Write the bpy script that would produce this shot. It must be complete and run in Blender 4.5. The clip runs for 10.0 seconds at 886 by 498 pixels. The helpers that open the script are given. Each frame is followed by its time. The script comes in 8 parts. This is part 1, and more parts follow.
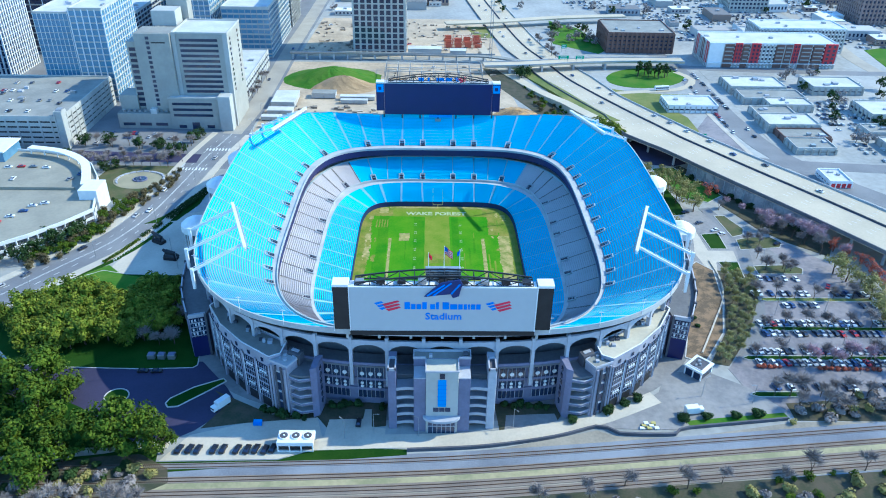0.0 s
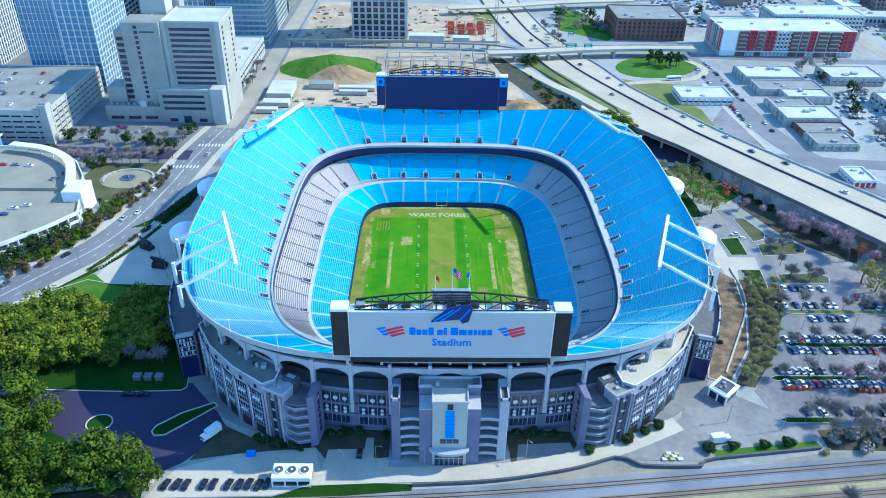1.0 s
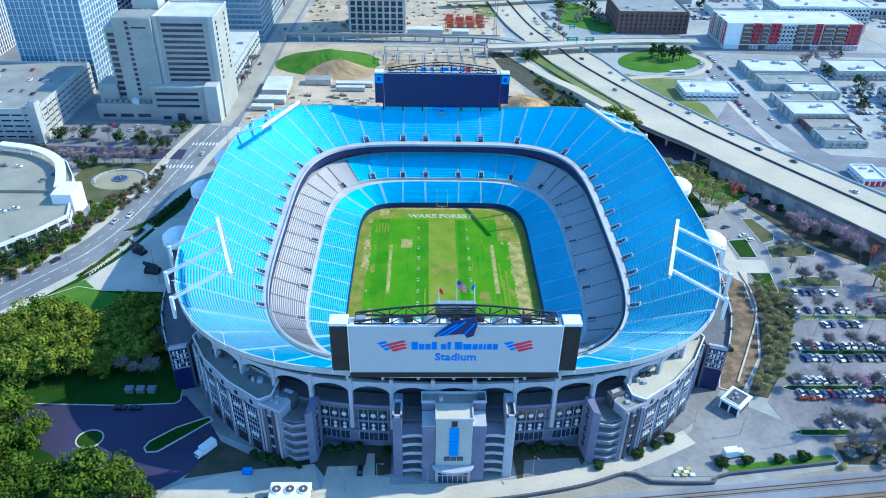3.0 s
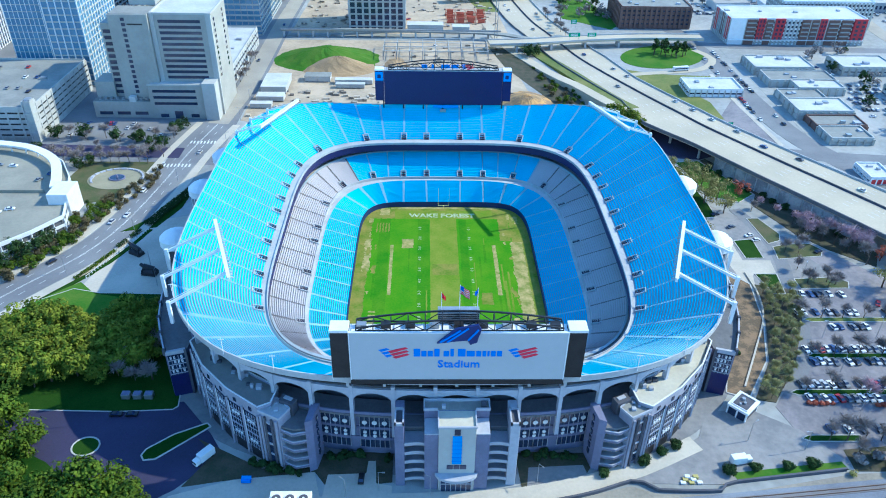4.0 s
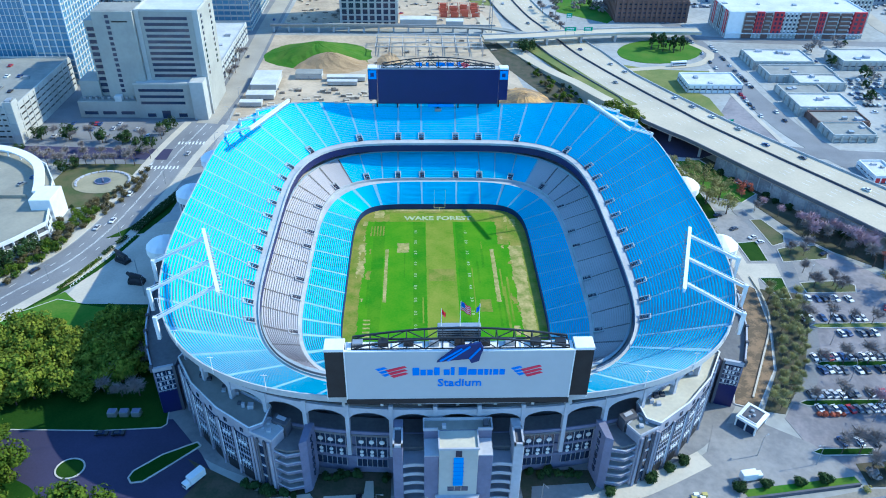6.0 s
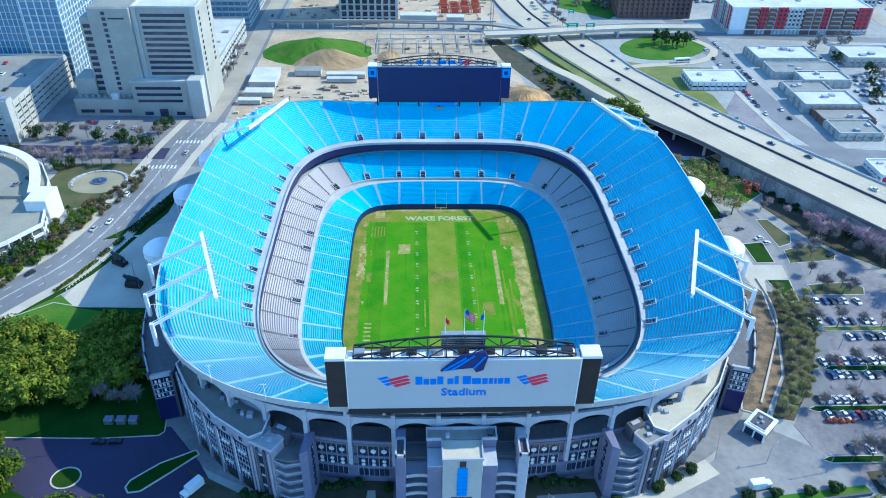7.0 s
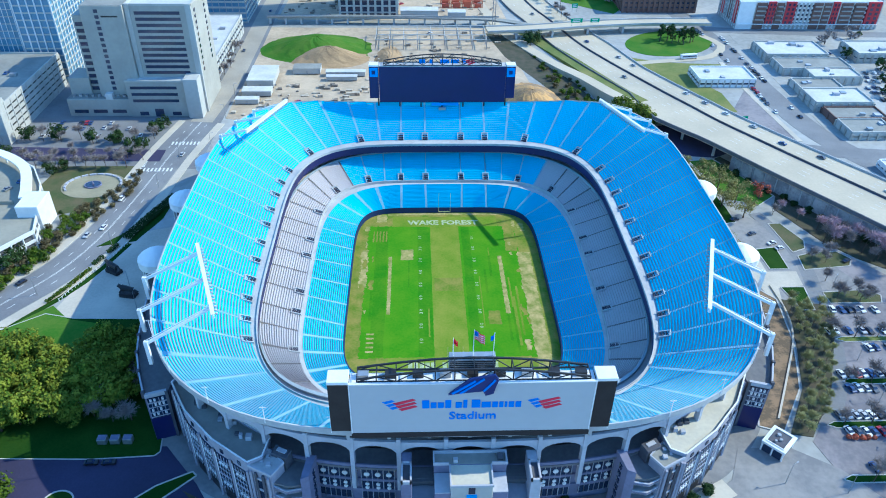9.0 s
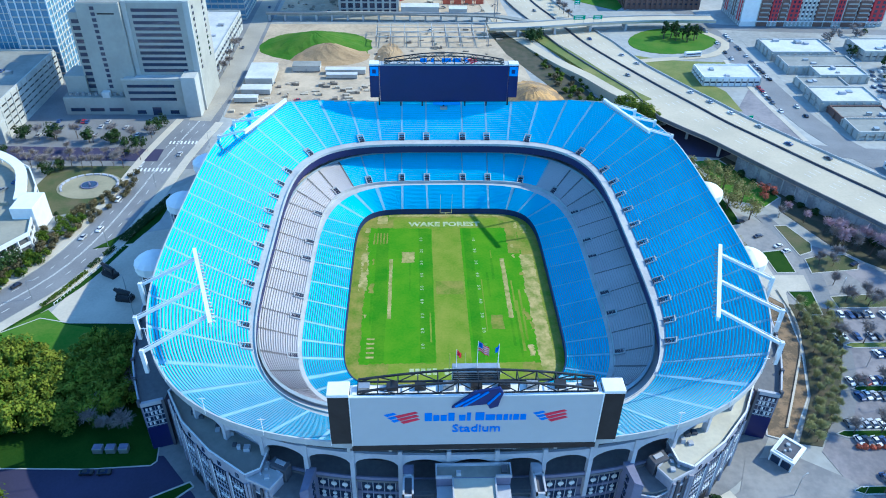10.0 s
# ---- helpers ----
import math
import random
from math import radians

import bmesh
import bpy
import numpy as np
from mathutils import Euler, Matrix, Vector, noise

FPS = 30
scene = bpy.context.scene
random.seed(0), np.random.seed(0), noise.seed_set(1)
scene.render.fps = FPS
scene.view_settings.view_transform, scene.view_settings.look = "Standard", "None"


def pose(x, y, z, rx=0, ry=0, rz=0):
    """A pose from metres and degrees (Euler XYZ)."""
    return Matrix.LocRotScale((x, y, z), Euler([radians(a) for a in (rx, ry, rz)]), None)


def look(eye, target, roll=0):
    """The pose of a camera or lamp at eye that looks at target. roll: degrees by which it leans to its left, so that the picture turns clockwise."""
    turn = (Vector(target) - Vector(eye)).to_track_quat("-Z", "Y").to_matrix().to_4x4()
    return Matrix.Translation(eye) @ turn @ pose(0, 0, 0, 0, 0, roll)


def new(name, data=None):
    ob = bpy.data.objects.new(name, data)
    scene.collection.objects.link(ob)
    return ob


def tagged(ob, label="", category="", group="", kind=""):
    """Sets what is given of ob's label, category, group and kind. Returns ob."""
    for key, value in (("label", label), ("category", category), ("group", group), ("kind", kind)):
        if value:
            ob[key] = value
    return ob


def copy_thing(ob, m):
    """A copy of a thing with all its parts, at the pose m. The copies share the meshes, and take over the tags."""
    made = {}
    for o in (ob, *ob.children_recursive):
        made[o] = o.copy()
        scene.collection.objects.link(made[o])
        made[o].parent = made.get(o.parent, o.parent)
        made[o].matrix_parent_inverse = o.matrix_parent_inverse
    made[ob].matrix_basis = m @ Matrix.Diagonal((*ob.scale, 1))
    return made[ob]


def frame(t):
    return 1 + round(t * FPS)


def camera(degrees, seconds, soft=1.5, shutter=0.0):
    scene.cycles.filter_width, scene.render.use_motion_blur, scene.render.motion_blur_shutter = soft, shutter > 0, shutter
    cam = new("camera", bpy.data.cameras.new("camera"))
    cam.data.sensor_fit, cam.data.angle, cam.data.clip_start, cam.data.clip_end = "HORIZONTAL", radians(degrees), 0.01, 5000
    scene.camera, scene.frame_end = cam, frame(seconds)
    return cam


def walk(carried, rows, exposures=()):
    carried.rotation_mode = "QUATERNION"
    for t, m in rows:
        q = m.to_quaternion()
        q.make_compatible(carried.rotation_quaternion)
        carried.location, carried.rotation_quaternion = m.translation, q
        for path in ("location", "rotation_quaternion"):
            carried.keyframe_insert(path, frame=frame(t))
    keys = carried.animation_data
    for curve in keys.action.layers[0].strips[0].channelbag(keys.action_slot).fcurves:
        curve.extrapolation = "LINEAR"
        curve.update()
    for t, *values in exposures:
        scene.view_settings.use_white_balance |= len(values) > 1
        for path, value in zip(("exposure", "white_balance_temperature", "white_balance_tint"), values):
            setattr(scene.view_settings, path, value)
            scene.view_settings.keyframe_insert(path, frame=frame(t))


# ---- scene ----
cam = camera(61.8, 10.0, soft=1.0)
PATH = [
    (0, (-4.917, -327.669, 201.006), (-4.879, -325.951, 199.983), 1.1),
    (0.5, (-6.3, -313.909, 201.012), (-6.259, -312.207, 199.963), 1.2),
    (1, (-7.486, -303.381, 200.873), (-7.445, -301.691, 199.806), 1.2),
    (1.5, (-7.945, -300.376, 200.947), (-7.903, -298.688, 199.875), 1.2),
    (2, (-8.409, -297.276, 200.883), (-8.366, -295.591, 199.806), 1.2),
    (2.5, (-8.761, -294.594, 200.823), (-8.714, -292.913, 199.741), 1.2),
    (4, (-9.848, -285.932, 200.434), (-9.799, -284.263, 199.332), 1.1),
    (4.5, (-10.197, -282.986, 200.379), (-10.146, -281.32, 199.273), 1.1),
    (5, (-10.586, -280.047, 200.329), (-10.529, -278.385, 199.219), 1.1),
    (5.5, (-11.034, -277.147, 200.279), (-10.968, -275.488, 199.164), 1.1),
    (7, (-12.473, -268.229, 200.028), (-12.402, -266.582, 198.894), 1.1),
    (7.5, (-12.974, -265.222, 200.002), (-12.903, -263.579, 198.864), 1.0),
    (8, (-13.464, -262.27, 199.97), (-13.392, -260.63, 198.828), 1.1),
    (8.5, (-13.896, -259.353, 199.903), (-13.823, -257.716, 198.756), 1.1),
    (9, (-14.257, -256.346, 199.862), (-14.184, -254.713, 198.71), 1.0),
    (9.5, (-14.611, -253.288, 199.819), (-14.538, -251.659, 198.662), 1.0),
    (10, (-14.953, -250.09, 199.789), (-14.879, -248.465, 198.625), 1.1),
]
walk(cam, [(t, look(eye, target, roll)) for t, eye, target, roll in PATH],
     exposures=[(0, 0.57, 5400, -7), (10, 0.47, 5400, -6)])

# ---- light ----
SUN_AZ, SUN_EL = 11.0, 39.0
world = bpy.data.worlds.new("sky")
scene.world = world
world.use_nodes = True
sky = world.node_tree.nodes.new("ShaderNodeTexSky")
sky.sky_type, sky.sun_disc = "NISHITA", False
sky.sun_elevation, sky.sun_rotation = radians(SUN_EL), radians(90 - SUN_AZ)
back = world.node_tree.nodes["Background"]
back.inputs["Strength"].default_value = 0.25
sky.ozone_density, sky.dust_density, sky.air_density = 9.0, 0.2, 1.2
world.node_tree.links.new(sky.outputs[0], back.inputs["Color"])
sun = new("sun", bpy.data.lights.new("sun", "SUN"))
sun.data.energy, sun.data.angle, sun.data.color = 3.9, radians(0.55), (1.0, 0.86, 0.66)
ce = math.cos(radians(SUN_EL))
sun.matrix_world = look((400 * ce * math.cos(radians(SUN_AZ)), 400 * ce * math.sin(radians(SUN_AZ)), 400 * math.sin(radians(SUN_EL))), (0, 0, 0))

G = 9.0  # street level; the playing field lies at 0


# ---- materials ----
def mat(name, c1, c2=None, rough=0.8, scale=0.15, fine=2.0, bump=0.0, metal=0.0, vary=0.0, contrast=0.5, spec=0.5):
    """Two colours mixed by coarse and fine noise in world metres; vary: brightness from piece to piece."""
    m = bpy.data.materials.new(name)
    m.use_nodes = True
    nt = m.node_tree
    n, l = nt.nodes, nt.links
    b = n["Principled BSDF"]
    b.inputs["Roughness"].default_value, b.inputs["Metallic"].default_value = rough, metal
    b.inputs["Specular IOR Level"].default_value = spec
    c2 = c2 or tuple(v * 0.8 for v in c1)
    geo = n.new("ShaderNodeNewGeometry")
    big, small = n.new("ShaderNodeTexNoise"), n.new("ShaderNodeTexNoise")
    big.inputs["Scale"].default_value, small.inputs["Scale"].default_value = scale, fine
    big.inputs["Detail"].default_value, small.inputs["Detail"].default_value = 5, 3
    for t in (big, small):
        l.new(geo.outputs["Position"], t.inputs["Vector"])
    add = n.new("ShaderNodeMath")
    add.operation = "MULTIPLY_ADD"
    l.new(small.outputs["Fac"], add.inputs[0])
    add.inputs[1].default_value = 0.45
    l.new(big.outputs["Fac"], add.inputs[2])
    rng = n.new("ShaderNodeMapRange")
    rng.inputs["From Min"].default_value = 0.72 - 0.36 * (1 - contrast)
    rng.inputs["From Max"].default_value = 0.72 + 0.36 * (1 - contrast)
    l.new(add.outputs[0], rng.inputs["Value"])
    mix = n.new("ShaderNodeMix")
    mix.data_type = "RGBA"
    mix.inputs[6].default_value, mix.inputs[7].default_value = (*c1, 1), (*c2, 1)
    l.new(rng.outputs[0], mix.inputs[0])
    last = mix.outputs[2]
    if vary:
        info, hsv, mr = n.new("ShaderNodeObjectInfo"), n.new("ShaderNodeHueSaturation"), n.new("ShaderNodeMapRange")
        mr.inputs["To Min"].default_value, mr.inputs["To Max"].default_value = 1 - vary, 1 + vary
        l.new(info.outputs["Random"], mr.inputs["Value"])
        l.new(mr.outputs[0], hsv.inputs["Value"])
        l.new(last, hsv.inputs["Color"])
        last = hsv.outputs[0]
    l.new(last, b.inputs["Base Color"])
    if bump:
        bp = n.new("ShaderNodeBump")
        bp.inputs["Strength"].default_value, bp.inputs["Distance"].default_value = bump, 0.1
        l.new(small.outputs["Fac"], bp.inputs["Height"])
        l.new(bp.outputs[0], b.inputs["Normal"])
    return m


def ramp_mat(name, colours, rough=0.35, metal=0.0):
    """One of several colours for each object, by Object Info's Random."""
    m = bpy.data.materials.new(name)
    m.use_nodes = True
    n, l = m.node_tree.nodes, m.node_tree.links
    info, ramp = n.new("ShaderNodeObjectInfo"), n.new("ShaderNodeValToRGB")
    ramp.color_ramp.interpolation = "CONSTANT"
    els = ramp.color_ramp.elements
    while len(els) < len(colours):
        els.new(0.5)
    for i, c in enumerate(colours):
        els[i].position, els[i].color = i / len(colours), (*c, 1)
    l.new(info.outputs["Random"], ramp.inputs[0])
    b = n["Principled BSDF"]
    l.new(ramp.outputs[0], b.inputs["Base Color"])
    b.inputs["Roughness"].default_value, b.inputs["Metallic"].default_value = rough, metal
    return m


M_CITY = mat("city_ground", (0.42, 0.41, 0.385), (0.25, 0.25, 0.235), 0.9, 0.02, 0.3, contrast=0.4)
# Dark asphalt, with the blue-violet cast of shade put into its colour.
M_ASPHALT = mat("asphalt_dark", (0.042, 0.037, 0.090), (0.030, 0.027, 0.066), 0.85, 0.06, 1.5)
M_LOT = mat("asphalt_worn", (0.28, 0.25, 0.255), (0.16, 0.15, 0.165), 0.9, 0.04, 0.5, contrast=0.6)
M_ROAD = mat("road_surface", (0.23, 0.23, 0.235), (0.16, 0.16, 0.17), 0.88, 0.05, 1.2)
M_ROAD_PALE = mat("road_concrete_pale", (0.40, 0.355, 0.29), (0.30, 0.27, 0.225), 0.9, 0.05, 1.0)
M_HWY = mat("highway_concrete", (0.545, 0.46, 0.335), (0.45, 0.385, 0.285), 0.9, 0.04, 0.8)
M_WALK = mat("pavement_concrete", (0.55, 0.49, 0.40), (0.44, 0.395, 0.325), 0.9, 0.08, 1.0)
M_PLAZA = mat("plaza_concrete", (0.29, 0.275, 0.265), (0.185, 0.18, 0.185), 0.9, 0.035, 0.5, contrast=0.6)
M_LINE = mat("road_paint", (0.75, 0.75, 0.72), (0.6, 0.6, 0.58), 0.7, 0.5, 3)
M_KERB = mat("kerb_stone", (0.55, 0.53, 0.48), (0.45, 0.43, 0.4), 0.9)
# Lawn green, with the darkness of shaded lawns put into the colour.
M_GRASS = mat("lawn_grass_shade_tone", (0.011, 0.045, 0.004), (0.026, 0.064, 0.007), 0.95, 0.08, 1.5, bump=0.4, spec=0.12)
M_GRASS_DRY = mat("dry_grass", (0.22, 0.21, 0.06), (0.12, 0.155, 0.03), 0.95, 0.06, 0.8, bump=0.4)
M_DIRT = mat("bare_dirt", (0.43, 0.285, 0.15), (0.27, 0.18, 0.095), 0.95, 0.06, 0.8, bump=0.5)
M_SAND = mat("building_site_sand", (0.55, 0.43, 0.30), (0.35, 0.275, 0.195), 0.95, 0.05, 0.5, bump=0.5)
M_BALLAST = mat("rail_ballast", (0.27, 0.215, 0.17), (0.19, 0.155, 0.13), 0.95, 0.1, 2.5, bump=0.6)
M_RAILDIRT = mat("railway_dirt", (0.34, 0.30, 0.24), (0.21, 0.185, 0.15), 0.95, 0.05, 0.9, bump=0.5)
M_RAIL = mat("rusted_rail", (0.13, 0.075, 0.05), (0.09, 0.055, 0.04), 0.6, 1, 4, metal=0.5)
M_MULCH = mat("brown_mulch", (0.25, 0.165, 0.095), (0.125, 0.090, 0.055), 0.95, 0.25, 1.2, bump=0.8, contrast=0.75)
M_TURF = mat("turf", (0.046, 0.225, 0.003), (0.118, 0.270, 0.009), 0.95, 0.09, 1.0, bump=0.3, contrast=0.35, spec=0.12)
M_TURF_WORN = mat("turf_worn", (0.29, 0.25, 0.060), (0.125, 0.20, 0.018), 0.95, 0.15, 1.0, bump=0.3, spec=0.12)
M_TURF_MID = mat("turf_centre", (0.245, 0.275, 0.040), (0.130, 0.230, 0.014), 0.95, 0.08, 1.1, bump=0.3, spec=0.12)
M_TURF_BARE = mat("turf_bare", (0.48, 0.37, 0.15), (0.19, 0.22, 0.035), 0.95, 0.25, 0.8, bump=0.3)
M_PAINT = mat("field_paint", (0.50, 0.54, 0.34), (0.26, 0.34, 0.14), 0.9, 0.5, 2.5)
M_CONC = mat("stand_concrete", (0.50, 0.50, 0.50), (0.38, 0.38, 0.39), 0.85, 0.1, 0.9)
M_CONC_LIGHT = mat("precast_light", (0.46, 0.465, 0.52), (0.38, 0.385, 0.43), 0.8, 0.1, 0.8)
# Concrete with shade put into its colour, for concourses, soffits and shafts.
M_CONC_DARK = mat("shade_darkened_concrete", (0.17, 0.17, 0.18), (0.12, 0.12, 0.13), 0.85, 0.1, 0.8)
M_STONE = mat("grey_cast_stone", (0.20, 0.20, 0.30), (0.155, 0.155, 0.235), 0.8, 0.1, 0.8)
M_ROOF = mat("flat_roof_membrane", (0.30, 0.295, 0.265), (0.215, 0.215, 0.20), 0.9, 0.08, 0.6)
M_ROOF_WHITE = mat("white_roof_membrane", (0.60, 0.59, 0.57), (0.46, 0.46, 0.45), 0.8, 0.08, 0.6)
M_SEAT = mat("seat_blue", (0.075, 0.550, 0.775), (0.055, 0.490, 0.730), 0.5, 0.06, 1.2, vary=0.06, spec=0.25)
M_SEAT_GREY = mat("seat_grey", (0.50, 0.465, 0.485), (0.43, 0.40, 0.42), 0.5, 0.06, 1.2, vary=0.05)
M_AISLE = mat("aisle_steps", (0.34, 0.53, 0.64), (0.26, 0.45, 0.57), 0.85, 0.2, 1.2)
M_AISLE_DARK = mat("aisle_steps_dark", (0.20, 0.185, 0.18), (0.15, 0.14, 0.14), 0.9, 0.2, 1.2)
M_BLUEWALL = mat("blue_padding", (0.008, 0.030, 0.120), (0.006, 0.022, 0.09), 0.6, 0.2, 1)
M_WHITE = mat("white_steel", (0.80, 0.80, 0.80), (0.72, 0.72, 0.73), 0.45, 0.3, 1.5)
M_BLACK = mat("black_steel", (0.012, 0.012, 0.015), (0.02, 0.02, 0.024), 0.5, 0.3, 1.5)
M_SCREEN = mat("dark_led_screen", (0.012, 0.014, 0.085), (0.014, 0.016, 0.10), 0.35, 0.1, 1.0)
M_SIGN = mat("sign_panel_silver", (0.48, 0.49, 0.51), (0.45, 0.46, 0.48), 0.5, 0.05, 0.5)
M_SIGNBLUE = mat("sign_blue", (0.01, 0.20, 0.74), (0.01, 0.18, 0.68), 0.5)
M_SIGNRED = mat("sign_red", (0.72, 0.02, 0.07), (0.62, 0.02, 0.06), 0.5)
M_NAVY = mat("logo_navy", (0.010, 0.03, 0.16), (0.008, 0.02, 0.12), 0.5)
M_GLASS = mat("tinted_glazing", (0.020, 0.030, 0.065), (0.030, 0.042, 0.085), 0.08, 0.05, 0.4, spec=0.8)
M_GLASS_BLUE = mat("blue_curtain_glazing", (0.09, 0.20, 0.32), (0.15, 0.29, 0.42), 0.06, 0.04, 0.3, spec=0.9)
M_PALE = mat("pale_precast_cladding", (0.49, 0.48, 0.45), (0.41, 0.40, 0.375), 0.75, 0.08, 0.5)
M_GREYCLAD = mat("grey_concrete_cladding", (0.41, 0.39, 0.345), (0.335, 0.32, 0.285), 0.8, 0.08, 0.5)
M_BRICK = mat("brown_brick_wall", (0.20, 0.115, 0.09), (0.15, 0.09, 0.075), 0.9, 0.2, 2.0)
M_REDCLAD = mat("red_cladding", (0.50, 0.03, 0.045), (0.42, 0.03, 0.04), 0.7, 0.2, 1)
M_STEEL = mat("galvanised_steel", (0.42, 0.43, 0.45), (0.34, 0.35, 0.37), 0.45, 0.3, 2, metal=0.6)
M_CANOPY = mat("white_fabric", (0.80, 0.80, 0.80), (0.74, 0.74, 0.75), 0.6, 0.2, 1)
M_BARK = mat("bark", (0.12, 0.085, 0.06), (0.08, 0.06, 0.045), 0.95, 0.5, 4, bump=0.6)
M_TWIG = mat("winter_twigs", (0.31, 0.265, 0.245), (0.20, 0.17, 0.16), 0.95, 0.3, 3)
M_LEAF = mat("leaf_green", (0.045, 0.092, 0.006), (0.215, 0.235, 0.026), 0.8, 0.35, 1.4, vary=0.2, contrast=0.5, spec=0.15)
M_LEAF_OLIVE = mat("leaf_olive", (0.21, 0.19, 0.05), (0.32, 0.27, 0.08), 0.8, 0.35, 1.4, vary=0.15)
M_LEAF_DARK = mat("leaf_dark", (0.022, 0.045, 0.014), (0.04, 0.07, 0.02), 0.8, 0.35, 1.4, vary=0.2, spec=0.12)
M_LEAF_RED = mat("blossom_red", (0.46, 0.10, 0.05), (0.34, 0.09, 0.05), 0.8, 0.4, 1.4, vary=0.15)
M_TYRE = mat("tyre_rubber", (0.012, 0.012, 0.012), (0.02, 0.02, 0.02), 0.9)
M_CAR = ramp_mat("car_paint", [(0.75, 0.75, 0.75), (0.03, 0.03, 0.035), (0.45, 0.46, 0.48), (0.70, 0.70, 0.72), (0.012, 0.013, 0.016), (0.10, 0.11, 0.13), (0.40, 0.02, 0.03), (0.03, 0.07, 0.20), (0.72, 0.72, 0.70), (0.20, 0.21, 0.22)])
M_CAR_DARK = mat("car_paint_black", (0.012, 0.012, 0.016), (0.016, 0.016, 0.02), 0.3)
M_HOUSE = ramp_mat("house_wall", [(0.55, 0.54, 0.52), (0.40, 0.38, 0.36), (0.28, 0.20, 0.16), (0.62, 0.62, 0.62), (0.33, 0.34, 0.36), (0.46, 0.40, 0.33)], 0.8)
M_HOUSEROOF = ramp_mat("house_roof", [(0.62, 0.62, 0.62), (0.30, 0.30, 0.31), (0.45, 0.44, 0.42), (0.17, 0.16, 0.16), (0.72, 0.72, 0.72), (0.36, 0.33, 0.30)], 0.85)
M_ROOF_CREAM = mat("cream_roof_gravel", (0.58, 0.54, 0.44), (0.48, 0.45, 0.38), 0.9, 0.1, 0.8)
M_BANNER = mat("banner_blue", (0.01, 0.30, 0.78), (0.01, 0.26, 0.72), 0.6)
M_STONE_DARK = mat("dark_paving_stone", (0.10, 0.10, 0.12), (0.07, 0.07, 0.085), 0.85, 0.15, 0.8)
M_CONC_DECK = mat("stand_concrete_worn", (0.36, 0.42, 0.46), (0.28, 0.33, 0.37), 0.9, 0.1, 0.9)
M_CLUB_DECK = mat("club_concrete", (0.52, 0.49, 0.47), (0.42, 0.395, 0.38), 0.9, 0.1, 0.9)
# Brighter grass copy for sunlit lawns: the sun is put into the colour.
M_GRASS_BRIGHT = mat("sunlit_grass", (0.050, 0.150, 0.014), (0.100, 0.175, 0.025), 0.95, 0.08, 1.0, bump=0.4, spec=0.12)
M_CLUTTER = mat("site_materials", (0.50, 0.42, 0.32), (0.22, 0.18, 0.14), 0.9, 0.12, 0.5, contrast=0.85)
M_FORMWORK = mat("orange_formwork", (0.55, 0.12, 0.06), (0.45, 0.10, 0.06), 0.8, 0.3, 1)
M_PALLET = mat("yellow_timber", (0.50, 0.42, 0.14), (0.42, 0.34, 0.12), 0.85, 0.4, 2)
M_BRICK_PALE = mat("pinkish_brick", (0.34, 0.24, 0.21), (0.28, 0.20, 0.18), 0.9, 0.2, 1)
M_TWIG_PINK = mat("pinkish_buds", (0.47, 0.32, 0.35), (0.35, 0.25, 0.28), 0.9, 0.3, 3)
M_DECK_PALE = mat("garage_deck_concrete", (0.325, 0.30, 0.235), (0.25, 0.235, 0.19), 0.9, 0.06, 0.6)
M_TURF_DARK = mat("turf_dark", (0.035, 0.192, 0.003), (0.095, 0.238, 0.008), 0.95, 0.09, 1.0, bump=0.3, spec=0.12)
M_TWIG_OLIVE = mat("olive_buds", (0.40, 0.37, 0.15), (0.26, 0.25, 0.10), 0.9, 0.3, 3, vary=0.15)
# Darker copy of the leaf green, with shade put into its colour.
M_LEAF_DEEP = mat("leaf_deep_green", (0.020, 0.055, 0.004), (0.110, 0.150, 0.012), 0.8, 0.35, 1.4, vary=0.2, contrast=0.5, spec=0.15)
M_LEAF_BROWN = mat("hedge_brown_green", (0.070, 0.060, 0.022), (0.130, 0.100, 0.040), 0.85, 0.35, 1.4, vary=0.2)
# Near-black for shade painted into stair shafts and slots.
M_SLOT = mat("slot_shade_dark", (0.030, 0.030, 0.055), (0.022, 0.022, 0.042), 0.6)
M_BED = mat("garden_bed", (0.120, 0.100, 0.050), (0.055, 0.080, 0.022), 0.95, 0.12, 1.2, bump=0.6)
M_STONE_WING = mat("lavender_cast_stone", (0.35, 0.345, 0.41), (0.27, 0.265, 0.325), 0.8, 0.1, 0.8)
M_COURT = mat("court_gravel", (0.34, 0.30, 0.20), (0.25, 0.23, 0.15), 0.95, 0.1, 0.9, bump=0.4)
# Leaf litter; also the painted shade on lawns and below the motorway wall.
M_BRUSH_SHADE_GROUND = mat("leaf_litter_and_ground_shade", (0.085, 0.070, 0.045), (0.045, 0.050, 0.025), 0.95, 0.2, 1.2, bump=0.6, contrast=0.6)
M_WALLSTAIN = mat("stained_retaining_concrete", (0.47, 0.46, 0.45), (0.25, 0.25, 0.26), 0.9, 0.12, 0.9, contrast=0.65)
M_CLAY = mat("orange_clay", (0.52, 0.30, 0.11), (0.26, 0.17, 0.09), 0.95, 0.12, 0.6, bump=0.8, contrast=0.75)
M_BALLAST_GREY = mat("grey_ballast", (0.25, 0.265, 0.30), (0.15, 0.16, 0.19), 0.95, 0.05, 2.0, bump=0.5, contrast=0.5)
M_RAILSAND = mat("ochre_sand", (0.40, 0.345, 0.20), (0.25, 0.24, 0.13), 0.95, 0.08, 0.7, bump=0.4, contrast=0.6)
M_GREENSIGN = mat("green_road_sign", (0.0, 0.34, 0.17), (0.0, 0.30, 0.15), 0.5)


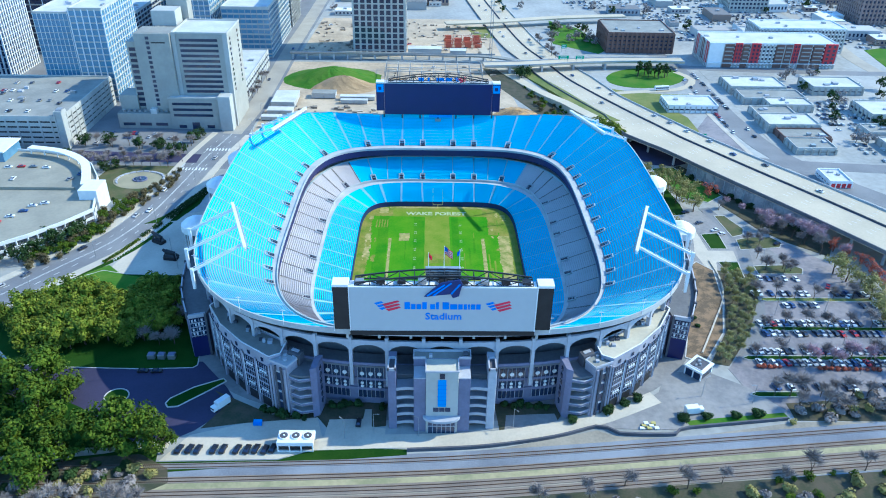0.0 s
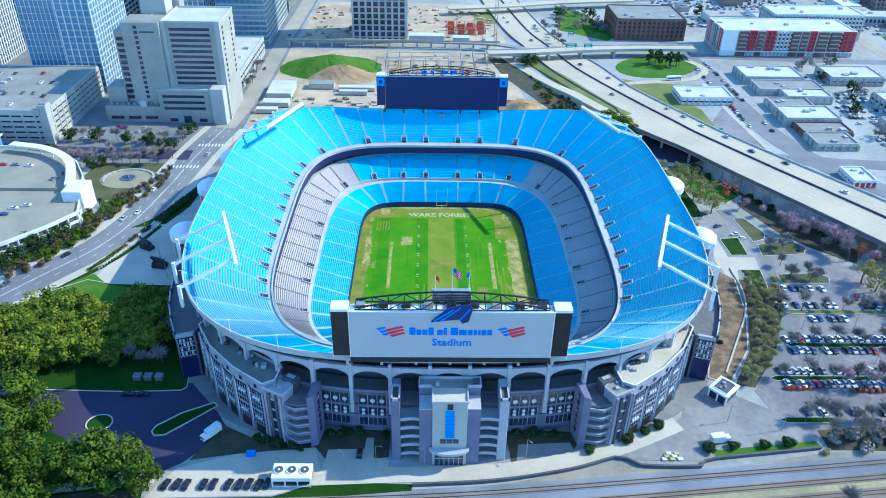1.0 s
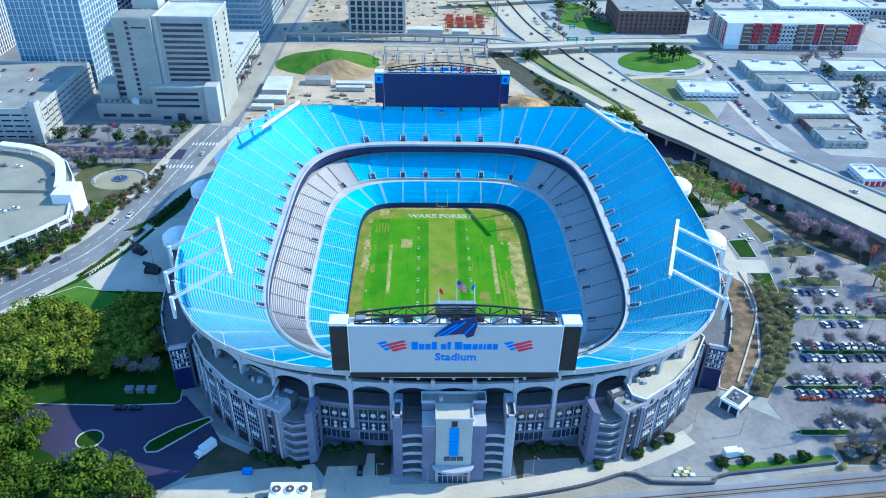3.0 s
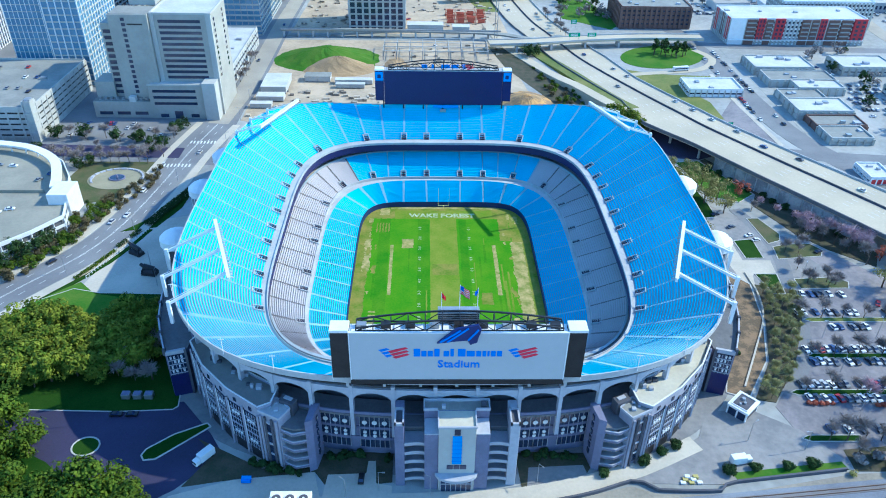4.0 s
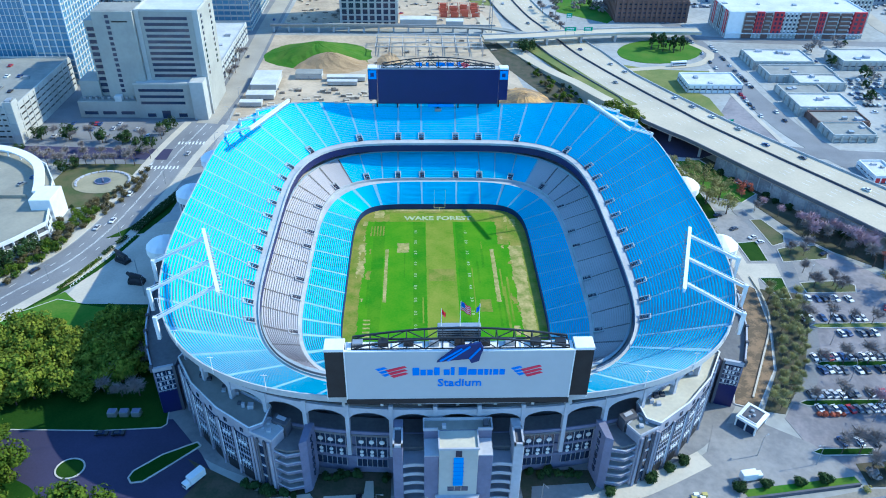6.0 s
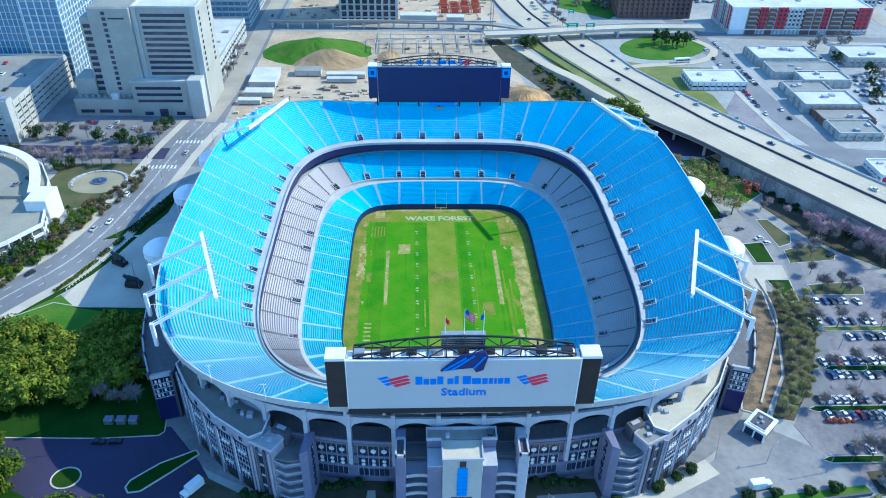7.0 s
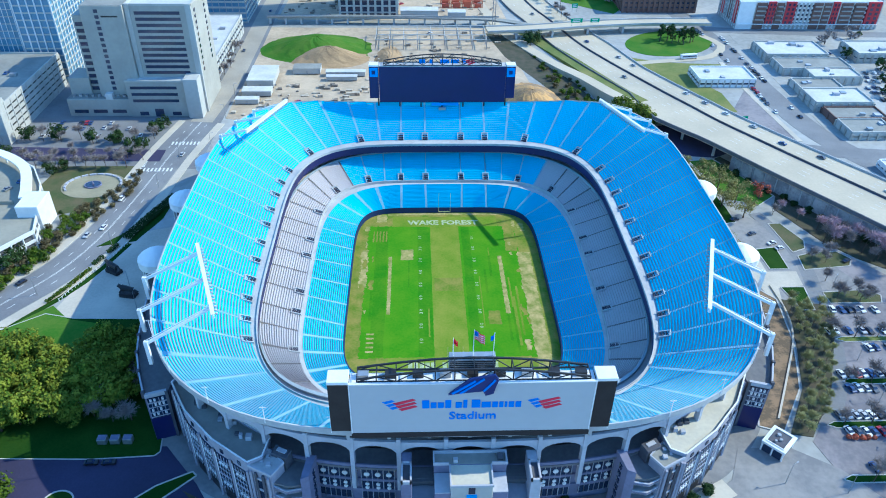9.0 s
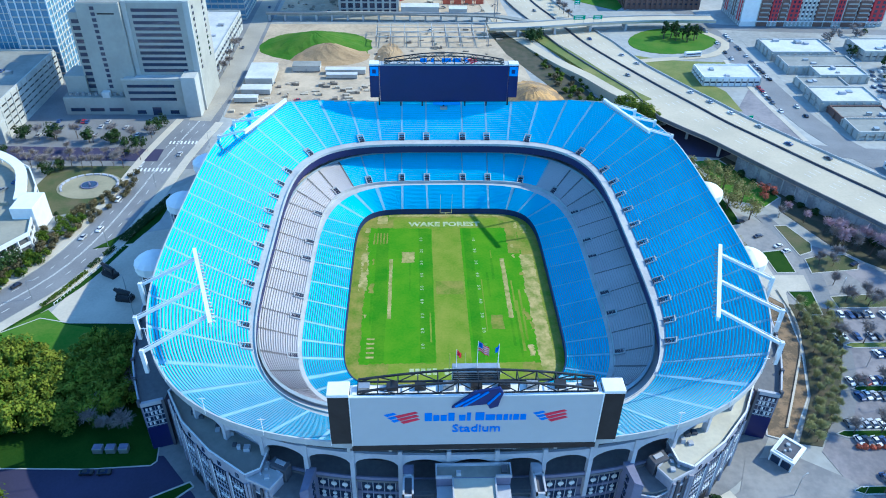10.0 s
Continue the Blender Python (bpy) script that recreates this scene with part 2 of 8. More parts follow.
def island_mat(name, colours, rough=0.4):
    """One of several colours for each joined piece."""
    m = ramp_mat(name, colours, rough)
    n, l = m.node_tree.nodes, m.node_tree.links
    geo = n.new("ShaderNodeNewGeometry")
    ramp = next(x for x in n if x.bl_idname == "ShaderNodeValToRGB")
    l.new(geo.outputs["Random Per Island"], ramp.inputs[0])
    return m


M_FARCAR = island_mat("far_car_paint", [(0.7, 0.7, 0.7), (0.03, 0.03, 0.035), (0.4, 0.41, 0.43), (0.10, 0.11, 0.13), (0.30, 0.31, 0.33), (0.06, 0.10, 0.2), (0.6, 0.6, 0.6)])


# ---- building blocks ----
def empty(name, x=0, y=0, z=0, **tags):
    e = new(name)
    e.location = (x, y, z)
    return tagged(e, **tags)


def part(name, bm, material, parent=None, label="", **tags):
    """Links a bmesh, or ready mesh data, as one mesh object; under a parent it is a part."""
    if isinstance(bm, bmesh.types.BMesh):
        me = bpy.data.meshes.new(name)
        bm.normal_update()
        bm.to_mesh(me)
        bm.free()
        me.materials.append(material)
    else:
        me = bm
    ob = new(name, me)
    if parent is not None:
        ob.parent = parent
    return tagged(ob, label=label, **tags)


def box(bm, x0, x1, y0, y1, z0, z1):
    v = [bm.verts.new((x, y, z)) for z in (z0, z1) for x, y in ((x0, y0), (x1, y0), (x1, y1), (x0, y1))]
    for q in ((3, 2, 1, 0), (4, 5, 6, 7), (0, 1, 5, 4), (1, 2, 6, 5), (2, 3, 7, 6), (3, 0, 4, 7)):
        bm.faces.new([v[i] for i in q])
    return bm


def boxes(*items):
    bm = bmesh.new()
    for it in items:
        box(bm, *it)
    return bm


def bevelled(bm, width):
    bmesh.ops.bevel(bm, geom=bm.edges[:], offset=width, segments=1, affect="EDGES")
    return bm


def area(p):
    return sum(p[i - 1][0] * p[i][1] - p[i][0] * p[i - 1][1] for i in range(len(p)))


def prism(bm, pts, z0, z1):
    if area(pts) < 0:
        pts = pts[::-1]
    lo, hi = ([bm.verts.new((x, y, z)) for x, y in pts] for z in (z0, z1))
    bm.faces.new(lo[::-1])
    bm.faces.new(hi)
    for i in range(len(pts)):
        bm.faces.new((lo[i - 1], lo[i], hi[i], hi[i - 1]))
    return bm


def beam(bm, a, b, w, h=None):
    """A square bar from a to b."""
    a, b = Vector(a), Vector(b)
    d = (b - a).normalized()
    s = d.cross(Vector((0, 0, 1)))
    s = s.normalized() if s.length > 1e-4 else Vector((1, 0, 0))
    u = s.cross(d).normalized()
    h = h or w
    v = [bm.verts.new(p + s * (i * w / 2) + u * (j * h / 2)) for p in (a, b) for i, j in ((-1, -1), (1, -1), (1, 1), (-1, 1))]
    for q in ((0, 1, 2, 3), (7, 6, 5, 4), (0, 4, 5, 1), (1, 5, 6, 2), (2, 6, 7, 3), (3, 7, 4, 0)):
        bm.faces.new([v[i] for i in q])
    return bm


def tube(bm, a, b, r0, r1=None, n=6, caps=True):
    a, b = Vector(a), Vector(b)
    r1 = r0 if r1 is None else r1
    d = (b - a).normalized()
    s = d.cross(Vector((0, 0, 1)))
    s = s.normalized() if s.length > 1e-4 else Vector((1, 0, 0))
    u = s.cross(d)
    rings = [[bm.verts.new(p + (s * math.cos(2 * math.pi * k / n) + u * math.sin(2 * math.pi * k / n)) * r) for k in range(n)] for p, r in ((a, r0), (b, r1))]
    for k in range(n):
        bm.faces.new((rings[0][k - 1], rings[0][k], rings[1][k], rings[1][k - 1]))
    if caps:
        bm.faces.new(rings[0][::-1])
        bm.faces.new(rings[1])
    return bm


def smooth_line(pts, step):
    """A Catmull-Rom line through points, cut into pieces of about one step."""
    p = [Vector(q) for q in pts]
    p = [p[0] * 2 - p[1]] + p + [p[-1] * 2 - p[-2]]
    out = []
    for i in range(1, len(p) - 2):
        n = max(1, int((p[i + 1] - p[i]).length / step))
        for k in range(n):
            t = k / n
            out.append(0.5 * (2 * p[i] + (p[i + 1] - p[i - 1]) * t + (2 * p[i - 1] - 5 * p[i] + 4 * p[i + 1] - p[i + 2]) * t * t + (3 * p[i] - p[i - 1] - 3 * p[i + 1] + p[i + 2]) * t ** 3))
    return out + [p[-2]]


def sides(line):
    out = []
    for i, p in enumerate(line):
        d = line[min(i + 1, len(line) - 1)] - line[max(i - 1, 0)]
        d = Vector((d.x, d.y, 0)).normalized()
        out.append(Vector((d.y, -d.x, 0)))
    return out


def sweep(bm, line, profile):
    """Sweeps a closed profile of (offset to the right, height) along a line of 3D points."""
    rows = [[bm.verts.new(p + s * o + Vector((0, 0, h))) for o, h in profile] for p, s in zip(line, sides(line))]
    n = len(profile)
    for a, b in zip(rows, rows[1:]):
        for k in range(n):
            bm.faces.new((a[k - 1], a[k], b[k], b[k - 1]))
    bm.faces.new(rows[0])
    bm.faces.new(rows[-1][::-1])
    bmesh.ops.recalc_face_normals(bm, faces=bm.faces[:])
    return bm


def ribbon(pts, width, z, step=8, thick=0.3, off=0.0):
    line = smooth_line([(x, y, 0) for x, y in pts], step)
    h = width / 2
    return sweep(bmesh.new(), line, [(off - h, z - thick), (off + h, z - thick), (off + h, z), (off - h, z)])


def slab(name, pts, z, material, label="", category="", kind="structure", kerb=None, thick=0.4):
    """A flat patch of ground with thickness, with or without a kerb round it."""
    ob = part(name, prism(bmesh.new(), pts, z - thick, z), material, None, label, category=category, kind=kind)
    if kerb:
        line = [Vector((x, y, 0)) for x, y in pts + pts[:1]]
        bm = bmesh.new()
        for a, b in zip(line, line[1:]):
            beam(bm, a + Vector((0, 0, z - 0.03)), b + Vector((0, 0, z - 0.03)), kerb, 0.34)
        part("kerb", bm, M_KERB, ob, "pale concrete kerb")
    return ob


def text_mesh(body, size, extrude=0.01, bold=0.012):
    cu = bpy.data.curves.new("text", "FONT")
    cu.body, cu.size, cu.extrude, cu.align_x, cu.align_y = body, size, extrude, "CENTER", "CENTER"
    cu.resolution_u, cu.offset = 2, size * bold
    ob = bpy.data.objects.new("text", cu)
    scene.collection.objects.link(ob)
    me = bpy.data.meshes.new_from_object(ob.evaluated_get(bpy.context.evaluated_depsgraph_get()))
    bpy.data.objects.remove(ob)
    return me


def lettering(name, body, size, m, material, parent, label="", stretch=1.0, extrude=0.01, bold=0.012):
    me = text_mesh(body, size, extrude, bold)
    me.materials.clear()
    me.materials.append(material)
    ob = part(name, me, material, parent, label)
    ob.matrix_basis = m @ Matrix.Diagonal((stretch, 1, 1, 1))
    return ob


# ---- the bowl: rings of the stadium, each a rounded oblong ----
def ring(a, y0, bf, bn, nf, nn, count):
    """Points round a rounded oblong, evenly spaced within each quarter, counter-clockwise from the +x side."""
    quarters = []
    for q in range(4):
        far = q < 2
        b, n = (bf, nf) if far else (bn, nn)
        fine = []
        for k in range(241):
            th = math.pi / 2 * (q + k / 240)
            c, s = math.cos(th), math.sin(th)
            fine.append((math.copysign(abs(c) ** (2 / n), c) * a if abs(c) > 1e-9 else 0.0, y0 + (math.copysign(abs(s) ** (2 / n), s) * b if abs(s) > 1e-9 else 0.0)))
        lens = np.r_[0, np.cumsum([math.dist(fine[i], fine[i + 1]) for i in range(240)])]
        xs, ys = zip(*fine)
        at = np.linspace(0, lens[-1], count // 4, endpoint=False)
        quarters += list(zip(np.interp(at, lens, xs), np.interp(at, lens, ys)))
    return [(float(x), float(y)) for x, y in quarters]


N = 384
FIELD = (43.1, -2.8, 61.8, 58.0, 6.1, 6.7)
LOW_TOP = (58.2, -5.6, 75.4, 72.7, 3.8, 4.6)
CLUB_LOW = (59.8, -8.9, 80.7, 72.8, 4.6, 4.2)
CLUB_TOP = (74.2, 0.0, 88.0, 86.0, 3.5, 3.85)
SUITE = (78.5, 0.0, 93.0, 101.0, 3.4, 3.6)
UP_FRONT = (72.3, -5.0, 86.4, 91.4, 4.3, 4.0)
UP_LOW = (75.8, -0.5, 87.1, 98.7, 4.0, 3.5)
RIM = (104.4, -8.0, 113.8, 114.4, 4.0, 3.16)
Z_LOW, Z_WALK, Z_CLUB, Z_CLUB_TOP, Z_UP = 2.6, 10.2, 11.2, 18.3, 26.5


def rim_z(y):
    """The bowl is lower at its far end."""
    return float(np.interp(y, (45, 75, 95, 101.5, 105.8), (45.2, 44.4, 43.0, 41.0, 38.4)))


def between(r0, r1, f):
    return tuple(p + (q - p) * f for p, q in zip(r0, r1))


def band(bm, r0, z0, r1, z1, count=N):
    """A sheet between two rings at two heights, which may be numbers or functions of y."""
    rows = []
    for r, z in ((r0, z0), (r1, z1)):
        rows.append([bm.verts.new((x, y, z(y) if callable(z) else z)) for x, y in ring(*r, count)])
    for k in range(count):
        bm.faces.new((rows[0][k - 1], rows[0][k], rows[1][k], rows[1][k - 1]))
    return bm


def solid_ring(r0, r1, z0, z1, count=N):
    """A closed kerb-like ring between two outlines and two heights."""
    bm = bmesh.new()
    band(bm, r0, z1, r1, z1, count)
    band(bm, r1, z1, r1, z0, count)
    band(bm, r1, z0, r0, z0, count)
    band(bm, r0, z0, r0, z1, count)
    bmesh.ops.remove_doubles(bm, verts=bm.verts[:], dist=0.001)
    bmesh.ops.recalc_face_normals(bm, faces=bm.faces[:])
    return bm


stadium = empty("stadium", 0, 0, G, label="grey concrete football stadium with an open bowl of blue seats", category="stadium")
stadium.location = (0, 0, 0)


def mirrored(half):
    """Aisles of one half of a tier, as fractions of the way round at its foot and top, with their twins on the other side."""
    both = [(f % 1, t % 1) for k in half for f, t in (k, (0.5 - k[0], 0.5 - k[1]))]
    return sorted(both + [(0.75, 0.75)])


UPPER_AISLES = mirrored([(0.266, 0.262), (0.2877, 0.278), (0.306, 0.296), (0.3227, 0.314), (0.341, 0.333), (0.3554, 0.351), (0.372, 0.370), (0.389, 0.3895), (0.406, 0.409), (0.426, 0.4285), (0.445, 0.448), (0.4665, 0.467), (0.487, 0.483), (0.510, 0.4985), (0.5304, 0.515), (0.551, 0.5315), (0.570, 0.550), (0.589, 0.569), (0.607, 0.590), (0.624, 0.613), (0.635, 0.635), (0.652, 0.656), (0.669, 0.6765), (0.6875, 0.695), (0.7065, 0.714), (0.729, 0.733)])
CLUB_AISLES = mirrored([(0.268, 0.266), (0.293, 0.289), (0.309, 0.305), (0.325, 0.326), (0.342, 0.348), (0.3615, 0.371), (0.375, 0.387), (0.3885, 0.408), (0.4015, 0.428), (0.424, 0.451), (0.447, 0.470), (0.471, 0.493), (0.494, 0.515), (0.5225, 0.537), (0.549, 0.560), (0.5715, 0.5806), (0.595, 0.603), (0.610, 0.623), (0.632, 0.6446), (0.655, 0.665), (0.677, 0.685), (0.700, 0.707), (0.725, 0.730)])
LOWER_AISLES = mirrored([(0.273, 0.270), (0.3054, 0.2956), (0.328, 0.323), (0.343, 0.349), (0.360, 0.373), (0.380, 0.402), (0.406, 0.423), (0.432, 0.446), (0.466, 0.475), (0.502, 0.5035), (0.537, 0.530), (0.572, 0.557), (0.595, 0.580), (0.6156, 0.6006), (0.633, 0.624), (0.645, 0.639), (0.668, 0.662), (0.695, 0.690), (0.722, 0.720)])


def along(dense, k):
    """The point at fraction k of a ring of many points."""
    x = k % 1 * len(dense)
    i, f = int(x), x - int(x)
    return dense[i] * (1 - f) + dense[(i + 1) % len(dense)] * f


def tier(name, r0, z0, r1, z1, label, seat_of, deck_mat, aisles, width, rows=0, step=0.95):
    """Stepped concrete with one block of seat rows between each two aisles; the rim cuts the uppermost rows off."""
    PER, S = 6, len(aisles)
    N = S * PER
    inner, outer = np.array(ring(*r0, 2400)), np.array(ring(*r1, 2400))
    feet, heads = [], []
    for s, (f0, t0) in enumerate(aisles):
        f1, t1 = aisles[(s + 1) % S]
        for j in range(PER):
            feet.append(along(inner, f0 + (f1 - f0) % 1 * j / PER))
            heads.append(along(outer, t0 + (t1 - t0) % 1 * j / PER))
    count = [rows or float(np.linalg.norm(q - p)) / step for p, q in zip(feet, heads)]
    tops = [z1(q[1]) if callable(z1) else z1 for q in heads]
    R = math.ceil(max(count) - 0.01)

    def at(row, k):
        k0, f = int(math.floor(k)), k - math.floor(k)
        ends = []
        for c in (k0 % N, (k0 + 1) % N):
            g = min(row / count[c], 1)
            xy = feet[c] + (heads[c] - feet[c]) * g
            ends.append((xy[0], xy[1], z0 + (tops[c] - z0) * g))
        return tuple(a + (b - a) * f for a, b in zip(*ends))

    def done(row, k):
        return row >= max(count[int(math.floor(k)) % N], count[int(math.ceil(k)) % N]) - 0.02
    verts, faces = [], []
    for i in range(R):
        low, high = [at(i, k) for k in range(N)], [at(i + 1, k) for k in range(N)]
        verts += low + [(x, y, p[2]) for (x, y, _), p in zip(high, low)]
        a = 2 * i * N
        for k in range(N):
            if done(i, k) and done(i, k - 1):
                continue
            faces.append((a + (k - 1) % N, a + k, a + N + k, a + N + (k - 1) % N))
            if i + 1 < R:
                faces.append((a + N + (k - 1) % N, a + N + k, a + 2 * N + k, a + 2 * N + (k - 1) % N))
    me = bpy.data.meshes.new(name)
    me.from_pydata([tuple(map(float, v)) for v in verts], [], faces)
    me.materials.append(deck_mat)
    deck = part(name, me, deck_mat, stadium, label)
    prof = ((0.40, 0.02), (0.42, 0.30), (0.62, 0.36), (0.72, 0.74), (0.82, 0.74), (0.84, 0.02))
    m = len(prof)

    def strip(kk, profile, part_name, material, lab):
        """One joined sheet that climbs all rows with the given profile."""
        verts, faces, bare = [], [], []
        n = len(profile)
        for k in kk:
            for i in range(R):
                p, q = at(i, k), at(i + 1, k)
                verts += [(float(p[0] + (q[0] - p[0]) * o), float(p[1] + (q[1] - p[1]) * o), float(p[2] + h)) for o, h in profile]
        tall = R * n
        for j in range(len(kk) - 1):
            for v in range(tall - 1):
                if done(v // n, kk[j]) or done(v // n, kk[j + 1]):
                    continue
                if v % n == n - 1 and (done(v // n + 1, kk[j]) or done(v // n + 1, kk[j + 1])):
                    continue
                faces.append((j * tall + v, (j + 1) * tall + v, (j + 1) * tall + v + 1, j * tall + v + 1))
                bare.append(1 if n == m and v % n == n - 1 else 0)
        me = bpy.data.meshes.new(part_name)
        me.from_pydata(verts, [], faces)
        me.materials.append(material)
        if n == m:  # the tread between two rows is bare concrete
            me.materials.append(deck_mat)
            me.polygons.foreach_set("material_index", bare)
        part(part_name, me, material, deck, lab)

    for s in range(S):
        lo, hi = s * PER, s * PER + PER
        front = float(sum(np.linalg.norm(feet[(lo + j + 1) % N] - feet[(lo + j) % N]) for j in range(PER)))
        gap = width / 2 / front * PER
        kk = [lo + gap] + [lo + j for j in range(1, PER)] + [hi - gap]
        material, lab, aisle = seat_of(*feet[(lo + PER // 2) % N])
        strip(kk, prof, "seat_block", material, lab)
        strip([lo - gap * 0.96, lo + gap * 0.96], ((0.02, 0.22), (0.5, 0.22), (0.5, 0.46), (0.98, 0.46)), "aisle_stair", aisle, "")
    return deck


BLUE_ROWS = "rows of bright blue folding seats"


def all_blue(x, y):
    return M_SEAT, BLUE_ROWS, M_AISLE


def club_seats(x, y):
    return (M_SEAT_GREY, "rows of light grey club seats", M_AISLE_DARK) if abs(x) > 45 and y > -80 else (M_SEAT, BLUE_ROWS, M_AISLE)


lower = tier("lower_tier", FIELD, Z_LOW, LOW_TOP, Z_WALK - 0.3, "stepped concrete of the lower seating tier", all_blue, M_CONC_DECK, LOWER_AISLES, 1.0, rows=18)
club = tier("club_tier", CLUB_LOW, Z_CLUB, CLUB_TOP, Z_CLUB_TOP, "stepped concrete of the middle seating tier", club_seats, M_CLUB_DECK, CLUB_AISLES, 0.7, rows=16)
upper = tier("upper_tier", UP_LOW, Z_UP, RIM, rim_z, "stepped concrete of the steep upper seating tier", all_blue, M_CONC_DECK, UPPER_AISLES, 0.95)

part("field_wall", solid_ring(between(FIELD, LOW_TOP, -0.015), between(FIELD, LOW_TOP, 0.01), 0.0, Z_LOW + 0.3), M_BLUEWALL, stadium, "dark blue padded wall round the field")
part("lower_walkway", solid_ring(LOW_TOP, CLUB_LOW, Z_WALK - 0.9, Z_WALK), M_CONC, stadium, "pale concrete walkway between the tiers")
part("walkway_parapet", solid_ring(between(CLUB_LOW, LOW_TOP, 0.18), CLUB_LOW, Z_WALK, Z_CLUB + 0.35), M_CONC, stadium)

part("club_back_rail", solid_ring(CLUB_TOP, between(CLUB_TOP, SUITE, 0.1), Z_CLUB_TOP - 1, Z_CLUB_TOP + 1.0), M_CONC_DECK, stadium)
part("suite_floor", solid_ring(CLUB_TOP, SUITE, Z_CLUB_TOP - 0.6, Z_CLUB_TOP - 0.1), M_CLUB_DECK, stadium)
part("suite_glazing", solid_ring(SUITE, between(SUITE, RIM, 0.04), Z_CLUB_TOP - 0.5, 22.6), M_GLASS, stadium, "dark glazed front of the suites")
FASCIA = between(UP_FRONT, UP_LOW, 0.15)
part("upper_fascia", solid_ring(UP_FRONT, FASCIA, Z_UP - 0.7, Z_UP + 0.5), M_CONC, stadium, "pale concrete front edge of the upper tier")
part("ribbon_board", solid_ring(between(UP_FRONT, UP_LOW, 0.03), FASCIA, 22.2, Z_UP - 0.7), M_SCREEN, stadium, "dark ribbon display along the edge")
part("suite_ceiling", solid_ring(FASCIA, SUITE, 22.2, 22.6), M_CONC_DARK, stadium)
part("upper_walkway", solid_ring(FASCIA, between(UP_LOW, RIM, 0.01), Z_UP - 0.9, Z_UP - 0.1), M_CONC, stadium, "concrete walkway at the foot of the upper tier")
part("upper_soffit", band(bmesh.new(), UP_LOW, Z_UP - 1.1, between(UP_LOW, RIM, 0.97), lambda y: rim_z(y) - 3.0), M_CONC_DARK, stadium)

# outer rim of the upper tier: wall, coping and railing
OUT = between(UP_LOW, RIM, 1.016)
bm = bmesh.new()
band(bm, RIM, lambda y: rim_z(y) + 0.75, OUT, lambda y: rim_z(y) + 0.75)
band(bm, OUT, lambda y: rim_z(y) + 0.75, OUT, lambda y: rim_z(y) - 1.5)
band(bm, OUT, lambda y: rim_z(y) - 1.5, RIM, lambda y: rim_z(y) - 1.5)
band(bm, RIM, lambda y: rim_z(y) - 1.5, RIM, lambda y: rim_z(y) + 0.75)
part("rim_wall", bm, M_CONC, stadium, "pale concrete wall along the top of the bowl")

# mouths of the stair tunnels that open into the tiers: two cheek walls, a back wall and dark blocks painted for the
# shaded well
bm = bmesh.new()
for x0, x1 in ((-1.9, -1.5), (1.5, 1.9)):
    vs = [bm.verts.new((x, y, z)) for x in (x0, x1) for y, z in ((-0.4, -0.6), (4.6, -0.6), (4.6, 3.1), (-0.4, 1.15))]
    for q in ((0, 1, 2, 3), (7, 6, 5, 4), (0, 4, 5, 1), (1, 5, 6, 2), (2, 6, 7, 3), (3, 7, 4, 0)):
        bm.faces.new([vs[i] for i in q])
box(bm, -1.9, 1.9, 4.6, 5.1, -0.6, 3.3)
bmesh.ops.recalc_face_normals(bm, faces=bm.faces[:])
mouth_mesh = bpy.data.meshes.new("stair_mouth")
bm.to_mesh(mouth_mesh), bm.free()
mouth_mesh.materials.append(M_CONC)
bm = boxes((-1.5, 1.5, 0.0, 1.4, -0.5, 0.85), (-1.5, 1.5, 1.4, 3.0, -0.5, 1.4), (-1.5, 1.5, 3.0, 4.6, -0.5, 2.1))
dark_mesh = bpy.data.meshes.new("shaft_shade")
bm.to_mesh(dark_mesh), bm.free()
dark_mesh.materials.append(M_SLOT)


def mouths(parent, r0, r1, z, aisles, picks, wide, deep, tall):
    """Stair openings at the foot of the chosen aisles of both halves."""
    inner, outer = np.array(ring(*r0, 2400)), np.array(ring(*r1, 2400))
    half = [a for a in aisles if 0.25 < a[0] < 0.75]
    for s in picks:
        for f, t in (half[s], (0.5 - half[s][0], 0.5 - half[s][1])):
            p, q = along(inner, f), along(outer, t)
            turn = math.degrees(math.atan2(q[1] - p[1], q[0] - p[0])) - 90
            ob = part("stair_mouth", mouth_mesh, None, parent, "concrete stair opening with dark blocks for the shaft's shade")
            ob.matrix_basis = pose(float(p[0]), float(p[1]), z, 0, 0, turn) @ Matrix.Diagonal((wide, deep, tall, 1))
            part("shaft_shade", dark_mesh, None, ob)


mouths(stadium, UP_LOW, RIM, Z_UP, UPPER_AISLES, [0, 1, 3, 6] + list(range(8, 19)), 0.85, 0.7, 0.8)
mouths(stadium, CLUB_LOW, CLUB_TOP, Z_CLUB, CLUB_AISLES, [0, 1, 3, 5, 8, 10, 11, 13, 14, 16], 0.8, 0.7, 0.75)

# ---- the playing field ----
field = part("playing_field", prism(bmesh.new(), ring(*between(FIELD, LOW_TOP, 0.03), 96), -0.6, 0.0), M_TURF_WORN, None, "worn green and brown grass football field", category="field", kind="structure")


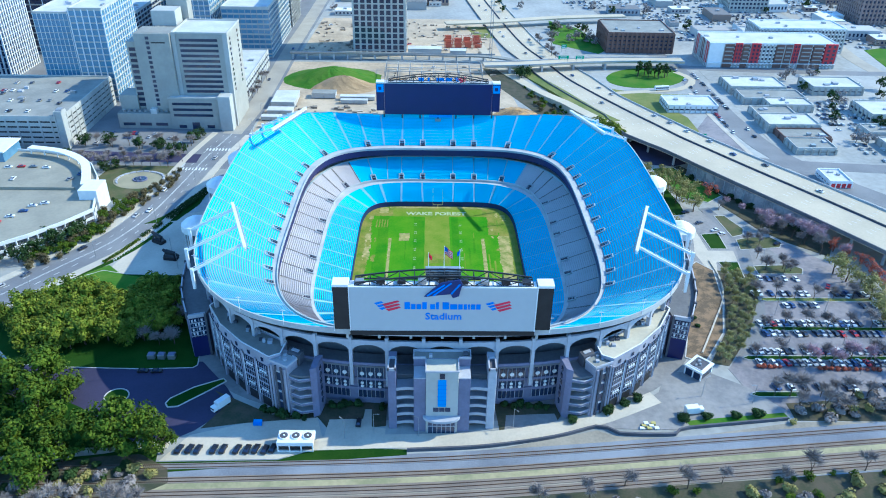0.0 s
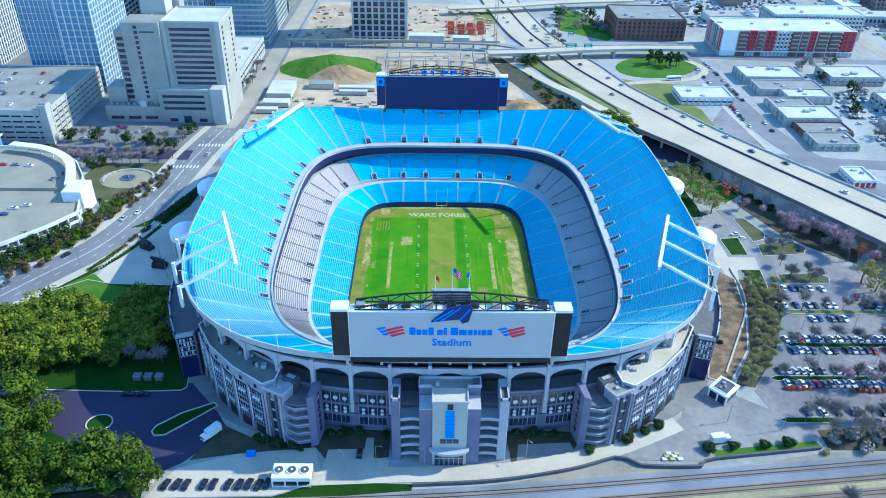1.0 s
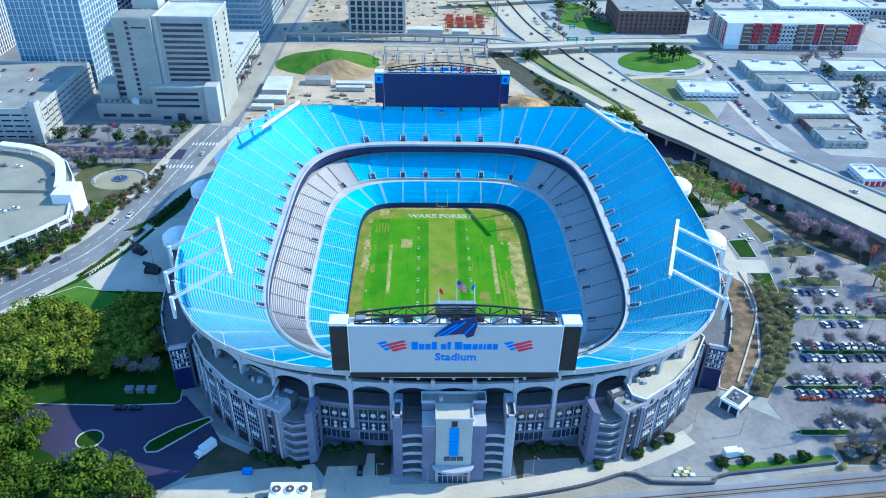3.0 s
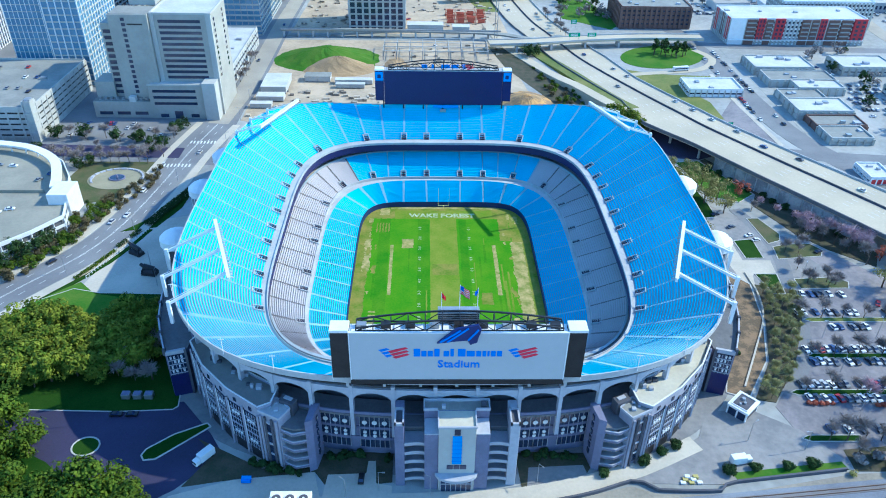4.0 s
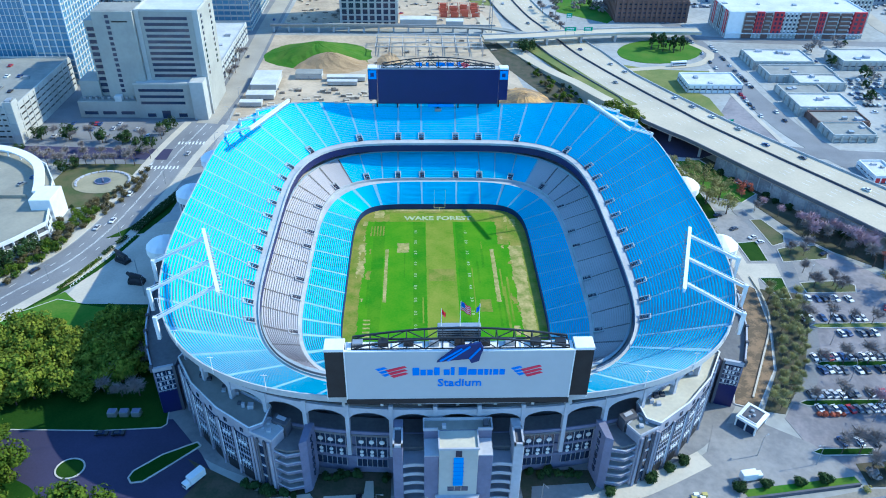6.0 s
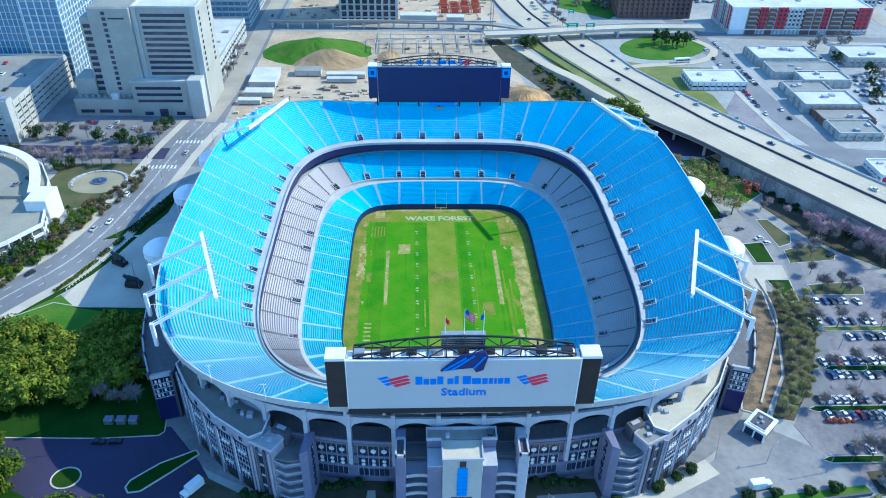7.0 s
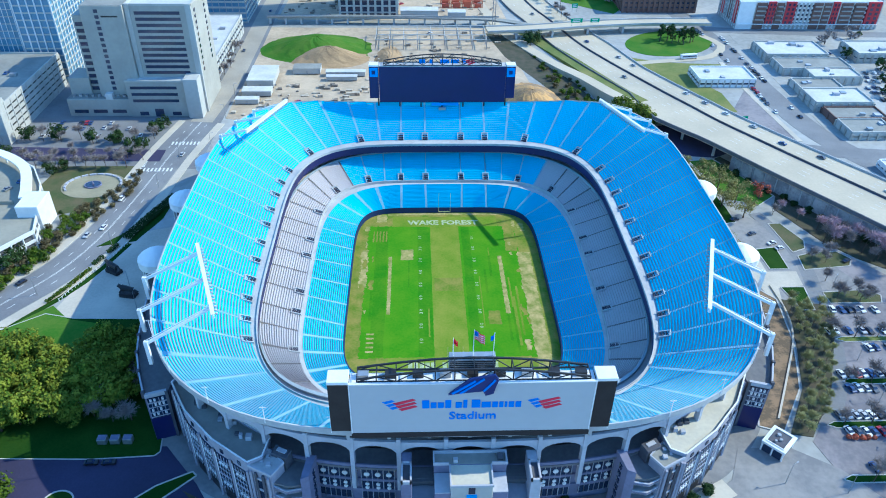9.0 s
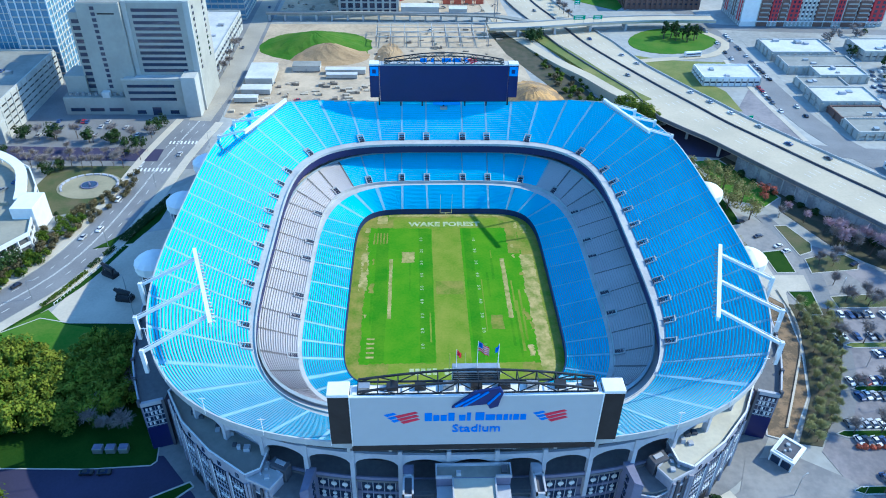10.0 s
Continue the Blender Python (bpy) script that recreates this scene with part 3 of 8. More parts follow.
def turf(name, x0, x1, y0, y1, z, material, label="", turn=0.0, bite=0.0):
    """A patch of turf with a slightly uneven edge."""
    rnd = random.Random(int(x0 * 13 + y0 * 7))
    pts = []
    nx, ny = max(2, int((x1 - x0) / 0.8)), max(2, int((y1 - y0) / 0.8))
    for i in range(nx):
        pts.append((x0 + (x1 - x0) * i / nx, y0))
    for i in range(ny):
        pts.append((x1, y0 + (y1 - y0) * i / ny))
    for i in range(nx):
        pts.append((x1 - (x1 - x0) * i / nx, y1))
    for i in range(ny):
        pts.append((x0, y1 - (y1 - y0) * i / ny))
    pts = [(x + rnd.uniform(-bite, bite), y + rnd.uniform(-bite, bite)) for x, y in pts]
    return part(name, prism(bmesh.new(), pts, z - 0.03, z), material, field, label)


turf("mown_turf", -37, 33.5, -46, 46.5, 0.01, M_TURF, "bright green mown grass", bite=0.5)
for k, (x0, x1) in enumerate(((-13.5, -7.6), (7.6, 11.5), (-33, -27.5))):
    turf("mowing_stripe", x0, x1, -45.5, 46, 0.014 + 0.001 * k, M_TURF_DARK, "darker mown stripe", bite=0.12)
rnd = random.Random(17)
for k in range(26):
    x0 = rnd.uniform(-36, 32)
    y0 = rnd.uniform(-45, 10)
    turf("mowing_stripe", x0, x0 + rnd.uniform(0.4, 1.3), y0, y0 + rnd.uniform(15, 34), 0.0165 + 0.0001 * k, M_TURF_DARK if k % 3 else M_TURF_MID, "narrow mown stripe", bite=0.1)
turf("turf_strip", -7.3, 6.4, -46, 46, 0.02, M_TURF_MID, "brownish returfed strip down the middle", bite=0.15)
turf("turf_patch", -6.2, 5.6, -4.4, 4.7, 0.03, M_TURF_WORN, "paler worn patch", bite=0.2)
turf("turf_patch", -21.2, -15.6, 18.4, 26.6, 0.03, M_TURF_BARE, "bare square patch of turf", bite=0.25)
turf("turf_patch", 15.7, 20.8, -26.8, -18.2, 0.03, M_TURF_WORN, "worn square patch of turf", bite=0.3)
turf("end_zone_patch", -25.7, 25.6, 46.0, 54.8, 0.015, M_TURF_MID, "brownish end zone", bite=0.2)
turf("end_zone_patch", -25.7, 25.6, -54.8, -46.0, 0.015, M_TURF_MID, "brownish end zone", bite=0.2)
turf("bare_strip", -26.8, -25.3, -20, 21, 0.025, M_TURF_BARE, "bare pale strip beside the sideline", bite=0.15)
turf("bare_strip", 23.3, 25.2, -20, 21, 0.025, M_TURF_BARE, "bare pale strip beside the sideline", bite=0.2)
turf("bare_strip", 32.6, 38.6, -52, 24, 0.025, M_TURF_BARE, "bare worn edge of the field", bite=0.45)
turf("bare_strip", -39.4, -36.2, -2, 26, 0.025, M_TURF_BARE, "bare worn edge of the field", bite=0.6)
turf("bare_strip", 28.0, 33.5, 25, 50, 0.025, M_TURF_WORN, "bare worn edge of the field", bite=0.4)
turf("bare_strip", -33.5, -28.5, 50, 57, 0.025, M_TURF_BARE, "bare corner of the field", bite=0.4)
turf("bare_strip", -28, 30, 56.4, 58.3, 0.02, M_TURF_BARE, "pale worn strip behind the end zone", bite=0.3)
for k in range(22):
    x0 = rnd.choice((rnd.uniform(-39, -34), rnd.uniform(29, 37)))
    y0 = rnd.uniform(-48, 50)
    turf("bare_mark", x0, x0 + rnd.uniform(0.8, 2.2), y0, y0 + rnd.uniform(2, 7), 0.027 + 0.0001 * k, M_TURF_BARE if k % 2 else M_TURF_WORN, "ragged worn mark at the edge", bite=0.5)
for i in range(5):
    turf("bare_mark", -34.5, -31.5, -43 + i * 2.6, -42 + i * 2.6, 0.026, M_TURF_BARE, "short bare mark in the grass", bite=0.1)
    turf("bare_mark", -34.6 + i * 1.5, -33.9 + i * 1.5, 33, 42, 0.026, M_TURF_WORN, "short bare mark in the grass", bite=0.2)
for i, num in enumerate((10, 20, 30, 40, 50, 40, 30, 20, 10)):
    y = (i - 4) * 9.144
    for sx in (-1, 1):
        lettering("yard_number", " ".join(str(num)), 1.9, pose(sx * 12.3, y, 0.035, 0, 0, -90 * sx), M_PAINT, field, "painted yard number", 1.25)
lettering("end_zone_lettering", "WAKE FOREST", 5.2, pose(-0.9, 49.4, 0.035), M_PAINT, field, "painted end zone lettering", 1.0, bold=0.04)
bm = bmesh.new()
for k in range(16):
    if k not in (5, 9):
        box(bm, -17.6 + k * 2.2, -16.0 + k * 2.2, -52.2, -48.8, 0.03, 0.04)
part("end_zone_bars", bm, M_PAINT, field, "faded painted end zone lettering")


def goal(y, s):
    g = empty("goal_post", 0, y, 0, label="yellow steel goal post behind the end line", category="goal post", group="goal posts")
    bm = tube(bmesh.new(), (0, s * 2.0, 0), (0, s * 2.0, 2.0), 0.16)
    tube(bm, (0, s * 2.0, 2.0), (0, 0, 3.05), 0.14)
    part("gooseneck", bm, M_GOAL, g)
    part("crossbar", tube(bmesh.new(), (-2.82, 0, 3.05), (2.82, 0, 3.05), 0.12), M_GOAL, g)
    for sx in (-1, 1):
        part("upright", tube(bmesh.new(), (sx * 2.82, 0, 3.05), (sx * 2.82, 0, 13.7), 0.09), M_GOAL, g)


M_GOAL = mat("goal_yellow", (0.72, 0.62, 0.22), (0.66, 0.56, 0.2), 0.5)
goal(54.9, 1)
goal(-54.9, -1)


# ---- outer shell of the stadium ----
BAYS = 56
SHELL = (104.0, -9.0, 114.0, 112.8, 3.9, 2.9)
shell = ring(*SHELL, BAYS * 8)
half = 4


def shell_point(k, off=0.0):
    """Point k of the shell, moved inwards by off."""
    x, y = shell[k % len(shell)]
    x1, y1 = shell[(k - 1) % len(shell)]
    x2, y2 = shell[(k + 1) % len(shell)]
    d = Vector((x2 - x1, y2 - y1, 0)).normalized()
    return Vector((x, y, 0)) + Vector((-d.y, d.x, 0)) * off


def quad_strip(bm, cols):
    """Joins columns of points, each a closed profile, into a bar."""
    rows = [[bm.verts.new(p) for p in c] for c in cols]
    n = len(rows[0])
    for a, b in zip(rows, rows[1:]):
        for k in range(n):
            bm.faces.new((a[k - 1], a[k], b[k], b[k - 1]))
    bm.faces.new(rows[0])
    bm.faces.new(rows[-1][::-1])
    bmesh.ops.recalc_face_normals(bm, faces=bm.faces[:])
    return bm


def under(p, drop):
    """A height below the rim that stays under the seating deck where the shell runs inside it."""
    n, b = (RIM[4], RIM[2]) if p.y > RIM[1] else (RIM[5], RIM[3])
    depth = max(0.0, 1 - (abs(p.x / RIM[0]) ** n + abs((p.y - RIM[1]) / b) ** n) ** (1 / n)) * 108
    return rim_z(p.y) - max(drop, 1.6 + 0.95 * depth)


def up(p, z):
    return Vector((p.x, p.y, z))


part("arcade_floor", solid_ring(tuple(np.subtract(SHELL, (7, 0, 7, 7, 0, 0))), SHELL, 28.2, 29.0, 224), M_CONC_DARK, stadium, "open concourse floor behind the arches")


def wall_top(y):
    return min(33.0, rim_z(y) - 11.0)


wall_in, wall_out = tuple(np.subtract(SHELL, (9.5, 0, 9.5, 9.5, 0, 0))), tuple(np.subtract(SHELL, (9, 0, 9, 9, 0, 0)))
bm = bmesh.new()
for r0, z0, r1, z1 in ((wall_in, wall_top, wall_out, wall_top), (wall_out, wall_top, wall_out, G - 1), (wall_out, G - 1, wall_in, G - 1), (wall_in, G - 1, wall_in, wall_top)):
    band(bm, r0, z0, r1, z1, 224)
part("concourse_wall", bm, M_CONC_DARK, stadium, "inner wall of the concourse, darkened for its shade")
front_wall = part("front_wall", solid_ring(tuple(np.subtract(SHELL, (3.4, 0, 3.4, 3.4, 0, 0))), tuple(np.subtract(SHELL, (2.6, 0, 2.6, 2.6, 0, 0))), G - 1, 28.2, 448), M_STONE, stadium, "grey cast-stone wall below the arches")

for b in range(BAYS):
    k0 = b * 8 + half
    cols = []
    for j in range(9):
        f = j / 4 - 1
        arch = rim_z(shell_point(k0).y) - 11.0 + 4.4 * math.sqrt(max(0, 1 - f * f * 0.97))
        po, pi = shell_point(k0 + j), shell_point(k0 + j, 0.8)
        top = under(pi, 4.9)
        cols.append((up(po, arch), up(po, top), up(pi, top), up(pi, arch)))
    a = part("arch", quad_strip(bmesh.new(), cols), M_CONC_LIGHT, stadium, "pale concrete arch")
    po, pi = shell_point(k0, -0.35), shell_point(k0, 1.3)
    d = (shell_point(k0 + 1) - shell_point(k0 - 1)).normalized() * 0.6
    bm = bmesh.new()
    prism(bm, [((po - d).x, (po - d).y), ((po + d).x, (po + d).y), ((pi + d).x, (pi + d).y), ((pi - d).x, (pi - d).y)], 20.0, under(pi, 1.5))
    part("pier", bm, M_CONC_LIGHT, stadium)
    cols = []
    for j in range(9):
        po, pi = shell_point(k0 + j, 0.2), shell_point(k0 + j, 0.7)
        cols.append((up(po, 29.0), up(po, 30.1), up(pi, 30.1), up(pi, 29.0)))
    part("balustrade", quad_strip(bmesh.new(), cols), M_STONE, stadium)
    # glazed bay under the arch: dark glass, light mullions, round medallions
    cols = []
    for j in range(1, 8):
        po, pi = shell_point(k0 + j, 2.3), shell_point(k0 + j, 2.9)
        cols.append((up(po, 12.2), up(po, 26.4), up(pi, 26.4), up(pi, 12.2)))
    glass = part("bay_window", quad_strip(bmesh.new(), cols), M_GLASS, stadium, "tall dark glazed bay")
    if shell_point(k0 + 4).y < -100:
        for z0, z1 in ((20.6, 21.6), (15.8, 17.0)):
            cols = [(up(shell_point(k0 + j, 2.0), z0), up(shell_point(k0 + j, 2.0), z1), up(shell_point(k0 + j, 2.5), z1), up(shell_point(k0 + j, 2.5), z0)) for j in range(0, 9)]
            part("spandrel", quad_strip(bmesh.new(), cols), M_STONE, glass)
        for j in (1, 2, 3, 4, 5, 6, 7):
            p = shell_point(k0 + j, 2.1)
            part("mullion", tube(bmesh.new(), up(p, 12.2), up(p, 26.4), 0.13, n=4), M_CONC_LIGHT if j % 2 else M_STEEL, glass)
        for j in (2, 4, 6):
            for z in (23.6, 19.2, 17.6):
                p, q = shell_point(k0 + j, 1.95), shell_point(k0 + j, 2.2)
                r = 0.85 if z > 22 else 0.62
                part("medallion", tube(bmesh.new(), up(p, z), up(q, z), r, n=12), M_WHITE, glass, "white round medallion")

# entrance tower in the middle of the near front
tower = empty("entrance_tower", 0, -129, G, label="grey entrance tower with ramps beside it and a blue banner", category="tower")


def tp(name, bm, material, label="", parent=None):
    ob = part(name, bm, material, parent or tower, label)
    if parent is None:
        ob.location = (0, 129, -G)
    return ob


body = tp("tower_body", bevelled(boxes((-5.6, 5.6, -133.8, -123, G, 36.8)), 0.15), M_PALE)
tp("tower_parapet", boxes((-5.8, 5.8, -134.0, -133.5, 36.8, 37.5), (-5.8, -5.4, -133.5, -126.9, 36.8, 37.5), (5.4, 5.8, -133.5, -126.9, 36.8, 37.5)), M_CONC_LIGHT)
tp("tower_roof", boxes((-5.4, 5.4, -133.5, -126.9, 36.8, 36.92)), M_ROOF_CREAM, "cream flat roof")
for s in (-1, 1):
    x0, x1 = sorted((s * 5.6, s * 9.8))
    tp("side_block", bevelled(boxes((x0, x1, -133.2, -123, G, 33.6)), 0.12), M_STONE)
    tp("side_cap", boxes((x0, x1, -133.3, -126.9, 33.6, 33.9)), M_CONC_LIGHT)
tp("back_block", boxes((-9.9, 9.9, -126.6, -122.8, 32.0, 37.0)), M_STONE)
tp("back_parapet", boxes((-10.1, -5.8, -126.9, -126.5, 37.0, 38.0), (5.8, 10.1, -126.9, -126.5, 37.0, 38.0), (-10.1, 10.1, -123.0, -122.6, 37.0, 38.0), (-10.1, -9.7, -126.5, -123.0, 37.0, 38.0), (9.7, 10.1, -126.5, -123.0, 37.0, 38.0)), M_CONC_LIGHT)
tp("back_roof", boxes((-9.7, 9.7, -126.5, -123.0, 37.0, 37.1)), M_ROOF, "grey flat roof")
tp("roof_box", bevelled(boxes((-4.6, -3.4, -126.3, -125.1, 37.1, 38.4)), 0.1), M_CONC_LIGHT)
tp("roof_box", bevelled(boxes((7.4, 9.0, -125.6, -123.6, 37.1, 38.1)), 0.1), M_STONE_DARK)
banner = tp("banner", boxes((-1.4, 1.4, -134.05, -133.8, 21.6, 33.6)), M_BANNER, "tall bright blue banner")
for k in range(6):
    tp("banner_rail", boxes((-1.6, 1.6, -134.12, -133.95, 22.8 + k * 1.7, 22.95 + k * 1.7)), M_SIGNBLUE, "", banner)
tp("tower_window", boxes((-0.9, 0.9, -133.95, -133.7, 34.0, 36.4)), M_SLOT)
tp("tower_window", boxes((-3.0, -1.1, -133.95, -133.7, 19.2, 21.0), (-0.9, 0.9, -133.95, -133.7, 19.2, 21.0), (1.1, 3.0, -133.95, -133.7, 19.2, 21.0)), M_GLASS)
bm = bmesh.new()
arc = [(6.6 * math.cos(math.radians(a)), -133.6 + 3.4 * math.sin(math.radians(a))) for a in range(180, 361, 15)]
prism(bm, arc, 16.2, 17.2)
tp("entrance_canopy", bm, M_CONC_LIGHT, "curved pale entrance canopy")
doors = tp("entrance_door", boxes((-4.8, 4.8, -133.95, -133.7, G, 15.4)), M_GLASS, "dark glazed entrance doors")
for k in range(7):
    tp("door_mullion", boxes((-4.9 + k * 1.6, -4.7 + k * 1.6, -134.05, -133.9, G, 15.4)), M_CONC_LIGHT, "", doors)
tp("door_transom", boxes((-4.9, 4.9, -134.08, -133.9, 12.3, 12.6)), M_CONC_LIGHT, "", doors)
for s in (-1, 1):
    x0, x1 = sorted((s * 15.9, s * 18.8))
    tp("pylon", bevelled(boxes((x0, x1, -131.8, -121, G, 35.8)), 0.15), M_CONC_LIGHT if s > 0 else M_STONE)
    # Dark sheet painted for the shade inside the open pylon top.
    tp("pylon_roof", boxes((x0 + 0.5, x1 - 0.5, -131.3, -125.5, 35.8, 35.9)), M_STONE_DARK)
    tp("pylon_cap", boxes((x0, x0 + 0.5, -131.9, -125, 35.8, 36.8), (x1 - 0.5, x1, -131.9, -125, 35.8, 36.8), (x0, x1, -131.9, -131.3, 35.8, 36.8), (x0, x1, -125.5, -125, 35.8, 36.8)), M_CONC_LIGHT)
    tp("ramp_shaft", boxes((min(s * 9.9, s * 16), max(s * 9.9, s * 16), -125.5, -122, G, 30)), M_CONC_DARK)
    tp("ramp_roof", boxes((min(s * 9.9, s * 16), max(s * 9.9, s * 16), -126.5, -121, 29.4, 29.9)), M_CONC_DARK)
    for k in range(5):
        z = 11.4 + k * 3.9
        bm = bmesh.new()
        cols = []
        for j in range(7):
            f = j / 6
            x = s * (9.8 + 6.2 * f)
            y = -131.4 + 0.35 * math.sin(math.pi * f)
            zz = z + 0.15 * math.cos(math.pi * f)
            cols.append((Vector((x, y, zz - 0.35)), Vector((x, y, zz + 0.95)), Vector((x, y + 0.3, zz + 0.95)), Vector((x, y + 0.3, zz)), Vector((x, -122, zz)), Vector((x, -122, zz - 0.35))))
        tp("ramp", quad_strip(bm, cols), M_CONC_LIGHT, "pale concrete ramp with a solid balustrade")

# corner stair towers and the wing buildings beside them
for s in (-1, 1):
    def mx(pts):
        return [(s * x, y) for x, y in pts]
    stair = empty("stair_tower", s * 51, -121, G, label="grey corner stair tower with five open landings", category="tower", group="corner stair towers")

    def sp(name, bm, material, label="", owner=None, ox=51, oy=-121):
        ob = part(name, bm, material, owner or stair, label)
        ob.location = (-s * ox, -oy, -G)
        return ob
    sp("fin_wall", prism(bmesh.new(), mx([(46.4, -126.3), (44.2, -125.2), (42.8, -118), (45.4, -118)]), G, 31.5), M_STONE)
    for k in range(6):
        sp("slit_window", boxes((min(s * 43.2, s * 43.7), max(s * 43.2, s * 43.7), -122.5, -120.9, 13 + k * 3, 14.7 + k * 3)), M_GLASS)
    # Dark core holds the shade between the landings in its colour.
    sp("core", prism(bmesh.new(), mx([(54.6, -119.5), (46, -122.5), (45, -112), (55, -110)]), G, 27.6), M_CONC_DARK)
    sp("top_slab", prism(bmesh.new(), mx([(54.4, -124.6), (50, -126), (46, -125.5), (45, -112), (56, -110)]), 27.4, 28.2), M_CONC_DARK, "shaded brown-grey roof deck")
    for k in range(5):
        z = 11.6 + k * 3.7
        outline = [(54.2, -125.1), (50.5, -127.0), (46.4, -126.1)]
        sp("landing", prism(bmesh.new(), mx(outline + [(46.0, -121.5), (54.2, -121.0)]), z - 0.35, z), M_CONC)
        for z0, z1, o, mm in ((z - 0.4, z + 0.75, 0.0, M_STONE), (z + 0.75, z + 0.98, -0.08, M_CONC_LIGHT)):
            cols = [(Vector((s * x, y + o, z0)), Vector((s * x, y + o, z1)), Vector((s * x, y + 0.35, z1)), Vector((s * x, y + 0.35, z0))) for x, y in outline]
            sp("landing_parapet", quad_strip(bmesh.new(), cols), mm)
    # taller corner block between the landings and the wing
    corner = [(61.3, -121.7), (54.4, -125.3), (51.6, -120.9), (56.4, -116.2)]
    block = sp("corner_block", prism(bmesh.new(), mx(corner), G, 31.8), M_STONE_WING, "taller corner block with one glazed bay")
    ring_in = [Vector((s * x, y, 32.0)) for x, y in corner]
    for a, b in zip(ring_in, ring_in[1:] + ring_in[:1]):
        part("block_coping", beam(bmesh.new(), a, b, 0.4, 0.8), M_CONC_LIGHT, block)
    part("block_roof", prism(bmesh.new(), [(v.x * 0.999, v.y) for v in ring_in], 31.8, 31.95), M_ROOF if s > 0 else M_CONC, block, "pale flat roof")
    a, b = ring_in[0], ring_in[1]
    nrm = Vector(((b - a).y, -(b - a).x, 0)).normalized()
    nrm = nrm if nrm.y < 0 else -nrm
    for f in (0.12, 0.34, 0.66, 0.88):
        p = a.lerp(b, f) + nrm * 0.35
        part("pilaster", beam(bmesh.new(), up(p, G), up(p, 30.8), 0.7), M_STONE_DARK if f in (0.34, 0.66) else M_STONE_WING, block)
    for z in (12.6, 17.2, 21.8, 26.4):
        part("bay_window", beam(bmesh.new(), up(a.lerp(b, 0.37) + nrm * 0.1, z), up(a.lerp(b, 0.63) + nrm * 0.1, z), 0.5, 3.6), M_GLASS, block)
        part("bay_sill", beam(bmesh.new(), up(a.lerp(b, 0.37) + nrm * 0.2, z + 2.2), up(a.lerp(b, 0.63) + nrm * 0.2, z + 2.2), 0.5, 0.7), M_CONC_LIGHT, block)
    for cx, cy, w, h in ((55.6, -121.6, 0.7, 0.8), (57.6, -120.4, 0.4, 0.5), (56.2, -118.7, 0.5, 0.6)):
        part("roof_vent", bevelled(boxes((s * cx - w, s * cx + w, cy - w, cy + w, 31.95, 31.95 + h)), 0.08), M_CONC_LIGHT, block)
    # dark hut with a pale hatch behind the block
    bm = prism(bmesh.new(), mx([(55.4, -118.4), (50.8, -120.6), (49.6, -117.6), (54.4, -115.2)]), 28.2, 33.2)
    hut = sp("roof_hut", bevelled(bm, 0.12), M_STONE_DARK, "dark square roof hut")
    part("hut_hatch", prism(bmesh.new(), mx([(54.0, -117.6), (51.4, -118.9), (50.9, -117.7), (53.5, -116.4)]), 33.2, 33.45), M_CONC_LIGHT, hut, "pale roof hatch")

    wing = empty("wing_building", s * 72, -108, G, label="grey wing building with a flat roof and tall glazed bays", category="building", group="wing buildings")

    def wp(name, bm, material, label="", owner=None):
        ob = part(name, bm, material, owner or wing, label)
        if owner is None:
            ob.location = (-s * 72, 108, -G)
        return ob
    B, MID, A, E = (61.4, -121.6), (72.8, -113.2), (83.2, -102.2), (90.0, -90.5)
    inner = [(86.5, -83.5), (78, -95), (67.5, -105.6), (56.5, -112.6)]
    outline = [(57.6, -119.6), B, MID, A, E] + inner
    wp("body", prism(bmesh.new(), mx(outline), G, 32.4), M_STONE_WING)
    wp("roof", prism(bmesh.new(), mx([(x * 0.995, y * 0.995) for x, y in outline]), 32.4, 32.55), M_ROOF_CREAM if s > 0 else M_ROOF, "flat roof with small vents")
    edge = [Vector((s * x, y, 32.9)) for x, y in outline + outline[:1]]
    for a, b in zip(edge, edge[1:]):
        wp("parapet", beam(bmesh.new(), a, b, 0.5, 1.1), M_STONE_WING)
        wp("coping", beam(bmesh.new(), a + Vector((0, 0, 0.62)), b + Vector((0, 0, 0.62)), 0.45, 0.14), M_WHITE, "thin white coping")
    rnd = random.Random(5 + s)
    for k in range(11):
        f = rnd.random()
        cx, cy = 61 + f * 22, -115 + f * 19 + rnd.uniform(-1.0, 4.5)
        w = rnd.uniform(0.35, 0.9)
        wp("roof_vent", boxes((s * cx - w, s * cx + w, cy - w, cy + w, 32.55, 33.2 + rnd.random())), M_CONC_LIGHT if k % 2 else M_STONE_DARK)
    for a, b in ((B, MID), (MID, A), (A, E)):
        a3, b3 = Vector((s * a[0], a[1], 0)), Vector((s * b[0], b[1], 0))
        d = (b3 - a3).normalized()
        nrm = Vector((d.y, -d.x, 0)) * (1 if s > 0 else -1)
        if nrm.y > 0 and nrm.x * s < 0:
            nrm = -nrm
        length = (b3 - a3).length
        bays = 2
        for k in range(bays):
            c0, c1 = a3 + d * (length * (k + 0.07) / bays), a3 + d * (length * (k + 0.93) / bays)
            g = wp("bay_window", beam(bmesh.new(), up(c0 + nrm * 0.1, 21.0), up(c1 + nrm * 0.1, 21.0), 0.5, 15.0), M_GLASS, "tall dark glazed bay")
            for j in range(6):
                p = c0.lerp(c1, j / 5)
                edge_one = j in (0, 5)
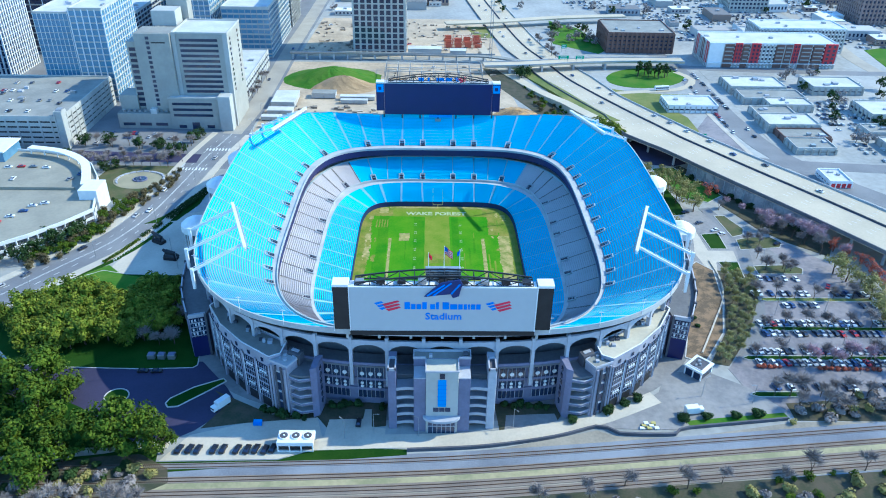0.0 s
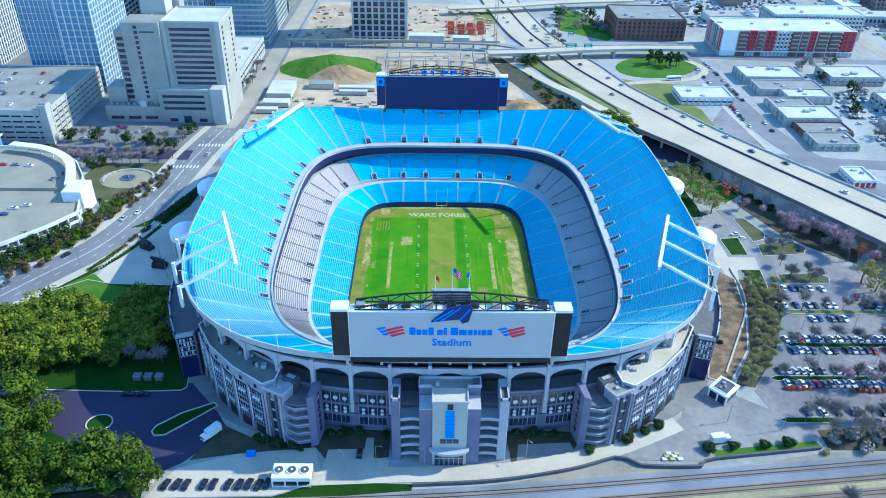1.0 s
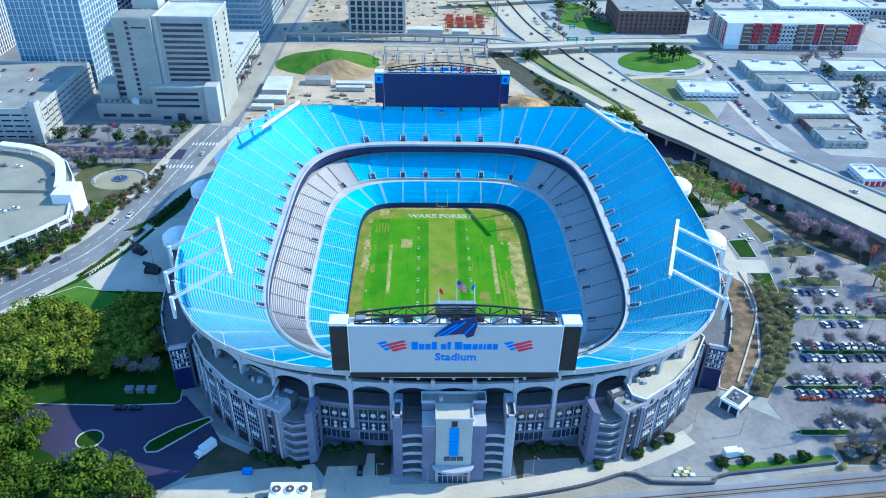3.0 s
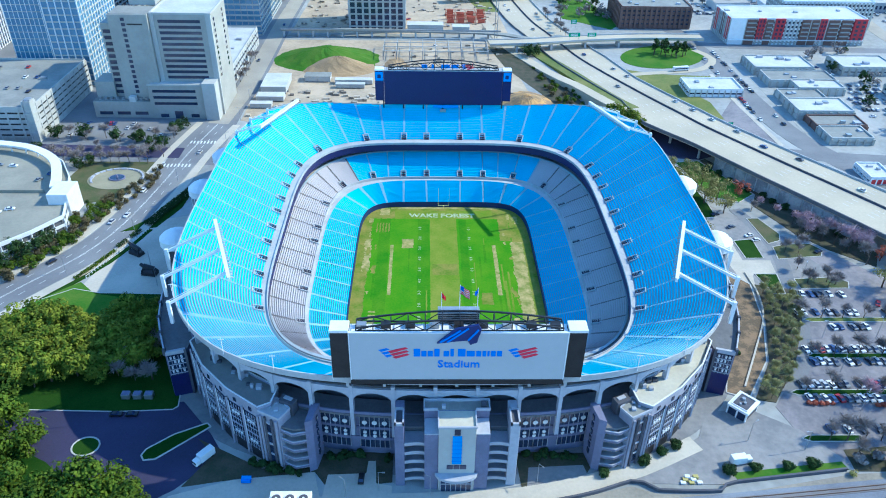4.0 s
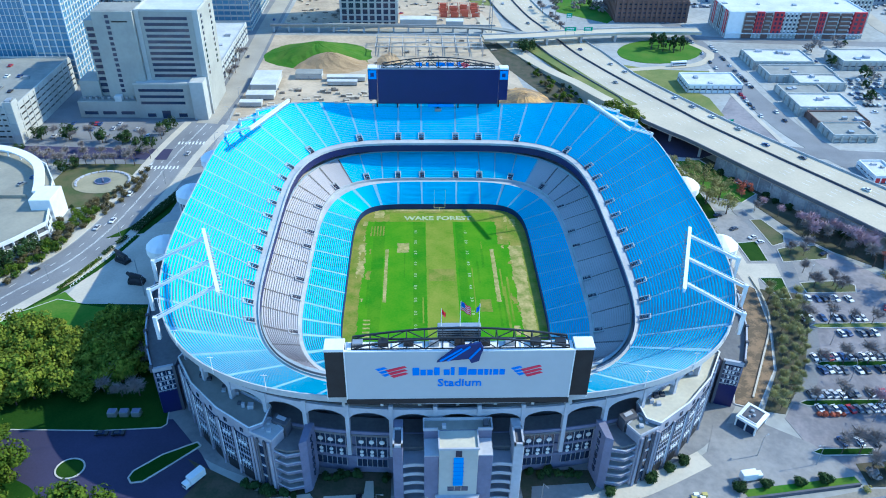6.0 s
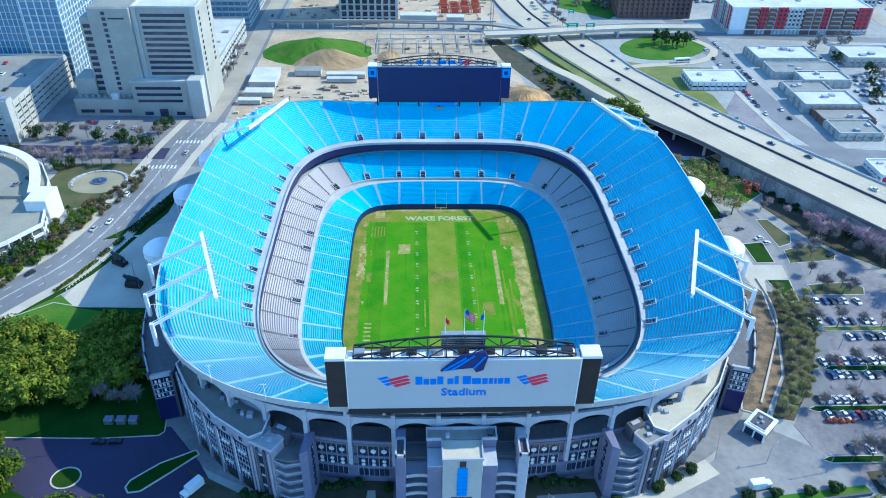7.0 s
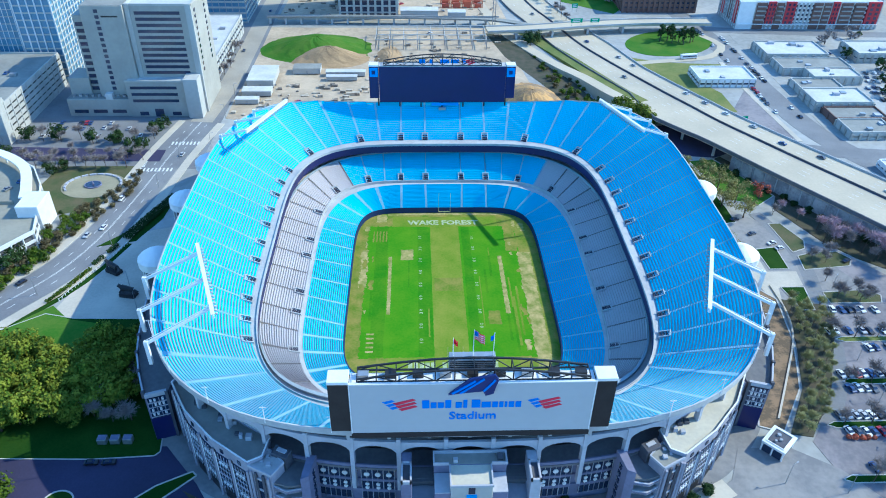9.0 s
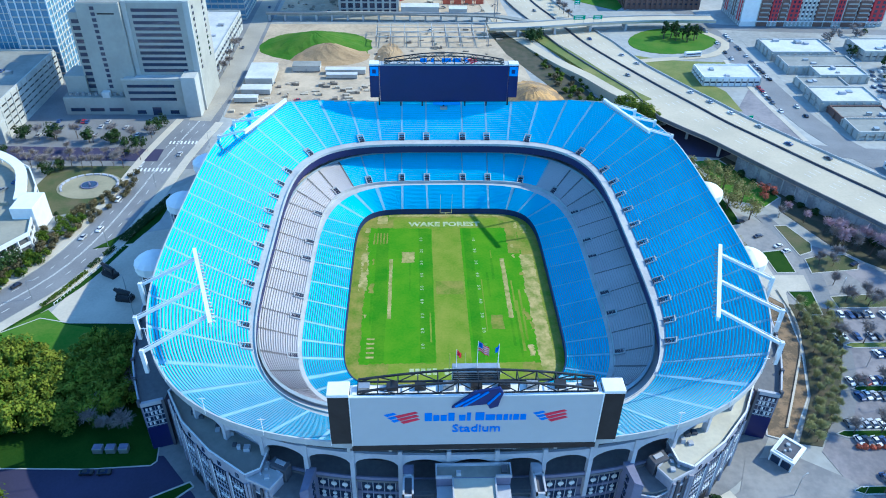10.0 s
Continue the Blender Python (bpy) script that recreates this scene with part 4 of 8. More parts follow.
                wp("mullion", beam(bmesh.new(), up(p + nrm * 0.42, 13.5), up(p + nrm * 0.42, 28.5), 0.24 if edge_one else 0.12), M_WHITE if edge_one else M_CONC_LIGHT, "", g)
            for z in (15.4, 17.6, 20.0, 22.4, 24.2, 26.4):
                wp("transom", beam(bmesh.new(), up(c0 + nrm * 0.42, z), up(c1 + nrm * 0.42, z), 0.14, 0.7 if z == 20.0 else 0.14), M_STONE_WING if z == 20.0 else M_CONC_LIGHT, "", g)
            for f in (0.3, 0.5, 0.7):
                for z in (16.5, 25.3):
                    p = c0.lerp(c1, f)
                    wp("medallion", tube(bmesh.new(), up(p + nrm * 0.35, z), up(p + nrm * 0.6, z), 0.5, n=12), M_WHITE, "", g)
            p = c0.lerp(c1, 0.5)
            # Black box stands in for the shade inside a doorway.
            wp("door_recess", beam(bmesh.new(), up(c0.lerp(c1, 0.15) + nrm * 0.1, 10.9), up(c0.lerp(c1, 0.85) + nrm * 0.1, 10.9), 0.5, 3.6), M_BLACK)
            wp("attic_window", beam(bmesh.new(), up(p - d * 0.6 + nrm * 0.1, 30.6), up(p + d * 0.6 + nrm * 0.1, 30.6), 0.3, 1.5), M_GLASS)
        for k in range(bays + 1):
            p = a3 + d * (length * k / bays)
            wp("pilaster", beam(bmesh.new(), up(p + nrm * 0.5, G), up(p + nrm * 0.5, 30.0), 0.6), M_STONE_WING)
            # Dark strip painted for a slot's shade; the wall is not recessed.
            wp("recess", beam(bmesh.new(), up(p + nrm * 0.12, 13.5), up(p + nrm * 0.12, 29.2), 1.7, 0.5), M_SLOT)

# raised terraces on both flanks, with a tall end wall
for s in (-1, 1):
    terrace = empty("flank_terrace", s * 98, -75, G, label="tall shaded terrace with a pale parapet beside the bowl", category="terrace", group="flank terraces")

    def fp(name, bm, material, label="", owner=None):
        ob = part(name, bm, material, owner or terrace, label)
        if owner is None:
            ob.location = (-s * 98, 75, -G)
        return ob
    rim_line = [(112.0, -40), (110.5, -53), (108.5, -64.6), (106.6, -73.2), (103.4, -82.0), (99.2, -91.6)]
    inner_line = [(92.4, -89.6), (92.0, -82), (95.5, -66), (98.0, -40)]
    fp("terrace_body", prism(bmesh.new(), [(s * x, y) for x, y in rim_line + inner_line], G, 28.2), M_STONE)
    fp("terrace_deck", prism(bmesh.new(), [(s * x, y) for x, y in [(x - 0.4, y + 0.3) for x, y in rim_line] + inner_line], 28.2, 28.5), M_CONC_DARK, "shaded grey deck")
    for (xa, ya), (xb, yb) in zip(rim_line, rim_line[1:]):
        fp("terrace_parapet", beam(bmesh.new(), (s * xa, ya, 29.1), (s * xb, yb, 29.1), 0.5, 1.9), M_CONC_LIGHT)
        fp("parapet_post", beam(bmesh.new(), (s * xb, yb, 28.0), (s * xb, yb, 30.6), 1.0), M_STONE_DARK)
    p, q = Vector((s * 92.6, -89.9, 0)), Vector((s * 98.9, -91.9, 0))
    nrm = Vector(((q - p).y, -(q - p).x, 0)).normalized()
    nrm = nrm if nrm.y < 0 else -nrm
    fp("cross_beam", beam(bmesh.new(), up(p, 28.9), up(q, 28.9), 1.0, 1.5), M_CONC_LIGHT, "pale beam across the end wall")
    grid = fp("end_glazing", beam(bmesh.new(), up(p.lerp(q, 0.06) + nrm * 0.1, 23.2), up(p.lerp(q, 0.94) + nrm * 0.1, 23.2), 0.4, 8.6), M_GLASS, "dark glazed end wall")
    for k in range(6):
        c = p.lerp(q, 0.06 + 0.88 * k / 5) + nrm * 0.35
        fp("mullion", beam(bmesh.new(), up(c, 18.9), up(c, 27.5), 0.18), M_STONE_WING, "", grid)
    for k, z in enumerate((19.4, 21.4, 23.6, 25.6)):
        fp("transom", beam(bmesh.new(), up(p.lerp(q, 0.06) + nrm * 0.35, z), up(p.lerp(q, 0.94) + nrm * 0.35, z), 0.2, 0.3), M_CONC_LIGHT, "", grid)
        for f in (0.2, 0.38, 0.56, 0.74):
            if (k + int(f * 10)) % 3:
                fp("light_panel", beam(bmesh.new(), up(p.lerp(q, f) + nrm * 0.32, z + 1.1), up(p.lerp(q, f + 0.1) + nrm * 0.32, z + 1.1), 0.2, 1.2), M_WHITE, "", grid)
    fp("end_wall_base", beam(bmesh.new(), up(p + nrm * 0.1, 13.9), up(q + nrm * 0.1, 13.9), 0.5, 9.8), M_SCREEN, "plain dark navy lower wall")
    fp("wall_pier", beam(bmesh.new(), up(p + nrm * 0.3, G), up(p + nrm * 0.3, 29.6), 0.9), M_STONE_DARK)

# ---- scoreboards, floodlight frames, flags and canopies ----
def truss(parent, x0, x1, y, z, rise, depth):
    """A pair of bowed black trusses above a board."""
    n = 12
    for yy in (y, y + depth):
        top = [Vector((x0 + (x1 - x0) * k / n, yy, z + 1.2 + rise * math.sin(math.pi * k / n))) for k in range(n + 1)]
        for a, b in zip(top, top[1:]):
            part("truss_chord", beam(bmesh.new(), a, b, 0.45), M_BLACK, parent)
        part("truss_chord", beam(bmesh.new(), (x0, yy, z + 0.3), (x1, yy, z + 0.3), 0.4), M_BLACK, parent)
        for k in range(n + 1):
            part("truss_post", beam(bmesh.new(), (top[k].x, yy, z), top[k], 0.3), M_BLACK, parent)
            if k < n:
                a, b = (top[k], Vector((top[k + 1].x, yy, z + 0.3))) if k % 2 else (Vector((top[k].x, yy, z + 0.3)), top[k + 1])
                part("truss_brace", beam(bmesh.new(), a, b, 0.22), M_BLACK, parent)
    for k in range(0, n + 1):
        p = Vector((x0 + (x1 - x0) * k / n, y, z + 1.2 + rise * math.sin(math.pi * k / n)))
        part("truss_tie", beam(bmesh.new(), p, p + Vector((0, depth, 0)), 0.22), M_BLACK, parent)


def stripes(parent, x, y, z, k):
    """A plain emblem of slanted red and blue bars."""
    for i in range(3):
        for material, x0, w, dz in ((M_SIGNBLUE, -4.3, 2.7, 0.0), (M_SIGNRED, -1.3, 5.6, -0.5)):
            bm = bmesh.new()
            zz = 1.2 - i * 1.15 + dz
            x00 = x0 + i * 1.05 * (0.7 if material == M_SIGNRED else 0.9)
            ww = w - i * 0.5
            pts = [(x00, zz), (x00 + ww, zz + ww * 0.30), (x00 + ww + 0.8, zz + ww * 0.30 - 0.55), (x00 + 0.95, zz - 0.75)]
            lo = [bm.verts.new((x + px * k, y - 0.12, z + pz * k)) for px, pz in pts]
            hi = [bm.verts.new((x + px * k, y + 0.1, z + pz * k)) for px, pz in pts]
            bm.faces.new(lo), bm.faces.new(hi[::-1])
            for j in range(4):
                bm.faces.new((lo[j - 1], lo[j], hi[j], hi[j - 1]))
            bmesh.ops.recalc_face_normals(bm, faces=bm.faces[:])
            part("emblem_bar", bm, material, parent)


near = empty("sign_board", 0, -121, 44, label="wide silver sign board with blue lettering and black side screens", category="sign board")
near.location = (0, 0, 0)
YB, ZB, ZT = -123.4, 46.5, 64.3
part("backing", bevelled(boxes((-36.8, 36.8, YB + 0.8, YB + 4.2, ZB, ZT - 0.3)), 0.1), M_BLACK, near)
part("sign_panel", bevelled(boxes((-31.4, 31.4, YB, YB + 0.8, ZB, ZT)), 0.1), M_SIGN, near, "plain silver sign panel")
part("panel_border", boxes((-31.7, 31.7, YB - 0.06, YB + 0.7, ZT, ZT + 0.3), (-31.7, -31.4, YB - 0.06, YB + 0.7, ZB, ZT), (31.4, 31.7, YB - 0.06, YB + 0.7, ZB, ZT)), M_WHITE, near)
part("lower_beam", boxes((-31.7, 31.7, YB - 0.1, YB + 3.5, ZB - 1.8, ZB)), M_BLACK, near)
for s in (-1, 1):
    x0, x1 = sorted((s * 31.7, s * 37.0))
    part("side_screen", boxes((x0, x1, YB + 0.5, YB + 0.9, ZB + 0.4, ZT)), M_BLACK, near, "black side screen")
    part("side_top", bevelled(boxes((x0 - 0.1, x1 + 0.1, YB + 0.3, YB + 5.0, ZT - 0.2, ZT + 0.8)), 0.08), M_WHITE, near, "white cap of the side cabinet")
part("service_deck", boxes((-31.4, 31.4, YB + 0.9, YB + 4.6, ZT - 0.6, ZT - 0.2)), M_WHITE, near)
for k in range(9):
    x = -28 + k * 7
    part("deck_cabinet", boxes((x - 1.4, x + 1.4, YB + 2.4, YB + 4.3, ZT - 0.2, ZT + 1.0 + 0.3 * (k % 2))), M_BLACK if k % 3 else M_STEEL, near)
truss(near, -29.5, 30.0, YB + 1.0, ZT - 0.1, 3.0, 4.2)
# first line of the sign: plain blue blocks, one for each letter
blocks = [1.25, 1.0, 1.05, 1.05, 0, 1.1, 0.7, 0, 1.5, 1.6, 1.0, 0.75, 0.45, 0.95, 1.0]
unit = 26.0 / sum((b or 0.3) + 0.22 for b in blocks)
x = -13.0
for i, b in enumerate(blocks):
    if b:
        tall = 2.9 if i in (0, 3, 6, 8) else 2.1
        part("letter_block", bevelled(boxes((x, x + b * unit, YB - 0.22, YB + 0.05, 55.7, 55.7 + tall)), 0.1), M_SIGNBLUE, near, "blue sign block")
    x += ((b or 0.3) + 0.22) * unit
lettering("sign_word", "Stadium", 3.9, pose(0.2, YB - 0.1, 52.7, 90), M_SIGNBLUE, near, "blue raised lettering", 1.0, 0.12)
stripes(near, -19.3, YB, 57.0, 0.92)
stripes(near, 18.2, YB, 57.0, 0.92)
# plain emblem plate on the top edge
bm = bmesh.new()
for pts, yy in (([(-6.3, 61.2), (-1.0, 66.6), (5.4, 68.0), (6.3, 66.2), (5.6, 63.6), (5.2, 61.6), (3.2, 60.8), (2.4, 62.4), (-2.0, 61.9)], 0.0),):
    lo, hi = ([bm.verts.new((px, YB - 0.9 + dy, pz)) for px, pz in pts] for dy in (0, 0.7))
    bm.faces.new(lo), bm.faces.new(hi[::-1])
    for j in range(len(pts)):
        bm.faces.new((lo[j - 1], lo[j], hi[j], hi[j - 1]))
bmesh.ops.recalc_face_normals(bm, faces=bm.faces[:])
part("emblem_plate", bm, M_NAVY, near, "dark navy emblem plate")
for a, b in (((-5.4, 61.8), (0.4, 66.2)), ((-3.4, 61.9), (2.6, 66.9)), ((2.6, 62.6), (5.4, 66.4))):
    part("emblem_line", beam(bmesh.new(), (a[0], YB - 1.0, a[1]), (b[0], YB - 1.0, b[1]), 0.3, 0.55), M_SIGNBLUE, near)
part("flag_deck", bevelled(boxes((-6.0, 6.0, YB + 5.0, YB + 8.0, ZT - 1.0, ZT + 3.6)), 0.1), M_STEEL, near, "grey louvred box behind the truss")
for k in range(6):
    part("louvre", boxes((-5.9, 5.9, YB + 4.88, YB + 5.02, ZT - 0.5 + k * 0.65, ZT - 0.2 + k * 0.65)), M_BLACK, near)
for s in range(7):
    x = -33 + s * 11
    part("board_strut", beam(bmesh.new(), (x, YB + 4.2, ZT - 4), (x, YB + 11, rim_z(-110) - 3), 0.6), M_STEEL, near)
    part("board_strut", beam(bmesh.new(), (x, YB + 2.4, ZB), (x, YB + 2.4, rim_z(-120) - 3.5), 0.9), M_CONC, near)

far = empty("video_board", 0, 104, 40, label="wide dark video board with a bowed black truss on top", category="video board")
far.location = (0, 0, 0)
YF, ZF0, ZF1 = 103.0, 40.0, 59.2
part("screen", bevelled(boxes((-32.4, 32.4, YF, YF + 2.5, ZF0, ZF1)), 0.1), M_SCREEN, far, "unlit dark blue screen")
for s in (-1, 1):
    x0, x1 = sorted((s * 32.6, s * 37.4))
    part("side_screen", boxes((x0, x1, YF + 0.3, YF + 2.5, ZF0 + 2.2, ZF1)), M_SCREEN, far)
    part("side_panel", boxes((x0 + 0.3, x1 - 0.3, YF + 0.15, YF + 0.35, ZF1 - 5.4, ZF1 - 0.6)), M_BANNER, far, "bright blue square panel")
    part("side_emblem", boxes((x0 + 1.4, x1 - 1.6, YF + 0.05, YF + 0.2, ZF1 - 4.0, ZF1 - 2.0)), M_NAVY, far)
    part("side_top", boxes((x0, x1, YF + 0.2, YF + 5.0, ZF1, ZF1 + 0.8)), M_WHITE, far)
part("service_deck", boxes((-32.4, 32.4, YF + 0.3, YF + 5.2, ZF1, ZF1 + 0.4)), M_CONC, far)
truss(far, -30.0, 30.0, YF + 1.0, ZF1 + 0.2, 3.4, 4.5)
for k, wdt in enumerate((3.2, 1.4, 4.6, 4.0)):
    part("sign_bar", boxes((-12 + k * 5.4, -12 + k * 5.4 + wdt, YF + 1.2, YF + 1.6, ZF1 + 1.4, ZF1 + 3.4)), M_SIGNBLUE, far, "blue sign bar")
stripes(far, 12.5, YF + 1.2, ZF1 + 2.4, 0.75)
part("lower_sign", boxes((-5.5, 8.5, YF - 1.3, YF - 0.9, ZF0 - 1.2, ZF0 + 0.2)), M_BANNER, far, "low blue sign strip")
part("camera_box", bevelled(boxes((-1.8, 1.8, YF - 3.0, YF - 1.5, ZF0 - 3.2, ZF0 - 1.8)), 0.08), M_STEEL, far)
for s in range(7):
    part("board_strut", beam(bmesh.new(), (-33 + s * 11, YF + 1.6, ZF0 + 2.5), (-33 + s * 11, YF + 1.2, 35.6), 0.7), M_BLACK, far)


def light_frame(p0, p1, feet, z, label_extra):
    f = empty("floodlight_frame", feet[1][0], feet[1][1], feet[1][2], label="white steel floodlight frame leaning out over the upper seats", category="floodlight", group="floodlight frames")
    base = Vector(feet[1])
    a, b = Vector((*p0, z)), Vector((*p1, z))

    def fp(name, bm, material, label=""):
        ob = part(name, bm, material, f, label)
        ob.location = -base
        return ob
    fp("lamp_beam", beam(bmesh.new(), a, b, 0.8, 1.0), M_WHITE)
    fp("catwalk", beam(bmesh.new(), a + Vector((0, 0, 1.0)), b + Vector((0, 0, 1.0)), 1.2, 0.15), M_WHITE)
    d = (b - a) / 22
    side = Vector((-a.x, -a.y, 0)).normalized()
    for k in range(1, 22):
        c = a + d * k + side * 0.75
        fp("lamp", tube(bmesh.new(), c + Vector((0, 0, -0.3)), c + side * 0.6 + Vector((0, 0, -0.7)), 0.3, 0.42, 8), M_STEEL)
    for k, foot in enumerate(feet):
        tip = a.lerp(b, (0.12, 0.5, 0.88)[k])
        fp("arm", beam(bmesh.new(), foot, tip, 0.65, 0.9), M_WHITE)
        back_foot = Vector(foot) + (Vector(foot) - tip).normalized() * 0.1
        fp("arm_post", beam(bmesh.new(), (foot[0], foot[1], foot[2] + 1.0), (foot[0], foot[1], foot[2] - 8.0), 1.1), M_WHITE)
        fp("arm_stay", beam(bmesh.new(), tip + Vector((0, 0, 0.8)), (foot[0], foot[1], foot[2] + 1.2), 0.16), M_WHITE)


for s in (-1, 1):
    light_frame((s * 87.3, -50.6), (s * 74.0, -87.6), [(s * 104.6, -58.0, 48.5), (s * 101.0, -75.0, 48.8), (s * 94.6, -90.0, 49.0)], 57.0, "")
    light_frame((s * 75.3, 75.5), (s * 88.5, 42.0), [(s * 92.5, 79.0, 46.0), (s * 98.7, 66.0, 46.5), (s * 102.4, 51.0, 46.5)], 53.0, "")


def flag(x, material, label, lean, tall=7.6, size=1.0):
    f = empty("flagpole", x, YB + 6.5, ZT + 3.6, label=label, category="flag", group="flags on the sign board")
    part("pole", tube(bmesh.new(), (0, 0, 0), (0, 0, tall), 0.12, 0.07), M_WHITE, f)
    nx = 8

    def cloth(name, i0, i1, h0, h1, out, mt):
        """A hanging piece of the flag between two heights, set a little proud on both faces."""
        bm = bmesh.new()
        for s in (-1, 1) if out else (0,):
            vs = [[bm.verts.new((0.1 + lean * 2.6 * size * i / nx, 0.45 * math.sin(i * 1.1) * i / nx + s * out, tall - 0.3 - size * (2.3 * h + 1.9 * (i / nx) ** 1.3))) for h in (h0, (h0 + h1) / 2, h1)] for i in range(i0, i1 + 1)]
            for i in range(len(vs) - 1):
                for j in range(2):
                    bm.faces.new((vs[i][j], vs[i + 1][j], vs[i + 1][j + 1], vs[i][j + 1]))
        bmesh.ops.solidify(bm, geom=bm.faces[:], thickness=0.03)
        part(name, bm, mt, f)
    cloth("flag_cloth", 0, nx, 0, 1, 0, material)
    if material == M_FLAGW:
        for k in range(5):
            cloth("flag_stripe", 0, nx, k * 0.22, k * 0.22 + 0.11, 0.06, M_SIGNRED)
        cloth("flag_canton", 0, 3, 0, 0.54, 0.11, M_SIGNBLUE)


M_FLAGW = mat("flag_white", (0.72, 0.70, 0.72), (0.62, 0.6, 0.64), 0.8)
flag(-5.0, M_SIGNRED, "red flag on a white pole", 0.55, 6.2, 0.75)
flag(0.2, M_FLAGW, "red and white striped flag on a white pole", 0.85, 8.8, 1.25)
flag(5.4, M_SIGNBLUE, "blue flag on a white pole", -0.5, 7.8, 0.75)


def canopy(x, y):
    c = empty("tent_canopy", x, y, 24, label="white peaked fabric canopy above a corner entrance", category="canopy", group="white canopies")
    bm = bmesh.new()
    n, prof = 14, ((7.0, 5.0), (7.0, 8.2), (5.4, 9.6), (2.8, 11.0), (0.5, 11.8))
    rows = [[bm.verts.new((r * math.cos(2 * math.pi * k / n), r * math.sin(2 * math.pi * k / n), h)) for k in range(n)] for r, h in prof]
    for a, b in zip(rows, rows[1:]):
        for k in range(n):
            bm.faces.new((a[k - 1], a[k], b[k], b[k - 1]))
    bm.faces.new(rows[-1]), bm.faces.new(rows[0][::-1])
    part("fabric", bm, M_CANOPY, c)
    part("drum", tube(bmesh.new(), (0, 0, -15), (0, 0, 7.5), 5.6, n=20), M_STONE_DARK, c, "dark round stair drum")
    for k in range(6):
        a = math.pi * 2 * k / 6
        part("post", tube(bmesh.new(), (6.5 * math.cos(a), 6.5 * math.sin(a), -15), (6.5 * math.cos(a), 6.5 * math.sin(a), 7.8), 0.25), M_WHITE, c)


for x, y in ((114.0, 27), (114.0, -23), (-114.0, -22), (-113.5, 21), (-110.5, 55)):
    canopy(x, y)

# thin masts that stand on the rim
pts = ring(*between(UP_LOW, RIM, 1.02), 40)
for k in range(24, 37):
    if k in (29, 30, 31):
        continue
    x, y = pts[k]
    mast = empty("rim_mast", x, y, rim_z(y) + 1.0, label="thin white mast on the rim of the bowl", category="mast", group="rim masts")
    part("mast_pole", tube(bmesh.new(), (0, 0, -1.5), (0, 0, 5.0), 0.14, 0.09), M_WHITE, mast)
    part("mast_arm", beam(bmesh.new(), (-0.9, 0, 4.6), (0.9, 0, 4.6), 0.15), M_WHITE, mast)


# ---- ground, roads and pavements ----
bm = bmesh.new()
rows = []
inner_pts = ring(*tuple(np.subtract(SHELL, (6, 0, 6, 6, 0, 0))), 128)
for f in (0, 0.02, 0.05, 0.12, 0.3, 0.6, 1.0):
    row = []
    for k, (x, y) in enumerate(inner_pts):
        th = math.atan2(y + 10, x)
        row.append(bm.verts.new((x + (4200 * math.cos(th) - x) * f, y + (4200 * math.sin(th) - y) * f, G)))
    rows.append(row)
for a, b in zip(rows, rows[1:]):
    for k in range(128):
        bm.faces.new((a[k - 1], a[k], b[k], b[k - 1]))
bmesh.ops.recalc_face_normals(bm, faces=bm.faces[:])
ground = part("ground", bm, M_CITY, None, "pale grey city ground of asphalt and concrete", category="ground", kind="structure")
if ground.data.polygons[0].normal.z < 0:
    ground.data.flip_normals()

part("apron_pavement", solid_ring(tuple(np.subtract(SHELL, (5, 0, 5, 5, 0, 0))), tuple(np.add(SHELL, (13, 0, 12, 6, 0, 0))), G - 0.3, G + 0.06, 128), M_PLAZA, None, "pale concrete apron round the stadium", category="pavement", kind="structure")
slab("building_site", [(-126, 150), (-40, 120), (50, 130), (62, 200), (50, 312), (-126, 312)], G + 0.08, M_SAND, "pale sandy building site with tracks", "building site")
slab("building_site", [(-122, 330), (60, 330), (50, 470), (-118, 470)], G + 0.08, M_SAND, "pale sandy building site behind the viaduct", "building site")

slab("city_block", [(-128, 104), (-120, 800), (-700, 800), (-700, 104)], G + 0.03, M_ROAD, "grey paving among the office towers", "ground")
street = [(-226, -96), (-212, -70), (-196, -46), (-180, -22), (-166, -1), (-157, 25), (-151, 62), (-146, 105), (-139, 145), (-134, 200), (-133, 270), (-133, 360), (-131, 470), (-128, 760)]
part("road", ribbon(street, 18, G + 0.1), M_ROAD, None, "grey curving city street with lane lines", category="road", kind="structure")
# Pale copy over the grey road: the sunlight is put into the colour.
part("road", ribbon(street[8:], 13, G + 0.13), M_ROAD_PALE, None, "street running away from the stadium, painted pale for its sunlight", category="road", kind="structure")
part("pavement", ribbon(street[:9], 4.5, G + 0.24, off=12), M_WALK, None, "pale pavement along the street", category="pavement", kind="structure")
part("pavement", ribbon(street[:9], 4.0, G + 0.24, off=-11.8), M_WALK, None, "pale pavement along the street", category="pavement", kind="structure")
part("grass_verge", ribbon(street[:6], 2.4, G + 0.22, off=15.6), M_GRASS, None, "narrow green verge beside the street", category="grass", kind="structure")
for off, lab in ((-0.25, "double"), (0.25, "double")):
    part("lane_line", ribbon(street[:9], 0.16, G + 0.13, thick=0.02, off=off), M_LINE, None, "painted centre line", category="road marking", kind="structure")
line = smooth_line([(x, y, 0) for x, y in street[:9]], 3.0)
for off in (-4.4, 4.4):
    bm = bmesh.new()
    for i in range(0, len(line) - 1, 3):
        s = sides(line)[i]
        a, b = line[i] + s * off, line[i + 1] + s * off
        beam(bm, a + Vector((0, 0, G + 0.12)), b + Vector((0, 0, G + 0.12)), 0.18, 0.03)
    part("lane_dashes", bm, M_LINE, None, "dashed white lane line", category="road marking", kind="structure")
